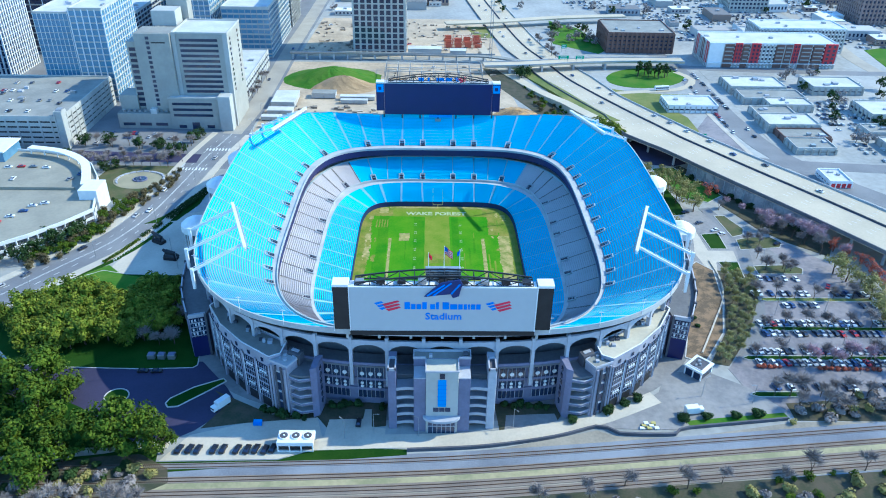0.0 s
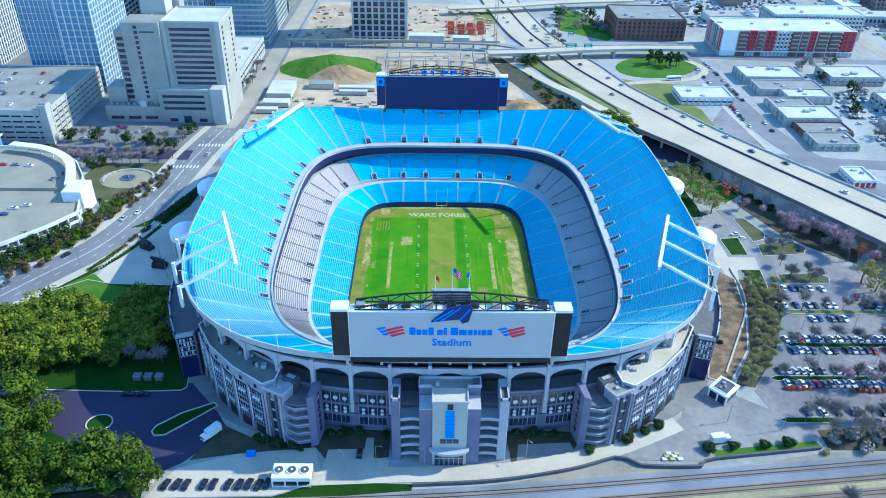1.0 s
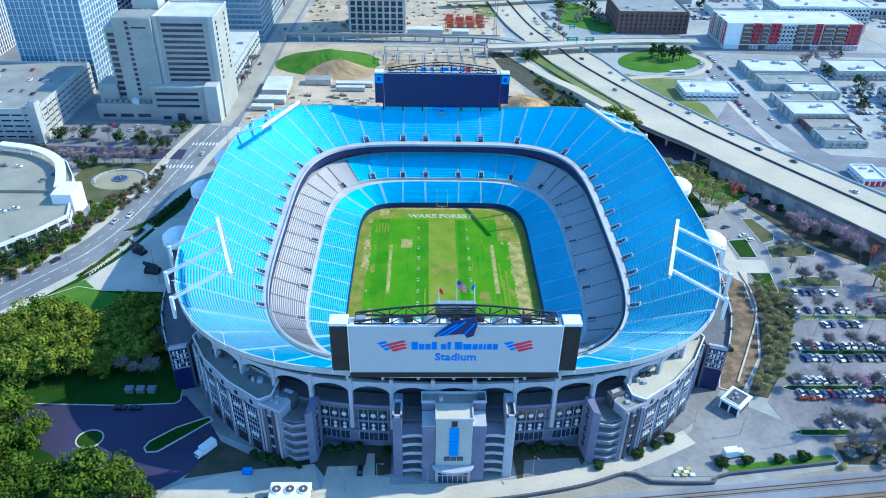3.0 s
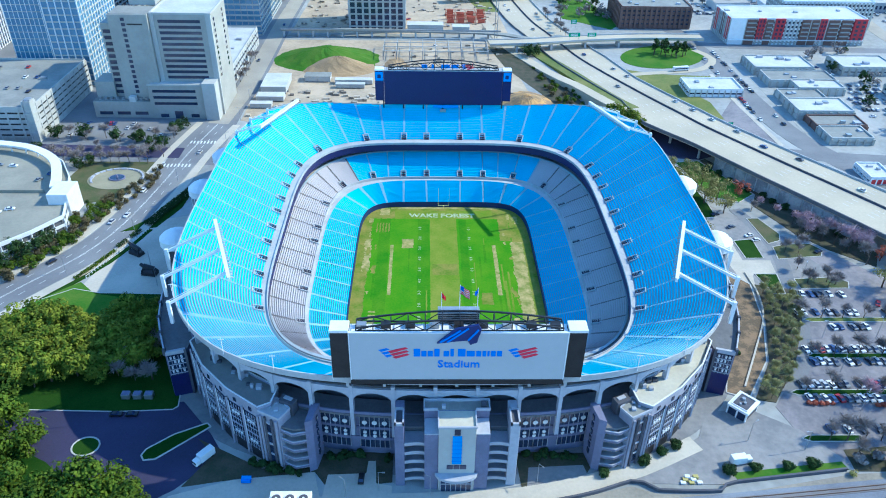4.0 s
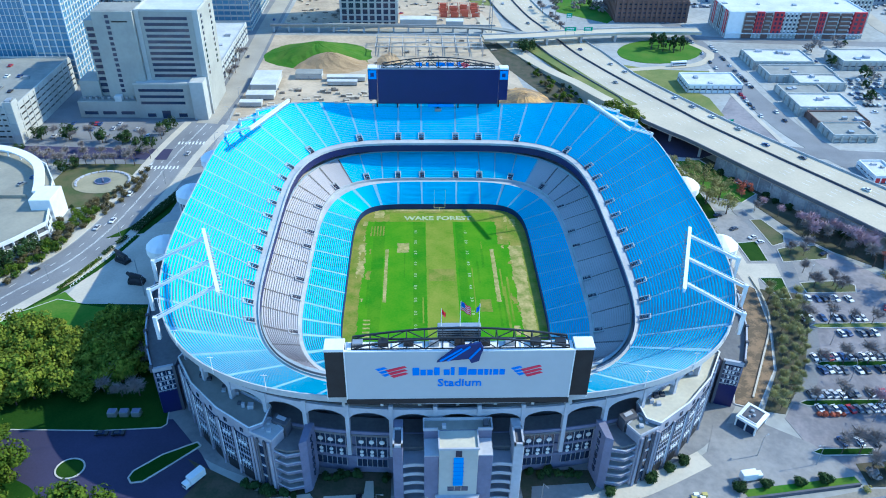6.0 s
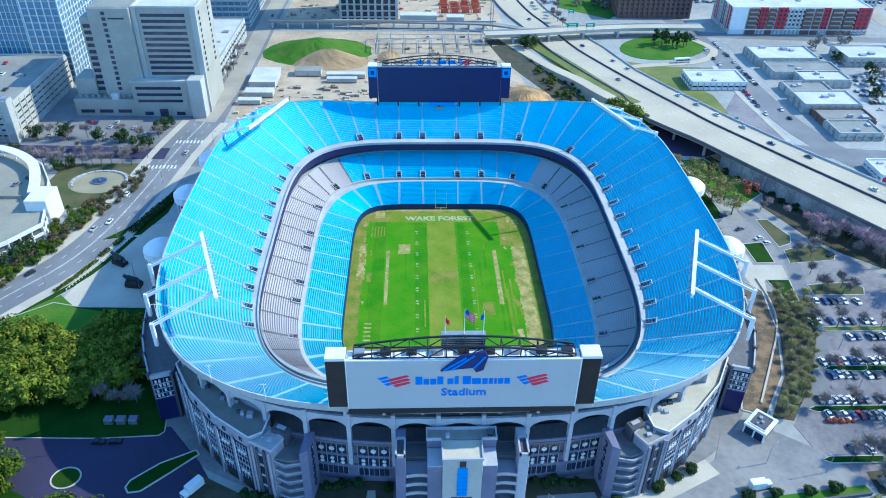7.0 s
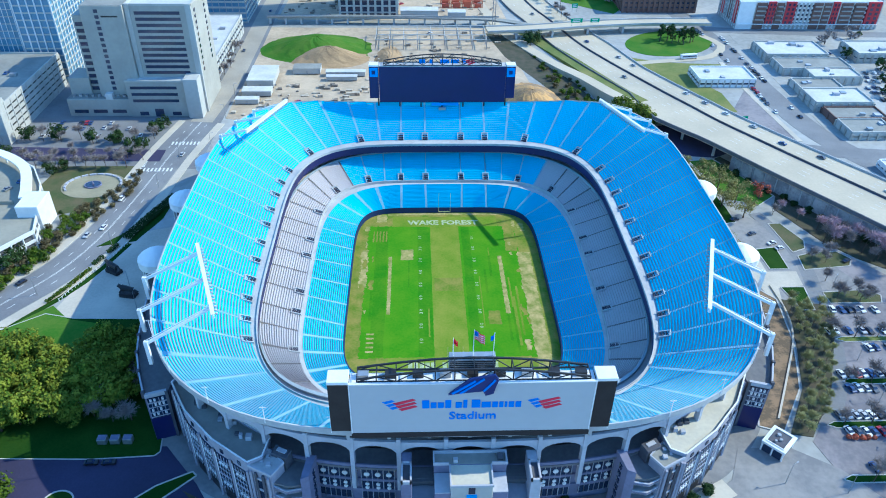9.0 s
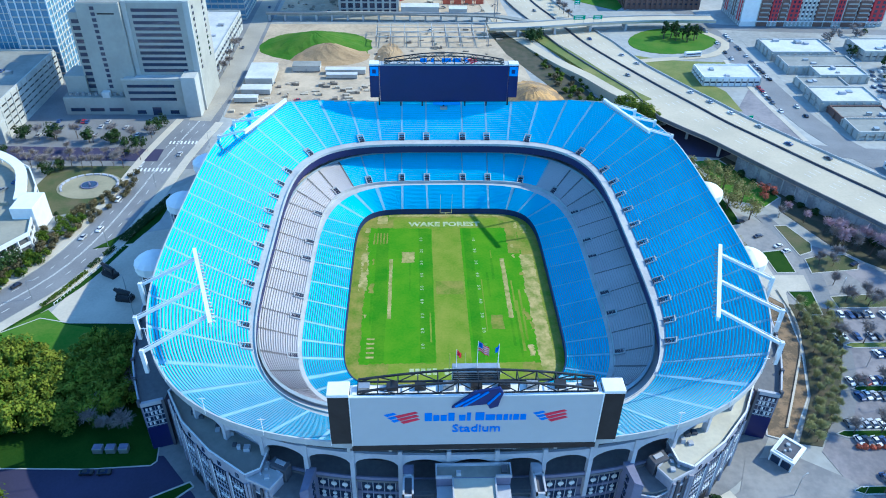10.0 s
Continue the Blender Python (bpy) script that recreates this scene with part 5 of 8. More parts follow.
cross = [(-128, 95), (-165, 96), (-203, 97), (-245, 111), (-300, 119), (-420, 128)]
part("road", ribbon(cross, 12.5, G + 0.11), M_ROAD, None, "grey side street", category="road", kind="structure")
for j, (cx, cy, horiz) in enumerate(((-158, 103, 0), (-141, 118, 1), (-150, 88, 1))):
    bm = bmesh.new()
    for k in range(9):
        if horiz:
            box(bm, cx - 8 + k * 2, cx - 7.1 + k * 2, cy - 1.8, cy + 1.8, G + 0.12, G + 0.15)
        else:
            box(bm, cx - 1.8, cx + 1.8, cy - 12 + k * 1.4, cy - 11.3 + k * 1.4, G + 0.12, G + 0.15)
    part("crossing", bm, M_LINE, None, "white striped pedestrian crossing", category="road marking", kind="structure")

slab("plaza", [(-158, -28), (-150, 8), (-138, 30), (-106, 40), (-104, -33), (-146, -33)], G + 0.16, M_WALK, "grey paved plaza beside the stadium", "plaza")
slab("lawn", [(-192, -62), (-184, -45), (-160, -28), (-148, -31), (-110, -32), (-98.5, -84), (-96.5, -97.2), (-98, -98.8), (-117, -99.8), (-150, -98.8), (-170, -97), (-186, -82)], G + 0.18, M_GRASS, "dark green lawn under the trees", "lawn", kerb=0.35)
# Sunlit corner, painted as a brighter patch over the shaded lawn.
slab("lawn", [(-177, -43), (-166, -30), (-159, -23), (-150, -31.5), (-138, -34), (-136, -48), (-150, -54), (-170, -58)], G + 0.25, M_GRASS_BRIGHT, "corner of the lawn painted bright green for its sunlight", "lawn")
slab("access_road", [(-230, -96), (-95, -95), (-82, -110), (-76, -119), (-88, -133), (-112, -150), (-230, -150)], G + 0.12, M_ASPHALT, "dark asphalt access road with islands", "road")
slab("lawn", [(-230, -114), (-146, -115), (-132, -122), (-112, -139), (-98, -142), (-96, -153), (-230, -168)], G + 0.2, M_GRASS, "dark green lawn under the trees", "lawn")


def oval(cx, cy, rx, ry, turn=0.0, n=24):
    c, s = math.cos(radians(turn)), math.sin(radians(turn))
    return [(cx + rx * math.cos(2 * math.pi * k / n) * c - ry * math.sin(2 * math.pi * k / n) * s, cy + rx * math.cos(2 * math.pi * k / n) * s + ry * math.sin(2 * math.pi * k / n) * c) for k in range(n)]


slab("road_island", oval(-121.8, -115.5, 4.4, 4.0), G + 0.25, M_GRASS, "round grass island with a pale kerb", "island", kerb=0.5)
slab("road_island", [(-101, -121.4), (-102.4, -119.4), (-101.6, -116.8), (-94.3, -110.4), (-84.3, -105.3), (-82.8, -106.9), (-90, -114), (-97.5, -121)], G + 0.25, M_GRASS, "long pointed grass island with a pale kerb", "island", kerb=0.5)
slab("car_park", [(-96, -147.5), (-89, -135.5), (-71, -129.5), (-45, -126.5), (-41, -140.5), (-56, -146.5)], G + 0.2, M_WALK, "pale concrete car park beside the railway", "car park")
slab("lawn", [(-98, -148), (-56, -147), (-41, -141), (-12, -142), (-12, -144.5), (-98, -153)], G + 0.19, M_GRASS, "narrow green strip beside the railway", "lawn")
# Two lawns in the stadium's shade, which is put into their ground colour.
slab("lawn", [(-86, -112), (-62, -125), (-45, -124), (-43, -119), (-20, -118), (-20, -130.5), (-40, -133), (-45, -126.2), (-70, -129), (-86, -132), (-79, -119)], G + 0.17, M_BRUSH_SHADE_GROUND, "lawn at the foot of the stadium, darkened for its shade", "planting bed")
slab("lawn", [(20, -118), (43, -119), (45, -124), (40, -131), (21, -133)], G + 0.17, M_BRUSH_SHADE_GROUND, "lawn at the foot of the stadium, darkened for its shade", "planting bed")
slab("forecourt", [(-42, -140), (-40.6, -127.5), (-28.4, -127), (-28, -122), (-25.6, -122), (-25, -131), (-20, -132), (-20, -138)], G + 0.22, M_WALK, "pale paved forecourt", "pavement")
slab("forecourt", [(22, -137), (24, -125), (42, -124), (43.6, -132)], G + 0.22, M_PLAZA, "grey paved forecourt", "pavement")
part("pavement", ribbon([(-47, -139.5), (-20, -138.2), (0, -137.6), (20, -136.2), (40, -132), (60, -125.6), (82, -115)], 6.5, G + 0.26), M_WALK, None, "pale curving front pavement", category="pavement", kind="structure")
slab("plaza", [(90, -100), (107, -100), (120, -109), (131, -124), (86, -132), (58, -131.5), (54, -130), (66, -124), (84, -112)], G + 0.14, M_PLAZA, "broad grey concrete plaza", "plaza")
part("retaining_wall", sweep(bmesh.new(), smooth_line([(x, y, 0) for x, y in [(-12, -142.6), (15, -140.8), (40, -136.2), (56, -131), (60, -131.6), (64, -134.4), (84, -134.8), (86, -132.6), (90, -131.4), (128, -126.6)]], 4), [(-0.35, G - 0.5), (0.35, G - 0.5), (0.35, G + 1.3), (-0.35, G + 1.3)]), M_STONE_DARK, None, "low dark wall above the railway", category="wall", kind="structure")
slab("car_park", [(150, 24), (176, 10), (196, -18), (222, -62), (240, -122), (131, -124.5), (119, -111), (116, -98), (134, -76), (148, -48), (154, -30), (142, 8)], G + 0.1, M_LOT, "worn grey car park with planted islands", "car park")
slab("planting_bed", [(117, -27), (112, -55), (104.5, -80), (100.5, -91), (108, -94), (122, -74), (130, -50), (134, -24), (128, -16)], G + 0.22, M_MULCH, "brown mulched crescent bed", "planting bed", kerb=0.5)
part("bed_wall", ribbon([(135, -15), (134.6, -32), (130.6, -48), (121, -66), (108.5, -88)], 0.7, G + 0.7, step=4, thick=0.8), M_WALK, None, "low pale curving wall through the bed", category="wall", kind="structure")
slab("planting_bed", [(136, -24), (131, -50), (123, -74), (110, -94.5), (117, -96), (133, -75), (147, -48), (153, -28)], G + 0.2, M_BRUSH_SHADE_GROUND, "olive shrub bed beside the car park", "planting bed")
for pts, grass in (([(139, 11.7), (148.6, 13.2), (148, -3.3), (139.6, -3.4)], M_GRASS), ([(139, -16), (142, -31), (147, -31), (149, -16)], M_GRASS), ([(156, 6.3), (154.6, -4), (176, -1.5), (179, 4), (175, 9.5), (164, 9)], M_BED), ([(155.4, -19.7), (155.3, -27), (177, -26.7), (179, -22), (174.6, -18.2)], M_BED), ([(153, 32.7), (158.8, 32.8), (164, 18), (161.7, 12), (155, 9.1)], M_BED), ([(134, 95), (148, 97), (166, 58), (155, 49), (141, 55), (138, 74)], M_GRASS_BRIGHT), ([(118, 30), (138, 34), (138, 46), (134, 90), (118, 92)], M_GRASS)):
    slab("lawn", pts, G + 0.2, grass, "small green lawn with a pale kerb", "lawn", kerb=0.4)
# Dark slab laid where the motorway shades the ground; the shade is its colour.
slab("underpass_shade", [(136, 142), (122, 134), (134, 101), (150, 99), (170, 110), (164, 132), (150, 152)], G + 0.14, M_ASPHALT, "dark patch painted for the shade under the motorway", "road")
# Brush ground joined with a dark strip painted for the wall's shade.
slab("planting_bed", [(149, 97.4), (153, 100), (172, 66), (200, 24), (206, 4), (198, -10), (182, 4), (172, 18), (161, 46), (167, 58)], G + 0.17, M_BRUSH_SHADE_GROUND, "leaf litter bed with the motorway wall's shade put into its colour", "planting bed")
part("parking_aisle", ribbon([(150, 42), (154, 26), (156.5, 2), (152, -21), (150, -36), (139, -68), (124, -92)], 6.5, G + 0.13), M_ROAD, None, "grey drive along the car park", category="road", kind="structure")
slab("lawn", [(-156, 18), (-146, 30), (-132, 56), (-133, 41), (-140, 22)], G + 0.22, M_GRASS, "shaded green wedge beside the street", "lawn")
for y, x0, x1 in ((-48.6, 150, 200), (-71.0, 142, 208), (-91.0, 127, 214), (-113.0, 122, 140)):
    slab("planted_island", [(x0, y - 1.4), (x1, y - 1.4), (x1, y + 1.4), (x0, y + 1.4), (x0 - 3, y)], G + 0.2, M_GRASS if y < -60 else M_GRASS_DRY, "long grass island between the parking rows", "island", kerb=0.3)

part("pavement", ribbon([(-230, -152), (-180, -149), (-149, -147.4), (-136, -147), (-127, -144.2), (-116, -142.6), (-107, -140.2), (-95, -140)], 3.6, G + 0.28), M_WALK, None, "pale path between the trees and the brush", category="pavement", kind="structure")
slab("verge", [(-240, -156), (-180, -152), (-149, -150), (-136, -149.5), (-116, -145.5), (-103, -144.5), (-92, -151), (-90, -157), (-104, -166), (-142, -182), (-240, -205)], G + 0.24, M_BRUSH_SHADE_GROUND, "dark leaf litter under the brush", "verge")
slab("verge", [(20, -163), (75, -158), (150, -151.5), (250, -142), (250, -190), (20, -190)], G + 0.24, M_BRUSH_SHADE_GROUND, "brown leaf litter below the railway", "verge")
slab("lawn", [(90, -127.5), (128, -123), (129, -126.2), (91, -131)], G + 0.2, M_GRASS_BRIGHT, "green strip between the clipped bushes", "lawn")
slab("verge", [(131, -118), (240, -108), (250, -128), (131, -127)], G + 0.2, M_BRUSH_SHADE_GROUND, "brown leaf litter beside the car park", "verge")
slab("promenade", [(116, 34), (138, 46), (153, 31), (165, 8), (176, -18), (152, -21), (131, -26), (121, -10)], G + 0.12, M_PLAZA, "pale paved promenade beside the stadium", "pavement")

# railway in front of the stadium
def rail_y(x, k):
    """The tracks bend: steeper to the right, flatter to the left."""
    return (-147.4, -153.4, -159.2, -163.6)[k] + 0.066 * x + 0.036 * math.sqrt(x * x + 900)


def along_rails(y, width, z):
    xs = (-240, -160, -100, -60, -30, 0, 30, 60, 120, 180, 250)
    return ribbon([(x, y + rail_y(x, 0) - rail_y(0, 0)) for x in xs], width, z, step=12)


slab("railway_bed", [(-240, -172), (-100, -153.5), (-45, -147.5), (-10, -144.6), (20, -141.5), (56, -132.5), (64, -135.6), (86, -136), (130, -128), (260, -124), (260, -190), (-240, -260)], G + 0.05, M_RAILDIRT, "pale dirt strip of the railway", "railway")
part("ballast_band", along_rails(-147.6, 8.6, G + 0.12), M_BALLAST_GREY, None, "blue-grey ballast band above the main tracks", category="ballast", kind="structure")
part("dirt_strip", along_rails(-155.4, 3.4, G + 0.14), M_RAILSAND, None, "ochre strip of sand and dry grass between the tracks", category="verge", kind="structure")
part("dirt_strip", along_rails(-166.4, 2.6, G + 0.14), M_BALLAST_GREY, None, "grey gravel strip beside the tracks", category="verge", kind="structure")
for k in range(4):
    track = empty("railway_track", 0, rail_y(0, k), G, label="rusted railway track on grey ballast", category="railway", group="railway tracks")
    xs = (-240, -160, -100, -60, -30, 0, 30, 60, 120, 180, 250)
    pts = [(x, rail_y(x, k) - rail_y(0, k)) for x in xs]
    part("ballast", ribbon(pts, (2.6, 2.8, 3.8, 3.8)[k], 0.22, step=12), M_BALLAST if k else M_BALLAST_GREY, track)
    for off in (-0.72, 0.72):
        part("rail", ribbon(pts, 0.16, 0.46, step=12, thick=0.2, off=off), M_RAIL, track)
    bm = bmesh.new()
    for j in range(500):
        x = -150 + j * 0.65
        y = rail_y(x, k) - rail_y(0, k)
        box(bm, x - 0.13, x + 0.13, y - 1.3, y + 1.3, 0.2, 0.28)
    tagged(part("sleeper_bed", bm, M_BALLAST, track), kind="stuff")


# ---- highway on the far right ----
HW = [(257.5, -39.5, 18.5), (224, 17.6, 18.5), (203.4, 51, 18.5), (188.6, 74.6, 18.5), (171, 104, 18.5), (159, 124.4, 18.5), (149.3, 146.5, 18.0), (140.8, 170, 16.4), (130.5, 203, 13.8), (118.9, 239, 11.5), (107.3, 277, 9.8), (95, 328, 9.3), (80, 390, 9.3), (58, 560, 9.3), (36, 760, 9.3)]
hw_line = smooth_line(HW, 6)  # along the median barrier


def hw_edge(y, far):
    """Offset of the two edges of the carriageways from the median; the left one swells where the slip road joins."""
    if far:
        return np.interp(y, (40, 100, 215, 268, 330), (16.5, 14.8, 14.8, 21.0, 17.0))
    return np.interp(y, (116, 142, 176, 260), (-24.8, -30.5, -20.8, -20.8))


def edge_bar(dist, h0, h1, w):
    """A bar that follows one edge of the carriageways."""
    cols = []
    for p, q in zip(hw_line, sides(hw_line)):
        c = p + q * float(dist(p.y))
        cols.append([c + q * o + Vector((0, 0, h)) for o, h in ((-w, h0), (w, h0), (w * 0.8, h1), (-w * 0.8, h1))])
    return quad_strip(bmesh.new(), cols)


cols = []
for p, q in zip(hw_line, sides(hw_line)):
    a, b = p + q * float(hw_edge(p.y, False)), p + q * float(hw_edge(p.y, True))
    cols.append((a + Vector((0, 0, -1.6)), b + Vector((0, 0, -1.6)), b, a))
hw = part("highway", quad_strip(bmesh.new(), cols), M_HWY, None, "pale concrete elevated motorway", category="motorway", kind="structure")
# Its dark colour holds the shade below the overhanging deck edge.
part("parapet", edge_bar(lambda y: hw_edge(y, False) - 0.2, -0.9, 1.0, 0.35), M_CONC_DARK, hw, "parapet painted dark for the shade at the deck edge")
part("parapet", edge_bar(lambda y: hw_edge(y, True) + 0.2, -0.4, 1.0, 0.3), M_CONC, hw)
part("median_barrier", edge_bar(lambda y: 0.0, -0.2, 0.9, 0.3), M_STONE_DARK, hw)
part("median_strip", edge_bar(lambda y: 0.0, -0.2, 0.03, 1.0), M_ASPHALT, hw)
for off in (-13.4, -9.6, -5.6, 5.2, 9.0, 12.8):
    bm = bmesh.new()
    ss = sides(hw_line)
    for i in range(0, len(hw_line) - 1, 2):
        a, b = hw_line[i] + ss[i] * off, hw_line[i].lerp(hw_line[i + 1], 0.6) + ss[i] * off
        beam(bm, a + Vector((0, 0, 0.02)), b + Vector((0, 0, 0.02)), 0.2, 0.03)
    part("lane_dashes", bm, M_LINE, hw)
bank_line = [p for p in hw_line if p.y > 150]
part("embankment", sweep(bmesh.new(), bank_line, [(-34, -10.0), (26, -10.0), (14, -1.0), (-20, -1.0)]), M_GRASS_DRY, None, "dry grass bank under the motorway", category="bank", kind="structure")
wall_line = [p for p in hw_line if 20 < p.y < 104]
wall = part("retaining_wall", sweep(bmesh.new(), wall_line, [(-24.6, -10.0), (-23.6, -10.0), (-23.6, -1.6), (-24.6, -1.6)]), M_WALLSTAIN, None, "tall stained concrete wall under the motorway", category="wall", kind="structure")
ss = sides(wall_line)
rnd = random.Random(77)
for i, (p, q) in enumerate(zip(wall_line, wall_line[1:])):
    c, d = p - ss[i] * 24.7, (q - p)
    part("wall_rib", beam(bmesh.new(), up(c, G), up(c, 16.9), 0.45), M_CONC, wall)
    part("wall_panel", beam(bmesh.new(), up(c + d * 0.08, 13.0 + rnd.uniform(-0.2, 0.2)), up(c + d * 0.92, 13.0), 0.35, 7.4), M_WALLSTAIN, wall)
for i, p in enumerate(hw_line):
    if (106 < p.y < 150 or p.y < 18) and i % 3 == 0:
        s = sides(hw_line)[i]
        for off in (-20, -7, 9):
            q = p + s * off
            part("bridge_pier", tube(bmesh.new(), up(q, G), up(q, p.z - 1.5), 0.8, n=10), M_CONC, hw)
slip = [(40, 380, 9.4), (52, 310, 9.4), (68, 268, 9.6), (84, 229, 11.6), (96.8, 201.5, 13.8), (108.8, 168.5, 16.4), (124, 140, 18.3)]
part("slip_road", sweep(bmesh.new(), smooth_line(slip, 6), [(-4.5, -9), (4.5, -9), (4.0, 0), (-4.0, 0)]), M_HWY, None, "pale slip road rising to the motorway", category="road", kind="structure")
part("verge", sweep(bmesh.new(), smooth_line([(62, 322, 9.2), (78, 283, 9.6), (93.5, 243, 11.3), (104.5, 207, 13.5), (114.5, 173, 16.1), (122, 155, 17.4)], 6), [(-5.5, -8.0), (5.5, -8.0), (5.5, -0.25), (-5.5, -0.25)]), M_GRASS_DRY, None, "yellow-green verge between the slip road and the motorway", category="grass", kind="structure")
slab("verge", [(40, 300), (52, 296), (66, 262), (88, 224), (94, 192), (104, 160), (98, 140), (84, 150), (70, 200), (50, 250)], G + 0.12, M_BRUSH_SHADE_GROUND, "dark scrub slope below the slip road", "grass")

bridge = part("road_bridge", ribbon([(40, 288), (75, 292), (118, 301), (165, 307), (215, 308)], 12, 16.0, thick=1.4), M_HWY, None, "flat road bridge over the motorway", category="bridge", kind="structure")
for off in (-6, 6):
    part("bridge_parapet", ribbon([(40, 288), (75, 292), (118, 301), (165, 307), (215, 308)], 0.4, 17.0, thick=1.1, off=off), M_CONC, bridge)
for x, y in ((62, 290), (90, 295), (118, 301), (146, 305)):
    part("bridge_pier", boxes((x - 0.8, x + 0.8, y - 5, y + 5, G, 14.7)), M_CONC, bridge)
part("road_bridge", ribbon([(10, 428), (60, 438), (130, 458), (200, 470)], 11, 16.0, thick=1.4), M_HWY, None, "flat road bridge over the motorway", category="bridge", kind="structure")
viaduct = part("viaduct", ribbon([(-128, 322), (-60, 322), (0, 320), (46, 316), (80, 300)], 6, 15.0, thick=1.2), M_ROOF, None, "grey elevated rail viaduct", category="viaduct", kind="structure")
for k in range(15):
    part("viaduct_pier", boxes((-126 + k * 12 - 0.7, -126 + k * 12 + 0.7, 319.5, 323.5, G, 14)), M_CONC, viaduct)
    part("viaduct_rail", beam(bmesh.new(), (-128 + k * 12, 318.8, 15.6), (-116 + k * 12, 318.8, 15.6), 0.25, 1.2), M_STEEL, viaduct)

# roads right of the motorway
part("road", ribbon([(300, -30), (268, 40), (238, 86), (220, 130), (214, 190), (213, 260), (206, 330), (196, 400), (186, 520)], 17, G + 0.1), M_ROAD, None, "grey city street with parked cars", category="road", kind="structure")
part("road", ribbon([(180, 138), (200, 112), (226, 104), (300, 96), (420, 84)], 13, G + 0.12), M_ROAD, None, "grey side street", category="road", kind="structure")
part("pavement", ribbon([(206, 118), (204, 150), (202, 190), (202, 240)], 3.2, G + 0.25), M_WALK, None, "pale pavement strip", category="pavement", kind="structure")
part("road", ribbon([(200, 312), (260, 305), (360, 298), (470, 300)], 12, G + 0.13), M_ROAD, None, "grey side street", category="road", kind="structure")
part("road", ribbon([(392, 240), (384, 330), (392, 420), (400, 600)], 14, G + 0.11), M_ROAD_PALE, None, "pale street beside the apartment block", category="road", kind="structure")
slab("lawn", oval(176, 279, 36, 25, 25), G + 0.2, M_GRASS_BRIGHT, "round green lawn inside a loop road", "lawn")
part("loop_road", ribbon([(118, 232), (150, 240), (196, 250), (214, 274), (206, 296)], 6, G + 0.24), M_HWY, None, "pale loop road round the green", category="road", kind="structure")
slab("verge", [(140, 249), (160, 240), (178, 238), (205, 236), (172, 222), (173, 211), (184, 186), (184, 157), (171, 158), (152, 205), (138, 235)], G + 0.16, M_GRASS_DRY, "yellow-green verge beside the motorway", "grass")
slab("lawn", [(112, 380), (150, 348), (160, 362), (146, 440), (120, 470)], G + 0.16, M_GRASS_BRIGHT, "green slope beside the motorway", "grass")
slab("lawn", [(399, 298), (409, 372), (480, 398), (500, 300)], G + 0.2, M_GRASS_BRIGHT, "bright green sports lawn", "lawn")
slab("lawn", [(40, 400), (62, 396), (56, 440), (30, 440)], G + 0.16, M_GRASS_DRY, "dry green verge", "grass")
slab("car_park", [(206, 110), (200, 190), (176, 150), (190, 128)], G + 0.14, M_LOT, "grey car park beside the motorway", "car park")
slab("car_park", [(228, 110), (228, 300), (380, 296), (376, 106)], G + 0.07, M_CITY, "worn grey yard among low buildings", "car park")
slab("pavement", [(130, -7.5), (135.5, 14.5), (137.5, 14.5), (137.5, -5), (150.5, -5), (149.2, -14.9), (138, -16.5), (135, -29), (132, -29)], G + 0.15, M_WALK, "pale concrete walk between the lawns", "pavement")
slab("road", [(-340, 101), (-150, 97), (-150, 110), (-232, 114), (-340, 116)], G + 0.19, M_ASPHALT, "dark asphalt street between the garages", "road")
slab("car_park", [(-150, 104), (-150, 148), (-230, 148), (-230, 118), (-200, 106)], G + 0.14, M_ROAD, "grey car park in front of the office block", "car park")


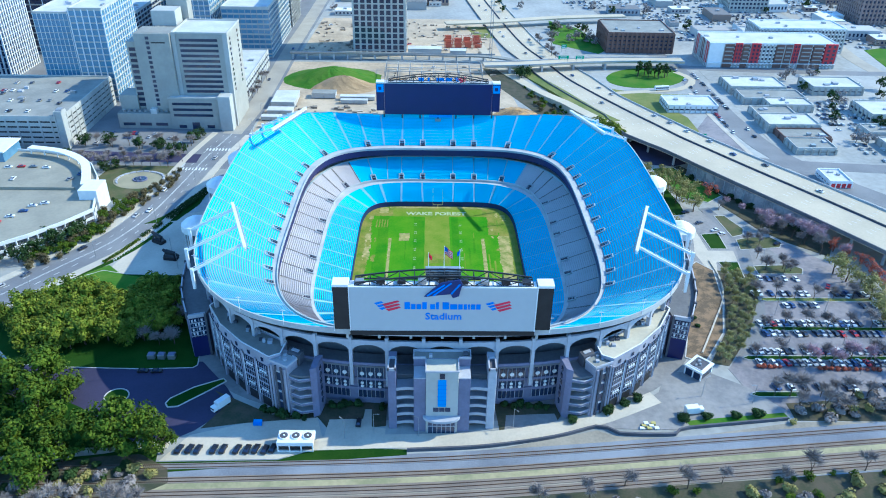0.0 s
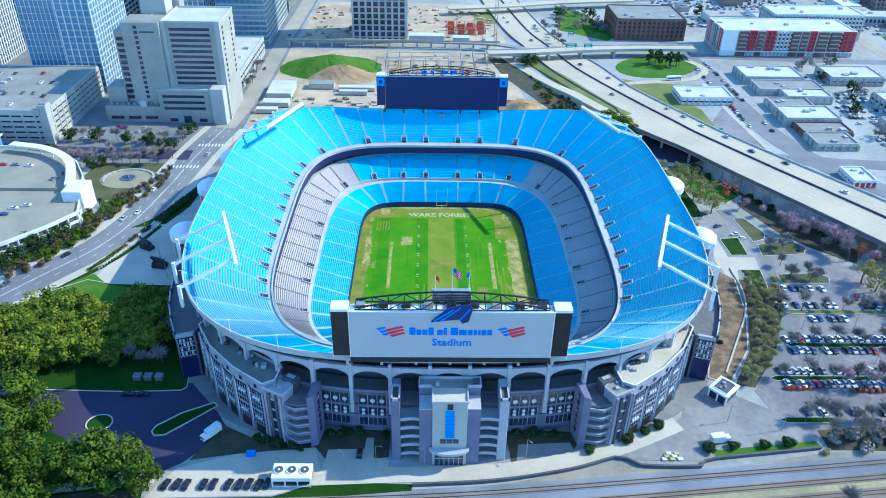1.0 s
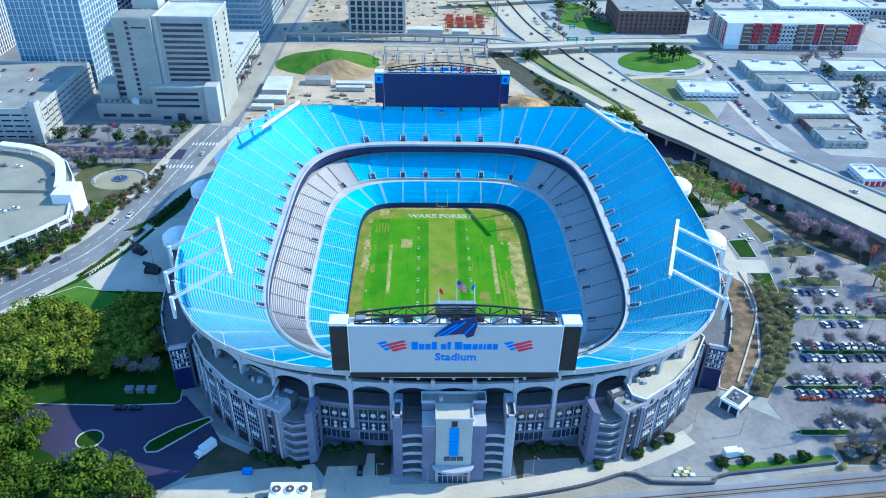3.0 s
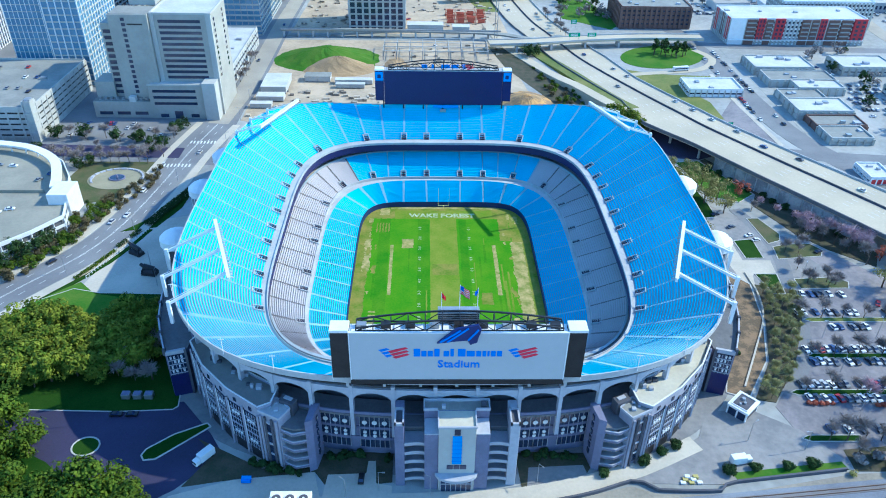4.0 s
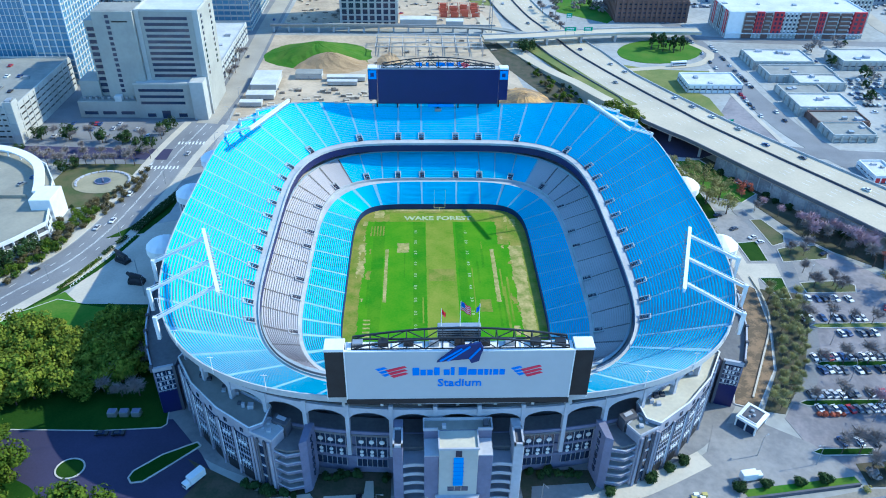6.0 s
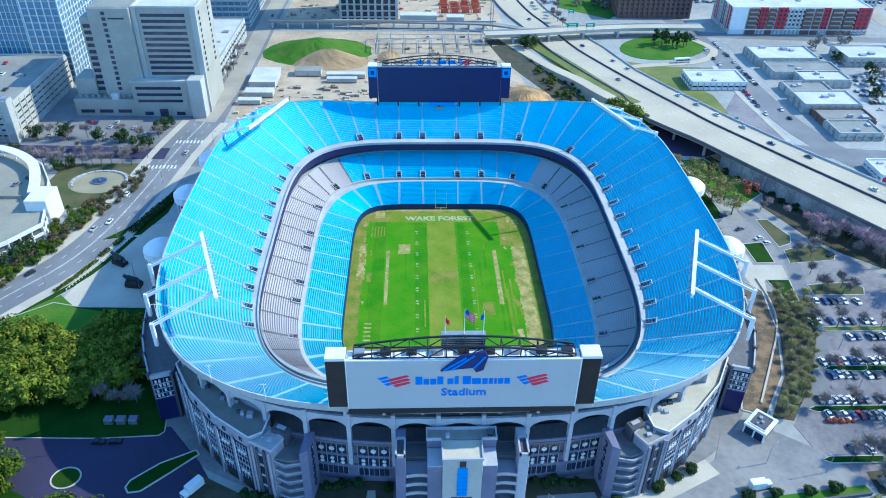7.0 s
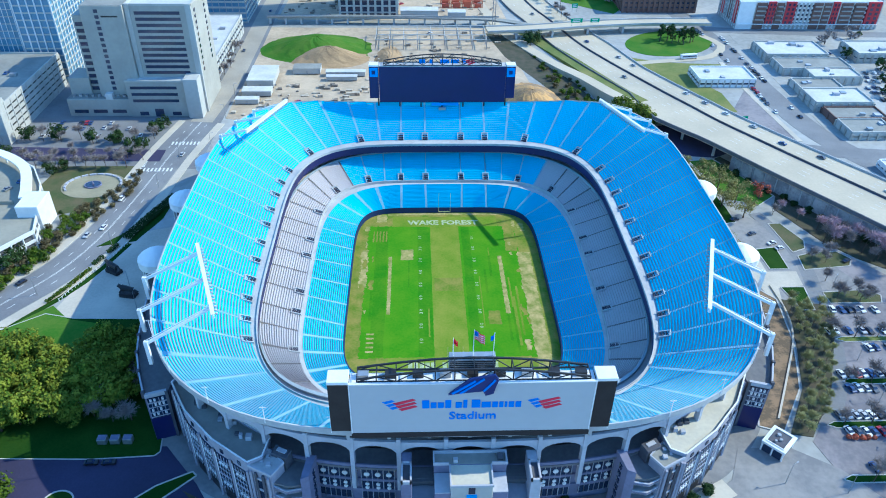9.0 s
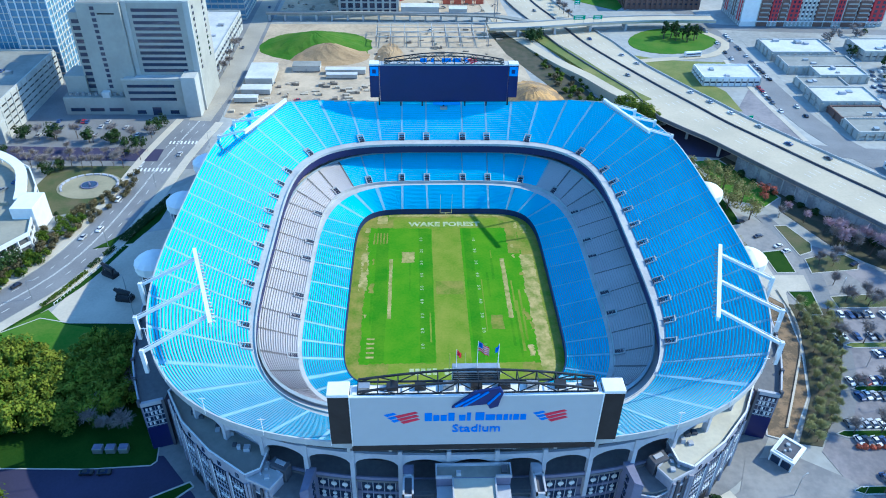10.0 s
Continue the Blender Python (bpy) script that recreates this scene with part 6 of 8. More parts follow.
# ---- buildings ----
def building(name, x0, x1, y0, y1, z1, floors, bx, by, core, band_mat, pier_mat, label, roof=None, base=G, band_h=1.3, pier_w=0.7, out=0.35, group="", category="building"):
    """A block with recessed glazing, one floor band a storey and piers between the windows."""
    cx, cy = (x0 + x1) / 2, (y0 + y1) / 2
    e = empty(name, cx, cy, base, label=label, category=category, group=group)
    hx, hy, h = (x1 - x0) / 2, (y1 - y0) / 2, z1 - base
    part("glazing", boxes((-hx, hx, -hy, hy, 0, h)), core, e)
    st = h / floors
    bm = boxes((-hx - out, hx + out, -hy - out, hy + out, 0, band_h))
    bm.normal_update()
    me = bpy.data.meshes.new("floor_band")
    bm.to_mesh(me), bm.free()
    me.materials.append(band_mat)
    for k in range(1, floors + 1):
        part("floor_band", me, None, e).location = (0, 0, k * st - band_h)
    part("floor_band", me, None, e)
    if pier_w:
        pm = bpy.data.meshes.new("pier")
        bm = boxes((-pier_w / 2, pier_w / 2, -pier_w / 2, pier_w / 2, 0, h))
        bm.to_mesh(pm), bm.free()
        pm.materials.append(pier_mat)
        for k in range(bx + 1):
            for sy in (-hy - out * 0.7, hy + out * 0.7):
                part("pier", pm, None, e).location = (-hx + 2 * hx * k / bx, sy, 0)
        for k in range(1, by):
            for sx in (-hx - out * 0.7, hx + out * 0.7):
                part("pier", pm, None, e).location = (sx, -hy + 2 * hy * k / by, 0)
    part("roof", boxes((-hx, hx, -hy, hy, h, h + 0.25)), roof or M_ROOF_WHITE, e)
    bm = bmesh.new()
    for a, b in (((-hx, -hy), (hx, -hy)), ((hx, -hy), (hx, hy)), ((hx, hy), (-hx, hy)), ((-hx, hy), (-hx, -hy))):
        beam(bm, (*a, h + 0.5), (*b, h + 0.5), 0.6, 1.2)
    part("parapet", bm, band_mat, e)
    rnd = random.Random(int(x0 * 3 + y0))
    for k in range(min(4, max(2, int(hx * hy / 90)))):
        w, d, q = rnd.uniform(0.8, 2.2), rnd.uniform(0.8, 2.2), rnd.uniform(0.8, 1.8)
        px, py = rnd.uniform(-hx + 3, hx - 3), rnd.uniform(-hy + 3, hy - 3)
        part("roof_unit", boxes((px - w, px + w, py - d, py + d, h + 0.25, h + 0.25 + q)), M_STEEL if k % 2 else M_CONC_LIGHT, e)
    return e


# grey office block with strip windows
office = empty("office_block", -165, 165, G, label="grey concrete office block with long dark strip windows", category="building")


def op(name, bm, material, label=""):
    ob = part(name, bm, material, office, label)
    ob.location = (165, -165, -G)
    return ob


op("main_slab", bevelled(boxes((-174, -138, 160, 196, G, 72.0)), 0.2), M_GREYCLAD)
op("main_roof", boxes((-173.4, -138.6, 160.6, 195.4, 72.0, 72.2)), M_ROOF_WHITE)
op("roof_parapet", boxes((-174.2, -137.8, 159.8, 160.6, 72.0, 73.2), (-174.2, -137.8, 195.4, 196.2, 72, 73.2), (-174.2, -173.4, 160.6, 195.4, 72, 73.2), (-138.6, -137.8, 160.6, 195.4, 72, 73.2)), M_PALE)
for k in range(11):
    op("strip_window", boxes((-169.5, -144.5, 159.85, 160.3, 32.6 + k * 3.45, 34.4 + k * 3.45)), M_GLASS)
    for y0 in (165, 186):
        op("side_window", boxes((-138.3, -137.85, y0, y0 + 2.6, 32.6 + k * 3.45, 34.4 + k * 3.45)), M_GLASS)
op("edge_pier", boxes((-174.3, -171.6, 159.4, 161, G, 73.0), (-141, -137.8, 159.4, 161, G, 73.0)), M_PALE)
op("stair_slab", bevelled(boxes((-198, -174.6, 157.4, 176, G, 72.6)), 0.2), M_GREYCLAD)
op("stair_roof", boxes((-197.5, -175, 158, 175.5, 72.6, 72.8)), M_ROOF)
for k in range(15):
    op("small_window", boxes((-190.4, -188.2, 157.25, 157.6, 24.0 + k * 3.2, 25.9 + k * 3.2)), M_GLASS)
op("name_bar", boxes((-187, -178, 157.2, 157.5, 66.4, 67.2)), M_BLACK, "dark sign bar")
op("rear_slab", boxes((-205, -198, 162, 190, G, 66)), M_GREYCLAD)
for k in range(11):
    op("rear_window", boxes((-204, -199, 161.8, 162.1, 22 + k * 3.8, 24.2 + k * 3.8)), M_GLASS)
op("plant_room", boxes((-192, -176, 180, 194, 72, 82)), M_PALE)
op("plant_tower", boxes((-186, -172, 196, 206, G, 86)), M_GREYCLAD)
op("podium", bevelled(boxes((-181, -147, 152.6, 160, G, 30.5)), 0.15), M_GREYCLAD)
op("podium_roof", boxes((-180.5, -147.5, 153, 160, 30.5, 30.7)), M_ROOF_WHITE)
op("podium_parapet", boxes((-181.2, -146.8, 152.4, 153.0, 30.5, 31.6), (-147.4, -146.8, 153, 160, 30.5, 31.6)), M_PALE)
for k in range(3):
    op("strip_window", boxes((-178.5, -152, 152.45, 152.8, 18.2 + k * 4.0, 19.9 + k * 4.0)), M_GLASS)
for x0, z0, z1 in ((-176, 10, 12.2), (-167, 9.2, 14), (-157, 10, 12.2)):
    op("podium_window", boxes((x0, x0 + 5, 152.4, 152.7, z0, z1)), M_GLASS)
op("podium_wing", boxes((-147, -139, 150, 172, G, 33.0)), M_PALE)
op("low_block", bevelled(boxes((-217, -181, 153.4, 176, G, 19.6)), 0.15), M_GREYCLAD)
op("low_roof", boxes((-216.5, -181.5, 154, 175.5, 19.6, 19.8)), M_ROOF)
op("low_block_top", boxes((-216, -204, 160, 176, 19.6, 30)), M_GREYCLAD)
op("low_hut", boxes((-194, -190, 153, 156.5, 19.6, 23)), M_ROOF_WHITE)
for k in range(3):
    op("low_window", boxes((-214 + k * 11, -206 + k * 11, 153.2, 153.6, 11.2, 13.2)), M_GLASS)
for k in range(9):
    op("roof_unit", boxes((-214 + k * 3.6, -212.4 + k * 3.6, 156, 158, 19.8, 21.2)), M_STEEL)

building("annex_building", -166, -143, 212, 300, 22, 3, 4, 14, M_GLASS, M_PALE, M_PALE, "long low pale building with arched openings beside the street", M_ROOF_WHITE, band_h=2.4)

# parking garage; its solid black core stands in for the shade inside open decks
building("parking_garage", -330, -237, 118, 200, 29.5, 6, 13, 12, M_BLACK, M_PALE, M_PALE, "white multi-storey parking garage with cars on its roof", M_ROOF, band_h=2.3, pier_w=0.9, category="garage")
building("garage_stair", -240.5, -236.0, 117, 123, 33, 4, 1, 1, M_PALE, M_PALE, M_PALE, "white stair block at the corner of the garage", category="building")
# glass towers behind it
building("glass_tower", -259, -236, 206, 264, 76, 15, 5, 13, M_GLASS_BLUE, M_PALE, M_WHITE, "blue glass tower with a white grid of piers and floors", band_h=0.9, pier_w=0.7, category="tower")
building("glass_tower", -287, -259.6, 211, 258, 72, 14, 9, 8, M_GLASS_BLUE, M_PALE, M_WHITE, "blue glass wing of the tower with a thin white grid", band_h=0.45, pier_w=0.35, category="tower")
building("glass_tower", -402, -338, 254, 300, 130, 26, 18, 13, M_GLASS, M_PALE, M_WHITE, "tall tower with close white vertical piers", band_h=0.7, pier_w=1.2, category="tower")
building("glass_building", -184, -144, 322, 420, 52, 10, 8, 18, M_GLASS_BLUE, M_PALE, M_STEEL, "pale blue glass office building beside the street", band_h=1.4, pier_w=0.4)
building("glass_building", -232, -196, 330, 380, 78, 16, 8, 9, M_GLASS_BLUE, M_PALE, M_WHITE, "blue glass office building with white floors", band_h=1.2, pier_w=0.5)
building("glass_building", -300, -262, 330, 400, 44, 9, 8, 9, M_GLASS, M_PALE, M_PALE, "dark office building with white floor bands", band_h=1.2, pier_w=0.5)
building("office_building", -186, -144, 430, 480, 52, 11, 8, 9, M_GLASS, M_GREYCLAD, M_GREYCLAD, "grey office building with small windows", band_h=1.6, pier_w=1.2)
building("office_building", -260, -200, 420, 470, 40, 8, 10, 9, M_GLASS, M_PALE, M_PALE, "pale office building with small windows", band_h=1.6, pier_w=1.2)
# tower under construction
building("unfinished_tower", -73, -28, 336, 380, 120, 22, 8, 8, M_GLASS, M_PALE, M_PALE, "unfinished concrete tower with glazing in its grid", band_h=1.2, pier_w=1.7, category="tower")

# apartment block with red bays
apt = building("apartment_block", 238, 350, 312, 350, 29.5, 6, 34, 10, M_GLASS, M_WHITE, M_PALE, "white apartment block with red and dark bays", M_ROOF_WHITE, band_h=1.5, pier_w=1.4)
for x0, x1 in ((-34, -28), (-20, -12), (17, 22.5), (45, 55.5)):
    part("red_bay", bevelled(boxes((x0, x1, -20.6, -19.0, 3.6, 21.5)), 0.1), M_REDCLAD, apt, "red clad bay")
    for j in range(5):
        for f in (0.18, 0.62):
            part("bay_window", boxes((x0 + (x1 - x0) * f, x0 + (x1 - x0) * (f + 0.22), -20.75, -20.5, 4.6 + j * 3.4, 6.6 + j * 3.4)), M_GLASS, apt)
for x0, x1 in ((-43, -35), (-27, -21.5), (2, 9), (10, 16), (24, 33), (34.5, 43.5)):
    part("dark_bay", boxes((x0, x1, -20.2, -19.0, 0, 20.5)), M_BRICK, apt, "dark brick bay")
    for j in range(5):
        part("balcony", boxes((x0 + 0.7, x1 - 0.7, -21.2, -20.2, 3.8 + j * 3.4, 4.7 + j * 3.4)), M_STEEL, apt)
for y0 in (-17, -5, 8):
    part("red_bay", boxes((-56.9, -56.0, y0, y0 + 6, 3.6, 21.0)), M_REDCLAD if y0 != -5 else M_BRICK, apt)
part("white_bay", boxes((-56.5, -44, -20.4, -19.0, 0, 21.6)), M_WHITE, apt)
part("canopy_line", boxes((-56, 56, -21.5, -19.2, 4.0, 4.5)), M_WHITE, apt)
building("apartment_block", 300, 380, 360, 392, 31, 6, 24, 9, M_GLASS, M_WHITE, M_PALE, "white rear wing of the apartment block", M_ROOF_WHITE, band_h=1.5, pier_w=1.4)
building("brick_building", 158, 218, 352, 400, 27, 5, 14, 11, M_GLASS, M_BRICK, M_BRICK, "brown brick building with a grey roof", M_ROOF, band_h=2.2, pier_w=1.9)
building("white_pavilion", 172, 209, 196, 218, 14.0, 1, 9, 5, M_GLASS, M_WHITE, M_PALE, "low white building with a flat white roof and dark windows", M_ROOF_WHITE, band_h=1.9, pier_w=0.8)
for x0, x1, y0, y1, z, roof in ((234, 278, 240, 266, 14.5, M_ROOF_WHITE), (236, 284, 216, 236, 13.5, M_ROOF), (250, 282, 200, 216, 14.0, M_ROOF_WHITE), (234, 262, 184, 200, 13, M_ROOF), (232, 268, 158, 180, 14.5, M_ROOF_WHITE), (236, 268, 140, 156, 12.5, M_BRICK), (236, 262, 120, 138, 13, M_ROOF), (300, 340, 240, 266, 15, M_ROOF_WHITE), (314, 352, 176, 206, 16, M_ROOF_WHITE), (300, 330, 120, 140, 13, M_ROOF_WHITE), (300, 318, 150, 166, 12.5, M_ROOF)):
    building("warehouse", x0, x1, y0, y1, z, 1, max(3, int((x1 - x0) / 5)), max(2, int((y1 - y0) / 6)), M_GLASS, M_PALE if roof != M_BRICK else M_BRICK, M_GREYCLAD if roof != M_BRICK else M_BRICK, "low flat-roofed commercial building", roof if roof != M_BRICK else M_ROOF, band_h=2.6, pier_w=1.5, group="low commercial buildings")
shop = building("shop", 235, 248, 70, 88, 12.6, 1, 4, 5, M_GLASS, M_WHITE, M_WHITE, "small white shop with a red front", M_ROOF_WHITE, band_h=1.4, pier_w=0.8)
part("red_front", boxes((-6.6, 6.6, -9.6, -9.3, 0.4, 3.0)), M_REDCLAD, shop, "red shop front")
kiosk = empty("kiosk", 102.7, -100.2, G, label="small gate kiosk with a dark roof and white border", category="kiosk")
kiosk.rotation_euler.z = radians(-47)
part("kiosk_wall", boxes((-3.4, 3.4, -4.2, 4.2, 0, 3.6)), M_GLASS, kiosk, "dark glazed walls")
for x in (-3.4, 0, 3.4):
    for y in (-4.2, 4.2):
        part("corner_post", boxes((x - 0.25, x + 0.25, y - 0.25, y + 0.25, 0, 3.6)), M_WHITE, kiosk)
part("kiosk_roof", bevelled(boxes((-3.9, 3.9, -4.7, 4.7, 3.6, 4.5)), 0.1), M_WHITE, kiosk, "white roof slab")
part("roof_field", boxes((-2.7, 2.7, -3.4, 3.4, 4.5, 4.56)), M_STONE_DARK, kiosk, "dark roof covering")
part("roof_kerb", boxes((-3.0, 3.0, -3.7, -3.4, 4.5, 4.8), (-3.0, 3.0, 3.4, 3.7, 4.5, 4.8), (-3.0, -2.7, -3.4, 3.4, 4.5, 4.8), (2.7, 3.0, -3.4, 3.4, 4.5, 4.8)), M_WHITE, kiosk)
for x, y, w in ((-0.8, 1.2, 0.8), (0.6, -0.4, 0.6), (-0.4, -2.0, 0.5)):
    part("roof_fan", tube(bmesh.new(), (x, y, 4.56), (x, y, 5.2), w, w * 0.8, 10), M_STEEL, kiosk)


# ---- plants ----
def leaf_cloud(bm, rnd, centre, radius, count, size, flat=0.75):
    """Many small leaf blades spread through one lobe of a crown."""
    for _ in range(count):
        d = Vector((rnd.gauss(0, 1), rnd.gauss(0, 1), rnd.gauss(0, 1))).normalized() * radius * rnd.uniform(0.55, 1.05)
        p = Vector(centre) + Vector((d.x, d.y, d.z * flat))
        n = (d.normalized() + Vector((rnd.uniform(-0.7, 0.7), rnd.uniform(-0.7, 0.7), rnd.uniform(-0.2, 0.9)))).normalized()
        a = n.orthogonal().normalized()
        a.rotate(Matrix.Rotation(rnd.uniform(0, 6.28), 3, n))
        b = n.cross(a)
        s = size * rnd.uniform(0.6, 1.3)
        bm.faces.new([bm.verts.new(p + a * s * i + b * s * 0.7 * j + n * s * 0.15 * (i * j)) for i, j in ((-1, -0.6), (0.2, -1), (1, 0.5), (-0.3, 1))])


def limbs(bm, rnd, base, height, spread, r, levels, trunk=0.34, n=5):
    """A trunk that forks into tapering limbs; returns the tips."""
    tips = []

    def grow(p, d, length, rad, level):
        q = p + d * length
        tube(bm, p, q, rad, rad * 0.62, n if level > 1 else 3, caps=False)
        if level == 0:
            tips.append(q)
            return
        for _ in range(rnd.choice((2, 3, 3)) if level > 1 else 3):
            nd = (d + Vector((rnd.uniform(-1, 1), rnd.uniform(-1, 1), rnd.uniform(-0.15, 0.55))) * spread).normalized()
            grow(q, nd, length * rnd.uniform(0.55, 0.8), rad * 0.6, level - 1)
    grow(Vector(base), Vector((rnd.uniform(-0.08, 0.08), rnd.uniform(-0.08, 0.08), 1)).normalized(), height * trunk, r, levels)
    return tips


def leafy_tree(seed, x, y, height, width, leaf, label, lobes=16, blades=60, size=0.5, group="", name="tree"):
    rnd = random.Random(seed)
    t = empty(name, x, y, G, label=label, category="tree", group=group)
    bm = bmesh.new()
    tips = limbs(bm, rnd, (0, 0, 0), height, 0.7, 0.035 * height, 2)
    part("trunk", bm, M_BARK, t)
    bm = bmesh.new()
    for k in range(lobes):
        a, f = rnd.uniform(0, 6.283), rnd.random() ** 0.6
        h = rnd.uniform(0.32, 0.93)
        reach = width / 2 * f * math.sqrt(max(0.1, 1 - ((h - 0.55) / 0.5) ** 2))
        leaf_cloud(bm, rnd, (reach * math.cos(a), reach * math.sin(a), height * h), width * rnd.uniform(0.15, 0.27), blades, size)
    part("crown", bm, leaf, t)
    return t


def bare_tree(seed, x, y, height, twig, label, group=""):
    rnd = random.Random(seed)
    t = empty("bare_tree", x, y, G, label=label, category="tree", group=group)
    bm = bmesh.new()
    tips = limbs(bm, rnd, (0, 0, 0), height, 0.85, 0.02 * height, 3, 0.26)
    part("trunk", bm, M_BARK, t)
    bm = bmesh.new()
    for p in tips:
        for _ in range(26):
            q = p + Vector((rnd.uniform(-1, 1), rnd.uniform(-1, 1), rnd.uniform(-0.4, 1))) * height * 0.19
            tube(bm, p, q, 0.05, 0.03, 3, caps=False)
    part("branch_spray", bm, twig, t)
    return t


def shrub(seed, x, y, r, leaf, label, group="", name="shrub", lobes=7, blades=45):
    rnd = random.Random(seed)
    t = empty(name, x, y, G, label=label, category="shrub", group=group)
    bm = bmesh.new()
    for _ in range(5):
        tube(bm, (0, 0, 0), (rnd.uniform(-0.4, 0.4) * r, rnd.uniform(-0.4, 0.4) * r, r * 0.9), 0.08, 0.03, 4, caps=False)
    part("stem", bm, M_BARK, t)
    bm = bmesh.new()
    for k in range(lobes):
        leaf_cloud(bm, rnd, (rnd.uniform(-0.45, 0.45) * r, rnd.uniform(-0.45, 0.45) * r, r * rnd.uniform(0.45, 0.95)), r * 0.55, blades, 0.3)
    part("foliage", bm, leaf, t)
    return t


def scatter(protos, spots, rnd, lo=0.8, hi=1.2):
    for i, (x, y) in enumerate(spots):
        p = protos[rnd.randrange(len(protos))]
        p.scale = (1, 1, 1)
        o = copy_thing(p, pose(x, y, G, 0, 0, rnd.uniform(0, 360)))
        s = rnd.uniform(lo, hi)
        o.scale = (s, s, s * rnd.uniform(0.9, 1.1))


def inside(pt, poly):
    c = False
    for i in range(len(poly)):
        (x0, y0), (x1, y1) = poly[i - 1], poly[i]
        if (y0 > pt[1]) != (y1 > pt[1]) and pt[0] < (x1 - x0) * (pt[1] - y0) / (y1 - y0) + x0:
            c = not c
    return c


def spots_in(poly, gap, rnd, tries=4000, most=400):
    xs, ys = [p[0] for p in poly], [p[1] for p in poly]
    got = []
    for _ in range(tries):
        p = (rnd.uniform(min(xs), max(xs)), rnd.uniform(min(ys), max(ys)))
        if inside(p, poly) and all(math.dist(p, q) > gap for q in got):
            got.append(p)
            if len(got) >= most:
                break
    return got


rnd = random.Random(11)
grove = [leafy_tree(20 + k, x, y, h, w, M_LEAF, "broad light-green tree in the grove beside the stadium", 20, 75, 0.5, "grove trees") for k, (x, y, h, w) in enumerate(((-170, -64, 11, 10), (-150, -56, 10, 9), (-135, -62, 12, 10), (-160, -80, 11, 11)))]
scatter(grove, spots_in([(-188, -68), (-180, -63), (-168, -59), (-158, -53.5), (-148, -52), (-138, -52.5), (-130, -48.5), (-119, -50), (-114, -62), (-118, -80), (-140, -86), (-166, -90), (-180, -78)], 5.6, rnd), rnd, 0.8, 1.15)
scatter(grove, [(-126, -58), (-119, -60), (-124, -66), (-117, -69), (-125, -75), (-119, -78), (-131, -82), (-114, -75)], random.Random(31), 0.85, 1.1)
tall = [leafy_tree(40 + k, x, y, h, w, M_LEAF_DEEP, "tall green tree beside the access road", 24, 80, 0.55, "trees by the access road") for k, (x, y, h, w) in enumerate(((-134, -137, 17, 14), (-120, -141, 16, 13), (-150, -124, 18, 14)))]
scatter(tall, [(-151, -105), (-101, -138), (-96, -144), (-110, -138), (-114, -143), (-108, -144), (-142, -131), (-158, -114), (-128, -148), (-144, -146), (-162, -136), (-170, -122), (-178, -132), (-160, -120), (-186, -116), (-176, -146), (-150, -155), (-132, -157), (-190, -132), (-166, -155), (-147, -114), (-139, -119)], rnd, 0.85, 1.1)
dark = [leafy_tree(60 + k, x, y, h, w, M_LEAF_DARK, "dark evergreen tree with a dense crown", 12, 60, 0.45, "dark evergreens") for k, (x, y, h, w) in enumerate(((-186, 8, 8, 9), (-196, -2, 8, 9)))]
scatter(dark, [(-212, -26), (-203, -21), (-197, -14), (-190, -5), (-186, 2), (-196, 88), (-202, 84), (-178, 118), (-160, 128), (-158, 136), (-192, 118), (-212, 122), (-180, 116), (-166, 108), (-162, 112), (-232, 104), (-228, 122), (70, 277), (74, 279), (71, 273), (95, 128), (101, 124), (106, 121), (99, 133), (92, 135), (110, 118)], rnd, 0.75, 1.15)
pines = [leafy_tree(70 + k, x, y, h, w, M_LEAF_DARK, "slim dark pine on the round green", 14, 45, 0.4, "pines on the round green") for k, (x, y, h, w) in enumerate(((176, 284, 13, 5), (184, 281, 12, 5)))]
scatter(pines, [(172, 288), (180, 288), (188, 284), (170, 282), (178, 278), (192, 279), (186, 276), (195, 282), (182, 292)], rnd, 0.85, 1.1)
hedge = [bare_tree(80 + k, x, y, 6.5, M_TWIG_OLIVE, "small tree with fine olive buds in the bed", "olive budding trees") for k, (x, y) in enumerate(((136, -40), (130, -60)))]
scatter(hedge, spots_in([(137, -27), (133, -50), (125, -74), (112, -94), (118, -95), (132, -76), (146, -50), (151, -30)], 3.3, rnd, most=75), rnd, 0.8, 1.2)
low = [shrub(90 + k, x, y, 1.2, M_LEAF_DARK, "low dark green shrub beside the street", "low shrubs", "low_shrub") for k, (x, y) in enumerate(((-182, 46), (-174, 50)))]
scatter(low, [(112, -40 - 6 * k) for k in range(6)], rnd, 0.8, 1.3)
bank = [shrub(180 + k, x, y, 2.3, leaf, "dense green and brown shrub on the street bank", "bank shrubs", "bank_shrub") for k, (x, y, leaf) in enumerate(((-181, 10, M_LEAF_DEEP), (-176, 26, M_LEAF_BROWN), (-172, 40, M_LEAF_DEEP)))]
scatter(bank, spots_in([(-202, -19), (-188, 2), (-179, 18), (-182, 32), (-174, 44), (-166, 40), (-173, 12), (-184, -16), (-194, -28)], 3.4, rnd, most=44), rnd, 1.0, 1.5)
scatter(bank[1:2], spots_in([(-176, 46), (-170, 56), (-160, 68), (-159, 86), (-155, 86), (-155, 64), (-163, 38), (-168, 40)], 3.2, rnd, most=28), rnd, 0.8, 1.2)
topiary = [shrub(100, 89, -127.5, 2.4, M_LEAF_DARK, "round clipped dark bush on the plaza edge", "clipped bushes", "bush", 10, 130)]
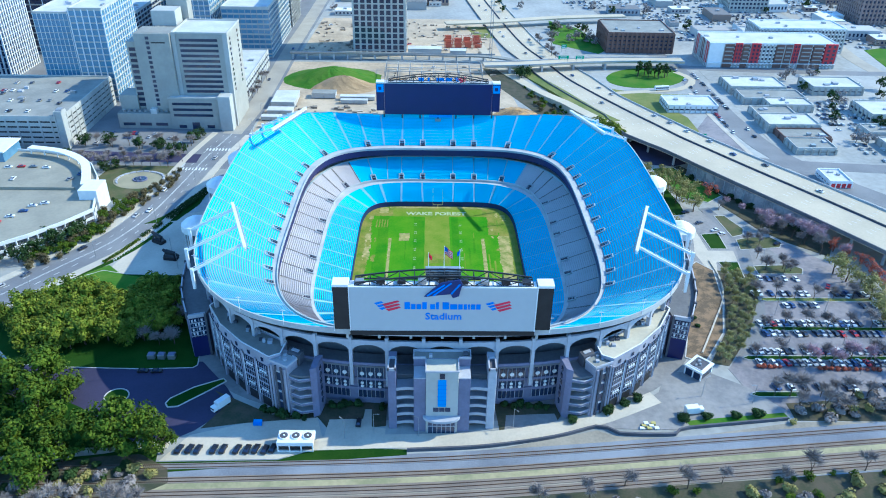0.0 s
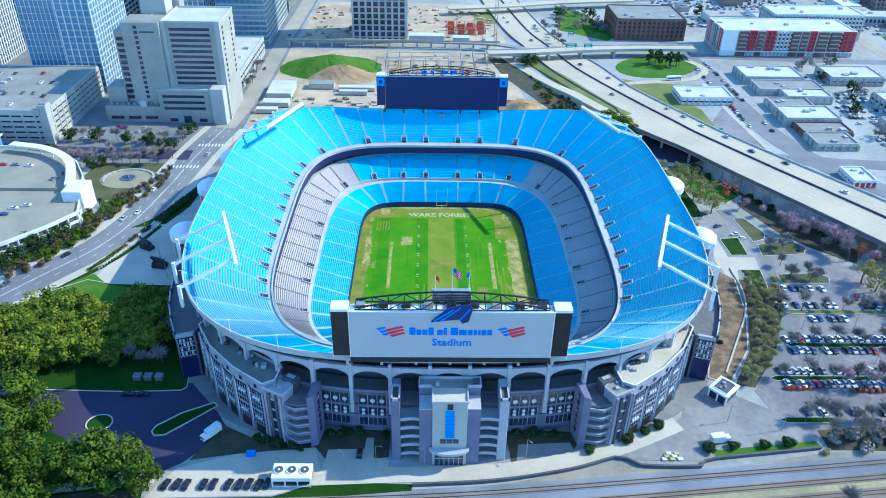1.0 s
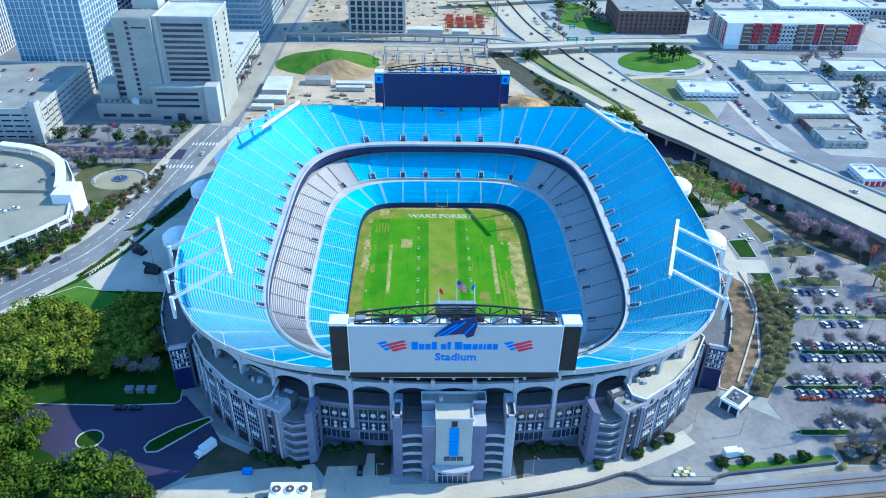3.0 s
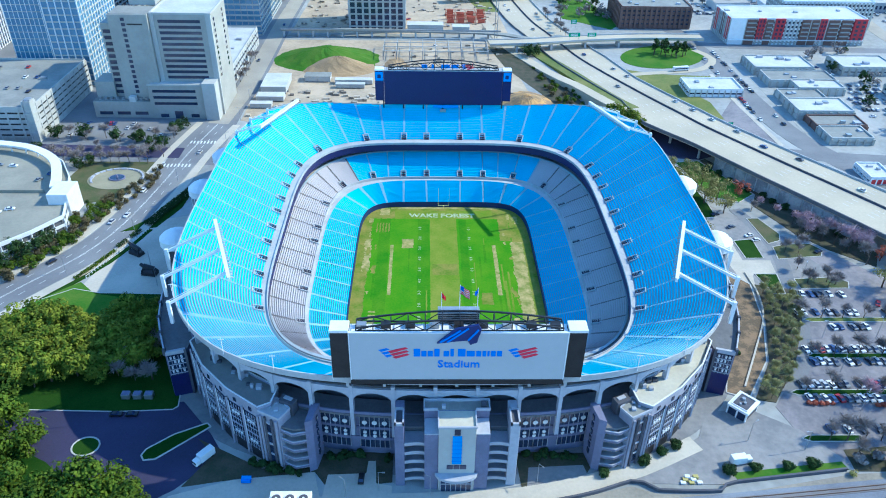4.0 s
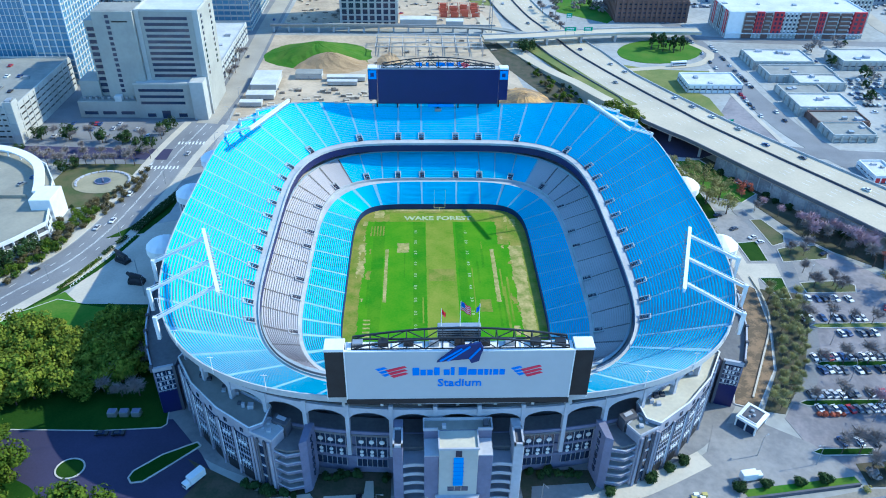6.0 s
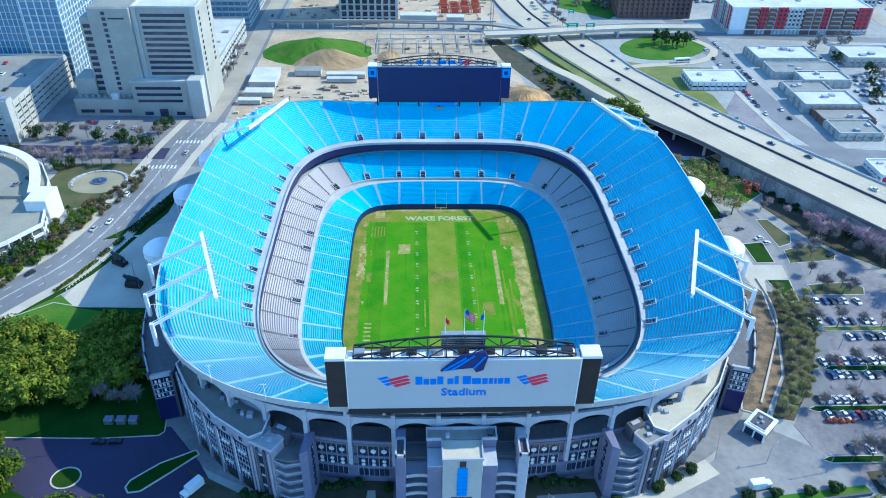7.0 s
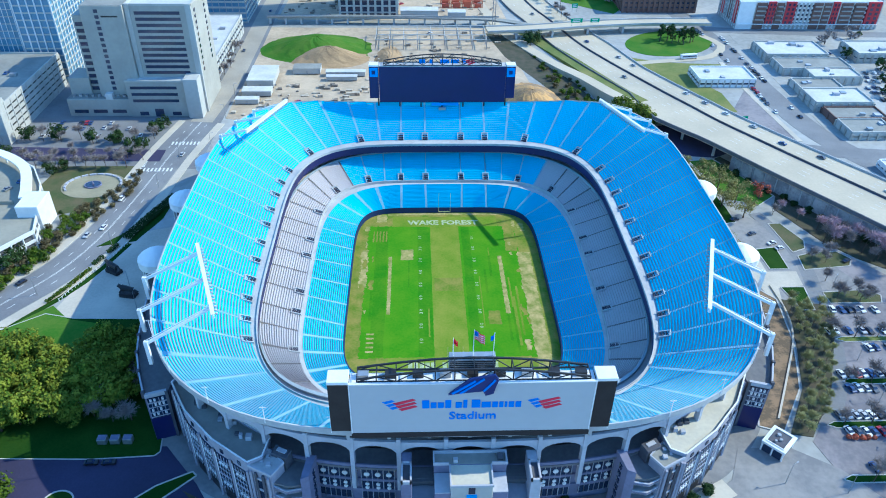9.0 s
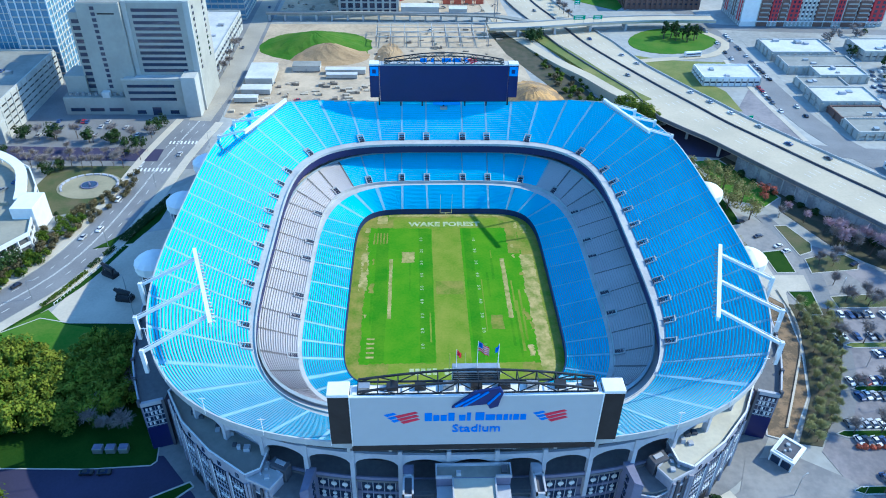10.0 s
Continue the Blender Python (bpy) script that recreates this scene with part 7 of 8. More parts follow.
scatter(topiary, [(98, -126), (109, -125.4), (117.5, -124.6), (69, -119.5), (74.5, -116.5), (62, -123), (-58, -126), (48, -128)], rnd, 0.8, 1.1)
scatter(grove, [(114, 150), (118, 143), (122, 137), (111, 156)], rnd, 1.0, 1.15)
scatter(bank, spots_in([(66, 258), (86, 222), (98, 192), (106, 160), (98, 146), (86, 160), (74, 210)], 3.4, rnd, most=40), rnd, 0.7, 1.4)
scatter(bank, spots_in([(60, -162), (110, -155), (170, -149), (176, -160), (60, -172)], 4.5, rnd, most=18), rnd, 0.5, 1.0)
olive = [leafy_tree(110 + k, x, y, 12, 12, M_LEAF_OLIVE, "olive budding tree beside the stadium", 18, 70, 0.36, "budding trees") for k, (x, y) in enumerate(((140, 66), (144, 52)))]
scatter(olive, [(143, 38), (136, 78), (132, 60), (136, 48), (126, 84), (124, 62), (121, 36), (122, 16), (124, 6), (192, -26), (195, -33), (198, -40), (199, -48), (200, -56), (198, -63), (195, -70)], rnd, 0.7, 1.0)
red = [leafy_tree(120, 157, 55, 9, 9, M_LEAF_RED, "small red-leaved tree beside the motorway wall", 10, 55, 0.34, "red trees")]
scatter(red, [(202, -5), (206, -11), (209, -18), (211, -25), (210, -32), (210, -39), (209, -46)], rnd, 0.7, 0.95)
bare = [bare_tree(130 + k, x, y, h, M_TWIG, "bare winter tree with fine brown twigs", "bare trees") for k, (x, y, h) in enumerate(((160, -12, 9), (168, -26, 10), (158, 40, 8), (-200, 108, 8)))]
spots = [(172, 16), (176, 18), (182, 12), (188, 2), (194, -8), (166, 1), (172, -24), (160, -23), (184, 22), (190, 16)]
spots += [(146 + 9 * k, -47.6) for k in range(6)] + [(140 + 9.5 * k, -71) for k in range(7)] + [(130 + 9.5 * k, -90.6) for k in range(8)] + [(128 + 6 * k, -114) for k in range(7)]
spots += [(-212 + 5.2 * k, 90.5 + rnd.uniform(-1, 1)) for k in range(10)] + [(-160 - 10 * k, 122 + rnd.uniform(-4, 4)) for k in range(7)]
spots += [(30 + 16 * k + rnd.uniform(-5, 5), -163 + 1.6 * k + rnd.uniform(-2, 2)) for k in range(8)] + [(134 + 9 * k, -122 + rnd.uniform(-3, 1)) for k in range(9)] + [(-160 + 8 * k, -166 + rnd.uniform(-4, 3)) for k in range(9)]
spots += [(-138 - rnd.uniform(0, 3), 205 + 12 * k) for k in range(6)] + [(104 + rnd.uniform(-6, 10), 330 + 9 * k) for k in range(8)]
spots += [(-222 + 9 * k, 99 + rnd.uniform(-2, 2)) for k in range(8)] + [(160, 2), (168, 5), (160, -23), (169, -22)]
spots += spots_in([(-122, -60), (-110, -60), (-108, -84), (-124, -86)], 6, rnd, most=7)
scatter(bare, spots, rnd, 0.95, 1.5)
budding = [bare_tree(160 + k, x, y, h, M_TWIG_PINK, "bare tree with fine pinkish buds", "pinkish trees") for k, (x, y, h) in enumerate(((162, 44, 9), (168, 35, 9)))]
scatter(budding, [(174, 27), (178, 20), (182, 16), (186, 8), (190, 2), (181, 26), (187, 18), (176, 14), (193, 8), (197, -2), (199, 4), (203, -14)] + [(150 + 8.5 * k, -94 - 2 * (k % 2)) for k in range(6)], rnd, 1.2, 1.8)
red_hedge = [shrub(170, 128.5, -96.8, 1.3, M_LEAF_RED, "low orange-red shrub in the car park island", "red shrubs")]
scatter(red_hedge, [(130.8 + 2.2 * k, -96.9) for k in range(4)] + [(153 + 2.4 * k, -98.0 - 0.05 * k) for k in range(11)], rnd, 0.8, 1.1)
scatter(low, [(x, -121.5 + 0.03 * abs(x) + rnd.uniform(-1, 1)) for x in (-40, -37, -34, -31, -22, 24, 27, 30, 33, 36, 39)] + [(-50 - 3 * k, -127.5 + k * 0.9) for k in range(6)], rnd, 1.2, 1.8)
scatter(low, [(p.x - s.x * (27 + rnd.uniform(-0.5, 2)), p.y - s.y * 27) for p, s in list(zip(wall_line, ss))], rnd, 1.4, 2.6)
scatter(low, spots_in([(-200, -163), (-149, -152), (-104, -147), (-101, -152), (-118, -157), (-142, -161)], 3.0, rnd, most=26), rnd, 1.0, 2.0)
brush = [shrub(140 + k, x, y, 1.6, M_TWIG if k else M_LEAF_OLIVE, "brown winter brush beside the railway", "brush", "brush_clump") for k, (x, y) in enumerate(((140, -121), (150, -120)))]
scatter(brush, spots_in([(127, -122), (175, -110), (240, -106), (245, -124), (165, -125), (127, -129)], 2.6, rnd, most=62) + spots_in([(20, -170), (200, -150), (200, -160), (20, -182)], 4.0, rnd, most=40) + spots_in([(-200, -166), (-96, -151), (-90, -157), (-104, -166), (-160, -180)], 3.4, rnd, most=50), rnd, 0.9, 1.9)


def clipped_hedge(seed, line, width, height, leaf, label):
    """A clipped hedge: stems inside, a box of many small leaves round them."""
    rnd = random.Random(seed)
    h = empty("clipped_hedge", line[0][0], line[0][1], G, label=label, category="hedge", group="street hedges")
    pts = [Vector((x - line[0][0], y - line[0][1], 0)) for x, y in line]
    stems, bm = bmesh.new(), bmesh.new()
    for a, b in zip(pts, pts[1:]):
        d = (b - a).normalized()
        n = Vector((-d.y, d.x, 0))
        for k in range(int((b - a).length / 1.5)):
            p = a + d * (k * 1.5 + 0.7)
            tube(stems, p, p + Vector((0, 0, height * 0.8)), 0.08, 0.04, 4, caps=False)
        for _ in range(int((b - a).length * width * 22)):
            p = a.lerp(b, rnd.random()) + n * rnd.uniform(-0.5, 0.5) * width + Vector((0, 0, height * rnd.random() ** 0.4 * rnd.uniform(0.93, 1.06)))
            u = Vector((rnd.uniform(-1, 1), rnd.uniform(-1, 1), rnd.uniform(-0.5, 0.5))).normalized() * rnd.uniform(0.2, 0.4)
            v = u.orthogonal().normalized() * rnd.uniform(0.15, 0.3)
            bm.faces.new([bm.verts.new(p + q) for q in (-u, v, u, -v)])
    part("stem", stems, M_BARK, h)
    part("foliage", bm, leaf, h)


# Wide dark leafy strip added in place of a shaded band beside the street.
clipped_hedge(301, [(-131.8, 60.6), (-138.4, 42), (-144.7, 23.6)], 5.0, 1.9, M_LEAF_DARK, "long dark leafy strip added for the shaded band along the street")
clipped_hedge(302, [(-146.6, 18.6), (-149.0, 12.4)], 2.4, 1.6, M_LEAF_DARK, "short dark clipped hedge along the street pavement")
clipped_hedge(303, [(-150.0, 9.6), (-152.2, 3.8)], 2.4, 1.6, M_LEAF_DARK, "short dark clipped hedge along the street pavement")
clipped_hedge(304, [(-152.6, 1.2), (-156.6, -9), (-162.3, -21.4)], 2.0, 1.2, M_LEAF_DEEP, "low green clipped hedge beside the street")
fence = empty("plaza_fence", -143, 19.5, G, label="white low post fence between the plaza and the street", category="fence")
for k in range(24):
    x, y = -0.64 * k, -1.72 * k
    part("fence_post", boxes((x - 0.12, x + 0.12, y - 0.12, y + 0.12, 0, 1.4)), M_WHITE, fence)
part("fence_rail", beam(bmesh.new(), (0, 0, 1.2), (-0.64 * 23, -1.72 * 23, 1.2), 0.1, 0.12), M_WHITE, fence)
city_tree = [leafy_tree(150 + k, x, y, 9, 9, leaf, "dark city tree among the far blocks", 9, 40, 0.6, "far trees") for k, (x, y, leaf) in enumerate(((290, 180, M_LEAF_DARK), (150, 420, M_LEAF_DARK), (420, 380, M_TWIG)))]
far_spots = [(rnd.uniform(230, 620), rnd.uniform(400, 760)) for _ in range(45)] + [(rnd.uniform(285, 380), rnd.uniform(110, 300)) for _ in range(16)] + [(rnd.uniform(110, 160), rnd.uniform(360, 440)) for _ in range(14)] + [(rnd.uniform(60, 200), rnd.uniform(470, 760)) for _ in range(30)] + [(rnd.uniform(-120, 40), rnd.uniform(480, 760)) for _ in range(20)]
scatter(city_tree, far_spots[:-10], rnd, 0.6, 1.2)


# ---- vehicles ----
def car_bodies():
    bm = bmesh.new()
    prof = [(-2.2, 0.35), (2.2, 0.35), (2.25, 0.62), (1.95, 0.86), (1.0, 0.93), (-1.75, 0.97), (-2.2, 0.85)]
    cab = [(1.05, 0.92), (0.35, 1.42), (-1.05, 1.44), (-1.75, 0.96)]
    for pts, w0, w1 in ((prof, 0.9, 0.88),):
        a = [bm.verts.new((x, -w0, z)) for x, z in pts]
        b = [bm.verts.new((x, w0, z)) for x, z in pts]
        bm.faces.new(a), bm.faces.new(b[::-1])
        for i in range(len(pts)):
            bm.faces.new((a[i - 1], b[i - 1], b[i], a[i]))
    box(bm, -1.0, 0.32, -0.66, 0.66, 1.40, 1.47)
    bmesh.ops.recalc_face_normals(bm, faces=bm.faces[:])
    g = bmesh.new()
    a = [g.verts.new((x, -(0.84 if z < 1 else 0.68), z)) for x, z in cab]
    b = [g.verts.new((x, (0.84 if z < 1 else 0.68), z)) for x, z in cab]
    g.faces.new(a), g.faces.new(b[::-1])
    for i in range(4):
        g.faces.new((a[i - 1], b[i - 1], b[i], a[i]))
    bmesh.ops.recalc_face_normals(g, faces=g.faces[:])
    return bm, g


def make_car(x, y, turn, paint, label, group, z=G + 0.2):
    c = empty("car", x, y, z, label=label, category="car", group=group)
    c.matrix_basis = pose(x, y, z, 0, 0, turn)
    bm, g = car_bodies()
    part("body", bm, paint, c)
    part("cabin_glass", g, M_GLASS, c)
    for sx in (-1.35, 1.35):
        for sy in (-0.8, 0.8):
            part("wheel", tube(bmesh.new(), (sx, sy - 0.11, 0.33), (sx, sy + 0.11, 0.33), 0.33, n=10), M_TYRE, c)
    return c


def make_far_car(x, y, turn, paint, label, group, z):
    c = empty("car", x, y, z, label=label, category="car", group=group)
    c.matrix_basis = pose(x, y, z, 0, 0, turn)
    bm, g = car_bodies()
    for sx in (-1.35, 1.35):
        tube(bm, (sx, -0.88, 0.33), (sx, 0.88, 0.33), 0.33, n=8)
    part("body", bm, paint, c)
    part("cabin_glass", g, M_GLASS, c)
    return c


lot_car = make_car(154, -31, 84, M_CAR, "parked car in the car park beside the stadium", "parked cars", G + 0.1)
rnd = random.Random(3)


def park(proto, x, y, turn, z=G + 0.1):
    return copy_thing(proto, pose(x, y, z, 0, 0, turn))


for y, x0, x1, fill in ((-31.5, 157.5, 176, 0.5), (-44.2, 146, 200, 0.62), (-53.6, 149, 204, 0.4), (-67.4, 140, 208, 0.85), (-74.6, 140, 208, 0.7), (-87.0, 130, 214, 0.9), (-94.4, 130, 214, 0.9), (-109.0, 131, 218, 0.62)):
    x = x0
    while x < x1:
        if rnd.random() < fill:
            park(lot_car, x, y + rnd.uniform(-0.3, 0.3), 90 + rnd.choice((0, 180)) + rnd.uniform(-3, 3) + 12)
        x += 2.75
for x, y, a in ((138, 36, 20), (142, 24, 25), (148, 16, 200), (150, 12, 20), (128, 46, 200), (184, -38, 60), (190, -46, 50), (176, 2, 30)):
    park(lot_car, x, y, a)
dark_car = make_car(-90.5, -142.6, 78, M_CAR_DARK, "dark car parked in a row beside the railway", "dark parked cars")
for x in (-87.0, -84.0, -78.6, -75.4, -70.6, -67.2, -64.2, -61.0, -58.4):
    park(dark_car, x, -142.4 + rnd.uniform(-0.3, 0.3), 78 + rnd.uniform(-3, 3), G + 0.2)
park(dark_car, -29.8, -129.5, 88, G + 0.22)
park(dark_car, -116.6, -101.4, 2, G + 0.13)
park(dark_car, -111.2, -101.4, 4, G + 0.13)
far_car = make_far_car(168, 115, 128, M_CAR, "car far off on the streets round the stadium", "far cars", 15.6)
# moving traffic stands still in its lanes
street_line = smooth_line([(x, y, 0) for x, y in street], 4)
ss = sides(street_line)
for i in (6, 14, 17, 24, 33, 35, 41, 52, 70, 90, 112):
    if i < len(street_line) - 1:
        d = street_line[i + 1] - street_line[i]
        off = rnd.choice((-6.2, -2.4, 2.4, 6.2))
        p = street_line[i] + ss[i] * off
        park(far_car, p.x, p.y, math.degrees(math.atan2(d.y, d.x)) + (0 if off > 0 else 180), G + 0.13)
hs = sides(hw_line)
for i in range(3, len(hw_line) - 1, 3):
    if rnd.random() < 0.7:
        d = hw_line[i + 1] - hw_line[i]
        off = rnd.choice((-11.5, -7.6, 7.1, 10.9))
        p = hw_line[i] + hs[i] * off
        park(far_car, p.x, p.y, math.degrees(math.atan2(d.y, d.x)) + (0 if off > 0 else 180), p.z + 0.03)
for _ in range(20):
    x, y = rnd.uniform(284, 372), rnd.uniform(108, 292)
    park(far_car, x, y, rnd.choice((0, 90, 180, 270)) + rnd.uniform(-4, 4))
for k in range(26):
    park(far_car, rnd.choice((207.2, 219.6)) + rnd.uniform(-0.3, 0.3), 150 + k * 6.1 + rnd.uniform(-1, 1), 88 + rnd.choice((0, 180)), G + 0.12)
for _ in range(18):
    park(far_car, rnd.uniform(-226, -156), rnd.choice((126, 136, 143)) + rnd.uniform(-1, 1), 90 + rnd.uniform(-4, 4), G + 0.15)
for _ in range(24):
    park(far_car, rnd.uniform(-322, -244), rnd.choice((128, 142, 147, 162, 167, 184)) + rnd.uniform(-1, 1), 90 + rnd.uniform(-4, 4), 29.75)


def truck(x, y, turn, length, label, cab=True):
    t = empty("truck" if cab else "bus", x, y, G + 0.12, label=label, category="truck" if cab else "bus")
    t.matrix_basis = pose(x, y, G + 0.12, 0, 0, turn)
    part("body", bevelled(boxes((-length / 2, length / 2, -1.25, 1.25, 0.7, 3.5)), 0.08), M_WHITE, t)
    if cab:
        part("cab", bevelled(boxes((length / 2 + 0.1, length / 2 + 2.0, -1.1, 1.1, 0.5, 2.6)), 0.2), M_WHITE, t)
        part("windscreen", boxes((length / 2 + 1.7, length / 2 + 2.03, -1.0, 1.0, 1.6, 2.3)), M_GLASS, t)
    else:
        part("window_band", boxes((-length / 2 + 0.5, length / 2 - 0.5, -1.28, 1.28, 1.7, 2.6)), M_GLASS, t)
    for sx in (-length / 2 + 1.2, length / 2 - 0.8 if not cab else length / 2 + 1.0):
        for sy in (-1.1, 1.1):
            part("wheel", tube(bmesh.new(), (sx, sy - 0.15, 0.45), (sx, sy + 0.15, 0.45), 0.45, n=10), M_TYRE, t)


truck(-80.8, -120.4, 232, 5.6, "white box truck parked beside the lawn")
truck(93, -123.5, 8, 5.0, "white delivery truck parked on the plaza")
truck(181, 247, 10, 12, "white bus on the loop road", cab=False)


# ---- curved garage, garden and city details ----
curved = empty("curved_garage", -235, 25, G, label="cream car park building with a curved white parapet", category="garage")
OUTL = [(-330, 98), (-262, 95), (-240, 93), (-220, 87), (-204, 75), (-194, 58), (-187, 38), (-181, 18), (-190, 4), (-202, -10), (-218, -24), (-250, -44), (-330, -78)]


def cg(name, bm, material, label="", owner=None):
    ob = part(name, bm, material, owner or curved, label)
    ob.location = (235, -25, -G)
    return ob


# Solid dark block stands in for the shade behind the garage openings.
cg("lower_deck", prism(bmesh.new(), [(x - 1.2, y) for x, y in OUTL], G, 16.4), M_CONC_DARK)
cg("roof_deck", prism(bmesh.new(), OUTL, 16.4, 17.0), M_DECK_PALE, "cream concrete roof deck")
for a, b in zip(OUTL[:-1], OUTL[1:]):
    for z, h in ((17.4, 1.9), (13.2, 1.4), (9.7, 1.2)):
        cg("parapet", beam(bmesh.new(), (*a, z), (*b, z), 0.5, h), M_WHITE)
    n = max(2, int(math.dist(a, b) / 4.5))
    for k in range(n):
        p = Vector((*a, 0)).lerp(Vector((*b, 0)), k / n)
        cg("parapet_post", beam(bmesh.new(), up(p, G), up(p, 17.0), 0.6), M_WHITE)
arc = smooth_line([(-246, 90, 0), (-224, 84, 0), (-206, 70, 0), (-197, 52, 0), (-193, 40, 0)], 4)
cg("curved_canopy", sweep(bmesh.new(), arc, [(-2.4, 21.2), (2.4, 21.2), (2.4, 21.9), (-2.4, 21.9)]), M_CANOPY, "curved pale canopy roof")
for i, (p, s) in enumerate(zip(arc, sides(arc))):
    if i % 2 == 0:
        cg("canopy_post", beam(bmesh.new(), up(p, 17.0), up(p, 21.3), 0.5), M_WHITE)
cg("stair_block", bevelled(boxes((-193, -183, 30, 44, G, 22.5)), 0.15), M_WHITE, "white stair block")
cg("deck_wall", boxes((-262, -200, 41.5, 42.3, 17.0, 18.6)), M_DECK_PALE)
cg("glass_lobby", boxes((-290, -256, 78, 98, 17.0, 23)), M_GLASS_BLUE, "blue glazed lobby")
cg("lobby_roof", boxes((-291, -255, 77, 99, 23, 23.8)), M_WHITE)
for x0, y0, a in ((-250, 70, 10), (-243, 71, 8), (-236, 71, 5), (-228, 70, 0), (-208, 55, 60), (-214, 22, 10), (-209, 25, 12), (-216, 16, 10), (-220, 10, 10), (-224, 4, 10), (-205, 62, 75), (-240, 55, 90)):
    copy_thing(far_car, pose(x0, y0, 17.02, 0, 0, a))

slab("garden", [(-205, 48), (-200, 92), (-158, 92), (-162, 62), (-168, 50), (-186, 44)], G + 0.14, M_BED, "green garden round the fountain", "garden")
fountain = empty("fountain", -176, 72, G, label="round pale paved court with a small dark fountain", category="fountain")
part("court", prism(bmesh.new(), oval(0, 0, 15.5, 12.5), 0.1, 0.3), M_COURT, fountain)
part("basin_rim", prism(bmesh.new(), oval(0, 0, 4.2, 3.6), 0.3, 0.9), M_STONE, fountain)
part("water", prism(bmesh.new(), oval(0, 0, 3.7, 3.1), 0.9, 0.95), M_GLASS, fountain)
part("jet_block", tube(bmesh.new(), (0, 0, 0.9), (0, 0, 2.4), 0.7, 0.3, 8), M_STONE, fountain)
for k in range(14):
    a0, a1 = math.pi * (k / 14 * 1.3 - 0.1), math.pi * ((k + 0.8) / 14 * 1.3 - 0.1)
    part("bench", beam(bmesh.new(), (13.6 * math.cos(a0), 10.8 * math.sin(a0), 0.6), (13.6 * math.cos(a1), 10.8 * math.sin(a1), 0.6), 1.0, 0.7), M_CONC_LIGHT, fountain)

# mound on the building site: green bank round bare earth
def dome(name, cx, cy, rx, ry, h, y_cut, material, label):
    bm = bmesh.new()
    rn = random.Random(int(cx))
    n, m = 36, 8
    rows = []
    for j in range(m + 1):
        f = j / m
        z = G + h * (0.5 + 0.5 * math.cos(math.pi * f))
        rows.append([bm.verts.new((cx + rx * f * math.cos(2 * math.pi * k / n) * (1 + rn.uniform(-0.04, 0.04)), max(y_cut, cy + ry * f * math.sin(2 * math.pi * k / n) * (1 + rn.uniform(-0.04, 0.04))), z + rn.uniform(-0.2, 0.2) - (0.4 if j == m else 0))) for k in range(n)])
    for a, b in zip(rows, rows[1:]):
        for k in range(n):
            bm.faces.new((a[k - 1], a[k], b[k], b[k - 1]))
    bmesh.ops.remove_doubles(bm, verts=bm.verts[:], dist=0.01)
    bmesh.ops.recalc_face_normals(bm, faces=bm.faces[:])
    part(name, bm, material, None, label, category="mound", kind="structure")


dome("mound", -84, 266, 44, 33, 9.5, 0, M_GRASS_BRIGHT, "bright green grass bank on the building site")
dome("mound", -74, 246, 31, 19, 9.0, 0, M_DIRT, "brown bare earth mound on the building site")
dome("mound", 58, 172, 22, 34, 9.0, 0, M_CLAY, "brown bare earth heap behind the bowl")
dome("mound", -32, 236, 12, 40, 4.0, 0, M_DIRT, "brown bare earth heap behind the bowl")


def trailer(x, y, lx, ly, h, roof, label):
    t = empty("site_trailer", x, y, G, label=label, category="trailer", group="site trailers")
    part("body", bevelled(boxes((-lx / 2, lx / 2, -ly / 2, ly / 2, 0.5, h)), 0.1), M_PALE, t)
    part("roof", boxes((-lx / 2 - 0.2, lx / 2 + 0.2, -ly / 2 - 0.2, ly / 2 + 0.2, h, h + 0.25)), roof, t)
    part("door", boxes((-0.6, 0.6, -ly / 2 - 0.06, -ly / 2 + 0.05, 0.6, 2.6)), M_STEEL, t)
    part("skid", boxes((-lx / 2 + 0.3, lx / 2 - 0.3, -ly / 2 + 0.4, ly / 2 - 0.4, 0, 0.5)), M_BLACK, t)


for x, y, lx, ly, h, r in ((-113, 208, 17, 26, 5.0, M_ROOF_WHITE), (-113, 185, 18, 8, 3.6, M_ROOF_WHITE), (-117, 172, 14, 5, 3.2, M_ROOF_WHITE), (-86, 222, 18, 9, 4.0, M_ROOF), (-60, 216, 26, 5, 3.2, M_ROOF_WHITE), (-62, 208, 20, 4, 3.0, M_ROOF_WHITE), (-10, 340, 30, 10, 6, M_ROOF_WHITE), (20, 338, 14, 8, 5, M_ROOF_WHITE)):
    trailer(x, y, lx, ly, h, r, "pale flat-roofed trailer on the building site")
rnd = random.Random(8)
for x0, x1, y0, y1, n in ((-124, -42, 150, 200, 46), (-44, 50, 140, 300, 60), (-118, 55, 335, 460, 90)):
    for k in range(n // 8):
        x, y = rnd.uniform(x0, x1), rnd.uniform(y0, y1)
        copy_thing(far_car, pose(x, y, G + 0.1, 0, 0, rnd.uniform(0, 360)))
    bm = bmesh.new()
    for k in range(n * 2):
        x, y, w, d, h = rnd.uniform(x0, x1), rnd.uniform(y0, y1), rnd.uniform(0.5, 2.6), rnd.uniform(0.5, 1.6), rnd.uniform(0.4, 1.8)
        box(bm, x - w, x + w, y - d, y + d, G, G + h)
    part("site_clutter", bm, M_CLUTTER, None, "stacked timber and materials on the building site", category="clutter", kind="stuff")
# steel frame going up behind the far board
frame_site = empty("steel_frame", 10, 285, G, label="bare steel columns and beams of a new building", category="frame")
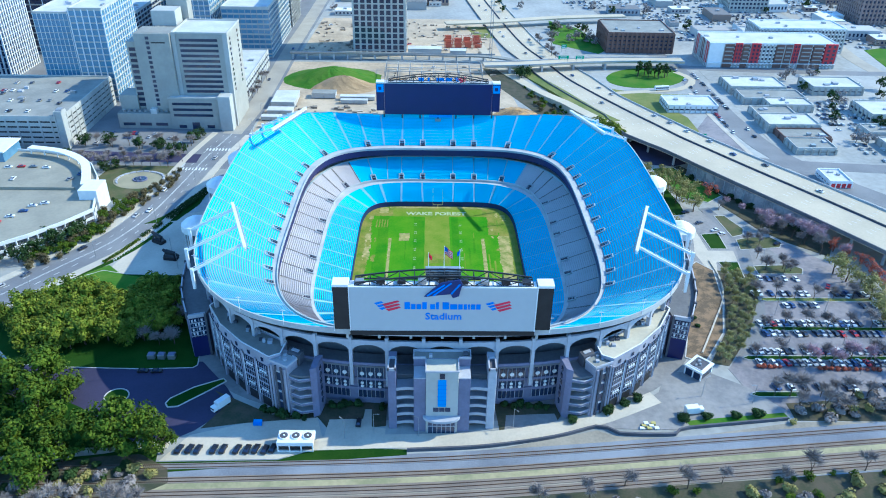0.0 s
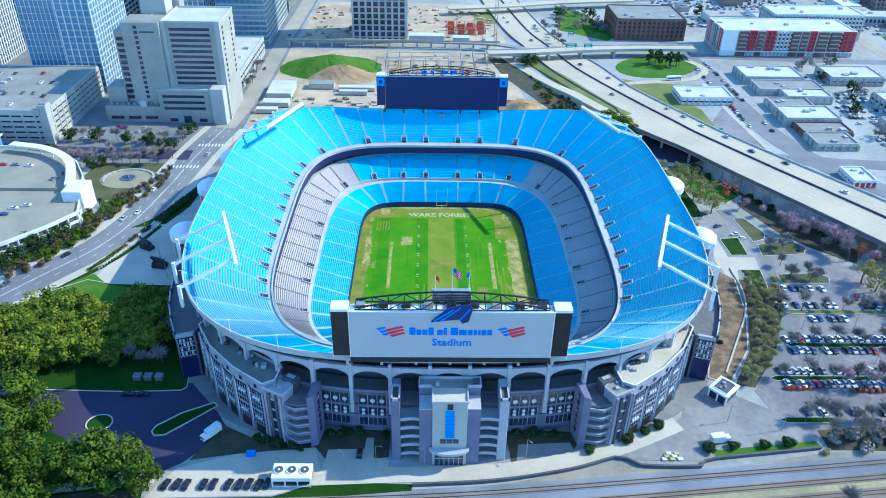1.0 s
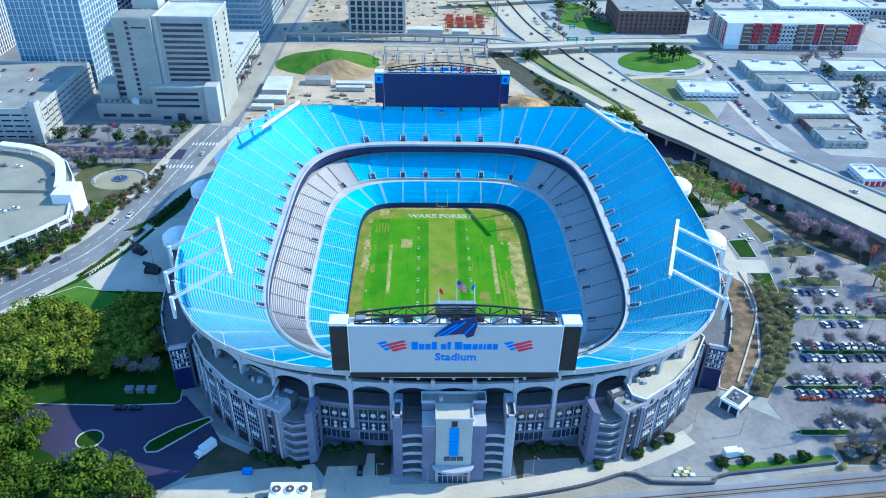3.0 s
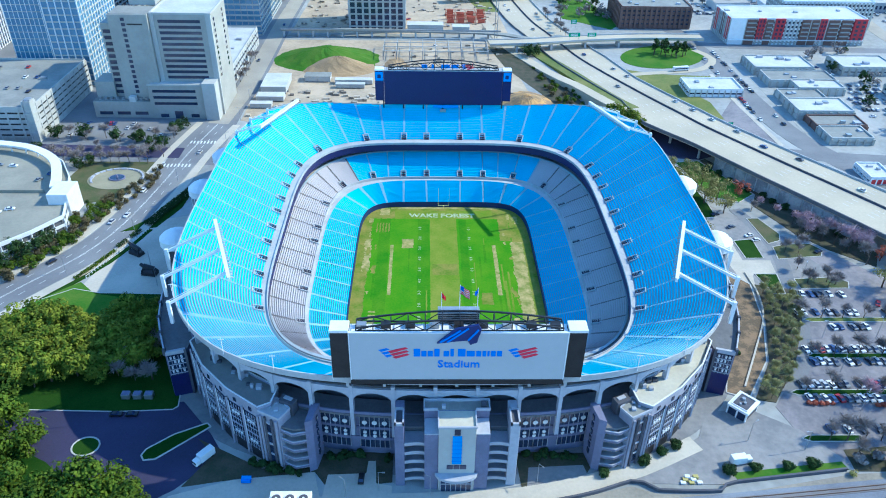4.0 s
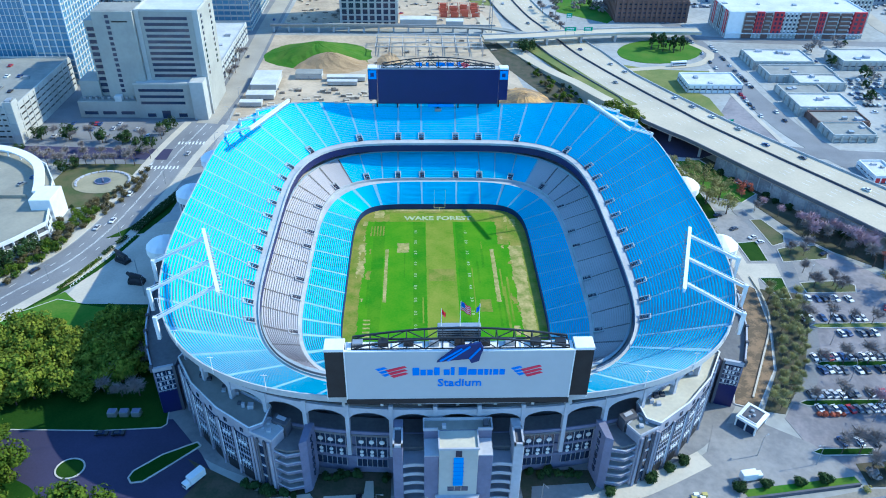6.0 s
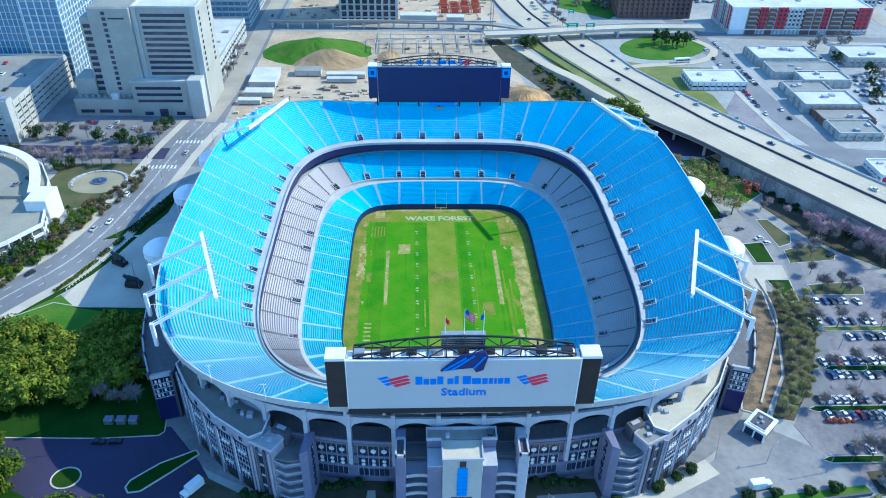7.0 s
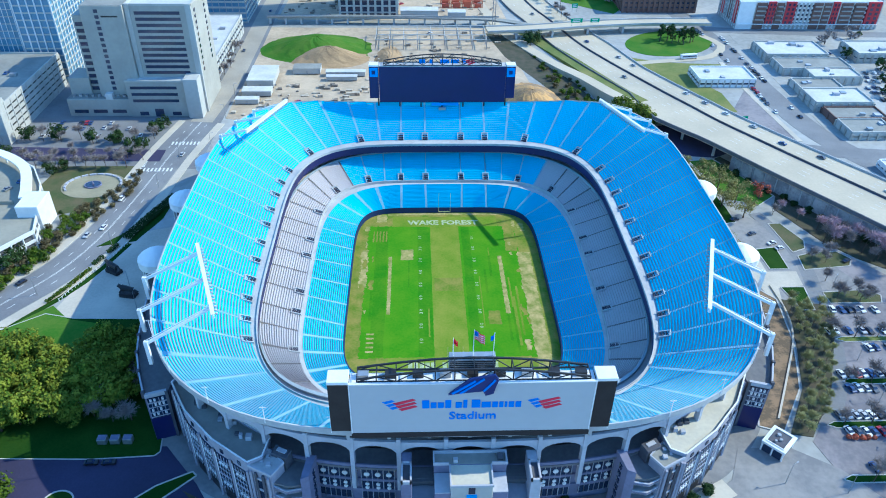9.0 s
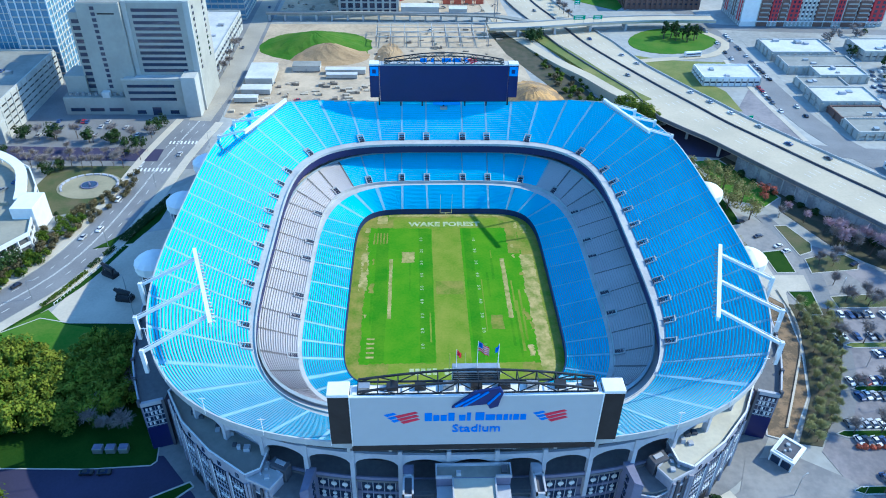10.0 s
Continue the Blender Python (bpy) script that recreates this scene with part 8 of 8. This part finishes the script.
for i in range(9):
    for j in range(4):
        part("column", boxes((-52 + i * 10 - 0.3, -52 + i * 10 + 0.3, -20 + j * 10 - 0.3, -20 + j * 10 + 0.3, 0, 7.5)), M_STEEL, frame_site)
for j in range(4):
    part("girder", beam(bmesh.new(), (-52, -20 + j * 10, 7.4), (28, -20 + j * 10, 7.4), 0.5), M_PALE, frame_site)
for i in range(9):
    part("girder", beam(bmesh.new(), (-52 + i * 10, -20, 7.0), (-52 + i * 10, 10, 7.0), 0.4), M_PALE, frame_site)
red_site = empty("red_formwork", 25, 372, G, label="orange-red formwork panels and scaffolding on the site", category="scaffold")
for k in range(12):
    x, y = (k % 4) * 9 - 16, (k // 4) * 11 - 10
    part("panel", boxes((x, x + 6, y, y + 1.2, 0, 3.5 + k % 3)), M_FORMWORK, red_site)
    part("scaffold_tower", boxes((x - 1, x - 0.7, y, y + 2, 0, 6), (x + 6.6, x + 6.9, y, y + 2, 0, 6), (x - 1, x + 6.9, y + 0.8, y + 1.1, 5.7, 6.0)), M_FORMWORK, red_site)
crane = empty("tower_crane", 47, 308, G, label="grey lattice mast of a tower crane", category="crane")
for sx in (-1, 1):
    for sy in (-1, 1):
        part("mast_leg", beam(bmesh.new(), (sx, sy, 0), (sx, sy, 120), 0.28), M_STEEL, crane)
for k in range(40):
    z, s = k * 3.0, 1 if k % 2 else -1
    part("mast_brace", beam(bmesh.new(), (-s, -1, z), (s, -1, z + 3), 0.16), M_STEEL, crane)

# cooling plant on legs beside the car park
plant = empty("cooling_tower", -50.4, -140.5, G, label="white cooling plant with three round fans on legs", category="cooling plant")
part("casing", bevelled(boxes((-6.3, 6.3, -2.9, 3.3, 2.9, 4.6)), 0.12), M_WHITE, plant)
for k in (-4.1, 0, 4.1):
    part("fan_ring", tube(bmesh.new(), (k, 0.2, 4.6), (k, 0.2, 5.1), 1.75, 1.6, 20), M_WHITE, plant)
    part("fan", tube(bmesh.new(), (k, 0.2, 5.1), (k, 0.2, 5.14), 1.4, 1.4, 20), M_STONE_DARK, plant)
    part("fan_hub", tube(bmesh.new(), (k, 0.2, 5.14), (k, 0.2, 5.4), 0.4, 0.3, 10), M_WHITE, plant)
for sx in (-6.0, -2, 2, 6.0):
    for sy in (-2.7, 3.0):
        part("leg", boxes((sx - 0.2, sx + 0.2, sy - 0.2, sy + 0.2, 0, 3.0)), M_WHITE, plant)
part("coil", boxes((-5.6, 5.6, -2.2, 2.6, 0.9, 2.9)), M_BLACK, plant)
part("base_rail", boxes((-6.2, 6.2, -2.8, -2.5, 0.3, 0.6), (-6.2, 6.2, 2.8, 3.1, 0.3, 0.6)), M_WHITE, plant)


def statue(x, y, turn):
    bm = boxes((-2.6, 2.6, -1.4, 1.4, 0, 1.2))
    tube(bm, (-2.0, 0, 2.6), (1.8, 0, 3.2), 0.8, 1.0, 8)
    tube(bm, (1.8, 0, 3.2), (3.0, 0, 4.0), 0.7, 0.55, 8)
    for a, b in (((1.5, 0.5, 3.0), (2.7, 0.6, 1.2)), ((1.4, -0.5, 3.0), (2.2, -0.7, 1.2)), ((-1.7, 0.5, 2.6), (-1.9, 0.7, 1.2)), ((-1.7, -0.5, 2.6), (-2.4, -0.7, 1.2)), ((-2.0, 0, 2.8), (-3.8, 0.3, 2.2))):
        tube(bm, a, b, 0.36, 0.25, 6)
    o = part("statue", bm, M_BLACK, None, "dark bronze animal statue on a low plinth", category="statue", group="plaza statues")
    o.matrix_basis = pose(x, y, G + 0.16, 0, 0, turn) @ Matrix.Diagonal((1.25, 1.25, 1.25, 1))


statue(-142, -1, 150)
statue(-131, -17, 170)

# rooftop equipment crates beside the grove, site skip, pallets
for k in range(3):
    c = empty("equipment_crate", -115.9 + k * 4.05, -92.8, G, label="grey steel equipment crate on the lawn edge", category="crate", group="equipment crates")
    part("box", bevelled(boxes((-1.45, 1.45, -1.2, 1.2, 0.2, 2.3)), 0.08), M_STEEL, c)
    part("top", boxes((-1.25, 1.25, -1.0, 1.0, 2.3, 2.45)), M_STONE, c)
    part("skid", boxes((-1.4, 1.4, -1.0, -0.7, 0, 0.2), (-1.4, 1.4, 0.7, 1.0, 0, 0.2)), M_BLACK, c)
skip = empty("blue_container", -66, -130, G + 0.2, label="bright blue waste container on the car park edge", category="container")
part("tub", bevelled(boxes((-1.5, 1.5, -0.9, 0.9, 0.1, 1.4)), 0.1), M_SIGNBLUE, skip)
part("lid", boxes((-1.5, 1.5, -0.2, 1.0, 1.4, 1.52)), M_BANNER, skip)
pile = empty("material_pile", 75, -130.6, G + 0.14, label="pile of yellow pallets and pale sheets", category="pile")
for k in range(7):
    part("pallet", boxes((-3 + k * 0.9, -1.4 + k * 0.9, -1.4 + (k % 3), -0.2 + (k % 3), 0, 0.5 + 0.25 * (k % 3))), M_PALLET if k % 2 else M_WHITE, pile)


def lamp_post(x, y, h=9.0):
    l = empty("street_lamp", x, y, G, label="slim grey street lamp with one arm", category="street lamp", group="street lamps")
    part("post", tube(bmesh.new(), (0, 0, 0), (0, 0, h), 0.14, 0.08), M_STEEL, l)
    part("arm", tube(bmesh.new(), (0, 0, h), (1.6, 0, h + 0.3), 0.07), M_STEEL, l)
    part("lamp_head", boxes((1.4, 2.2, -0.18, 0.18, h + 0.15, h + 0.35)), M_STEEL, l)
    return l


post = lamp_post(-168, -16)
for x, y in ((-186, -45), (-204, -72), (-150, 20), (-143, 70), (-132, -12), (-125, -26), (-118, -20), (-24, -134), (-8, -135.6), (-34, -137), (26, -131), (118, -118), (100, -114), (150, -60), (172, -60), (192, -62), (148, -80), (170, -82), (192, -82), (146, -100), (168, -101), (190, -102), (160, -18), (-126, 112), (-140, 100), (-158, 108), (-126, 150), (-126, 180)):
    copy_thing(post, pose(x, y, G, 0, 0, rnd.uniform(0, 360)))


def road_sign(x, y, z, w, h, turn, label):
    s = empty("road_sign", x, y, z, label=label, category="road sign", group="green road signs")
    s.matrix_basis = pose(x, y, z, 0, 0, turn)
    part("panel", bevelled(boxes((-w / 2, w / 2, -0.08, 0.08, 3.6, 3.6 + h)), 0.03), M_GREENSIGN, s)
    for k in range(2):
        part("text_bar", boxes((-w * 0.35, w * 0.3, -0.12, -0.07, 4.2 + k * h * 0.4, 4.2 + k * h * 0.4 + h * 0.18)), M_WHITE, s)
    for sx in (-w * 0.4, w * 0.4):
        part("leg", tube(bmesh.new(), (sx, 0.1, 0), (sx, 0.1, 3.8), 0.12), M_STEEL, s)


road_sign(178, 135, G, 5.0, 4.2, 10, "large green road sign on two posts")
road_sign(108, 293.5, 15.9, 9.0, 3.2, 5, "wide green road sign on the bridge")
road_sign(122, 294.5, 15.9, 7.0, 3.0, 5, "wide green road sign on the bridge")
road_sign(118, 352, G, 5.0, 3.6, 10, "large green road sign on two posts")


# ---- far blocks ----
def house(seed, lx, ly, h):
    e = empty("low_building", 300 + 30 * seed, 420, G, label="low flat-roofed building among the far blocks", category="building", group="far low buildings")
    part("wall_block", bevelled(boxes((-lx / 2, lx / 2, -ly / 2, ly / 2, 0, h)), 0.1), M_HOUSE, e)
    part("roof", boxes((-lx / 2 + 0.4, lx / 2 - 0.4, -ly / 2 + 0.4, ly / 2 - 0.4, h, h + 0.2)), M_HOUSEROOF, e)
    n = int(lx / 4)
    bm = bmesh.new()
    for k in range(n):
        box(bm, -lx / 2 + 4 * k + 1, -lx / 2 + 4 * k + 3, -ly / 2 - 0.08, -ly / 2 + 0.1, h * 0.35, h * 0.7)
    tagged(part("window_band", bm, M_GLASS, e), kind="stuff")
    part("roof_unit", boxes((-2, 1.5, -1.5, 1.5, h + 0.2, h + 1.6)), M_STEEL, e)
    return e


houses = [house(k, lx, ly, h) for k, (lx, ly, h) in enumerate(((22, 14, 5), (14, 10, 4.5), (34, 20, 7), (18, 24, 6), (44, 22, 9)))]
spots = []
for _ in range(1600):
    p = (rnd.uniform(150, 640), rnd.uniform(405, 800)) if rnd.random() < 0.7 else (rnd.uniform(395, 560), rnd.uniform(120, 400))
    if 380 < p[0] < 404 or math.dist(p, (460, 300)) < 62 or any(abs(p[0] - q[0]) < 27 and abs(p[1] - q[1]) < 21 for q in spots) or p[0] > 360 + (p[1] - 100) * 0.75:
        continue
    spots.append(p)
    if len(spots) >= 62:
        break
for p in spots:
    copy_thing(rnd.choice(houses), pose(p[0], p[1], G, 0, 0, rnd.choice((0, 90, 4, -4))))
for _ in range(18):
    copy_thing(rnd.choice(houses), pose(rnd.uniform(-120, 20), rnd.uniform(480, 800), G, 0, 0, rnd.choice((0, 90))))
for _ in range(16):
    copy_thing(rnd.choice(houses[2:]), pose(rnd.uniform(-520, -300), rnd.uniform(310, 800), G, 0, 0, rnd.choice((0, 90))))
for k, (x0, x1, y0, y1) in enumerate(((225, 380, 398, 520), (400, 560, 380, 560), (150, 370, 530, 760), (380, 640, 570, 800), (284, 378, 110, 236))):
    bm = bmesh.new()
    y = y0
    while y < y1:
        x = x0
        while x < x1:
            if rnd.random() < 0.5 and not any(abs(x - q[0]) < 14 and abs(y - q[1]) < 12 for q in spots):
                w, h = rnd.uniform(0.8, 1.0), rnd.uniform(1.3, 1.7)
                box(bm, x - w, x + w, y - 2.2, y + 2.2, G + 0.3, G + 0.95)
                box(bm, x - w * 0.8, x + w * 0.8, y - 1.3, y + 0.9, G + 0.95, G + h)
            x += 3.0
        y += rnd.choice((7.0, 7.0, 12.0))
    part("parked_car_rows", bm, M_FARCAR, None, "rows of parked cars in far car parks", category="cars", kind="stuff")
building("round_office", 452, 520, 470, 520, 36, 6, 16, 12, M_GLASS, M_BRICK_PALE, M_BRICK_PALE, "pinkish brick office building far off", M_ROOF, band_h=2.0, pier_w=1.6)
building("far_office", 330, 372, 520, 556, 26, 4, 10, 9, M_GLASS, M_PALE, M_PALE, "pale office building far off", M_ROOF_WHITE, band_h=2.0, pier_w=1.4)
for x0, y0, w, d, h in ((-470, 300, 50, 50, 90), (-420, 330, 46, 40, 70), (-360, 330, 44, 50, 60), (-330, 420, 60, 40, 80), (-250, 500, 50, 44, 60), (-190, 520, 36, 44, 45), (-460, 420, 60, 60, 100), (-400, 210, 50, 16, 40)):
    building("city_tower", x0, x0 + w, y0, y0 + d, G + h, max(4, int(h / 6)), 4, 4, M_GLASS_BLUE if h > 60 else M_GLASS, M_PALE, M_WHITE, "city office tower with pale floor bands", band_h=1.2, pier_w=0.6, group="city towers")
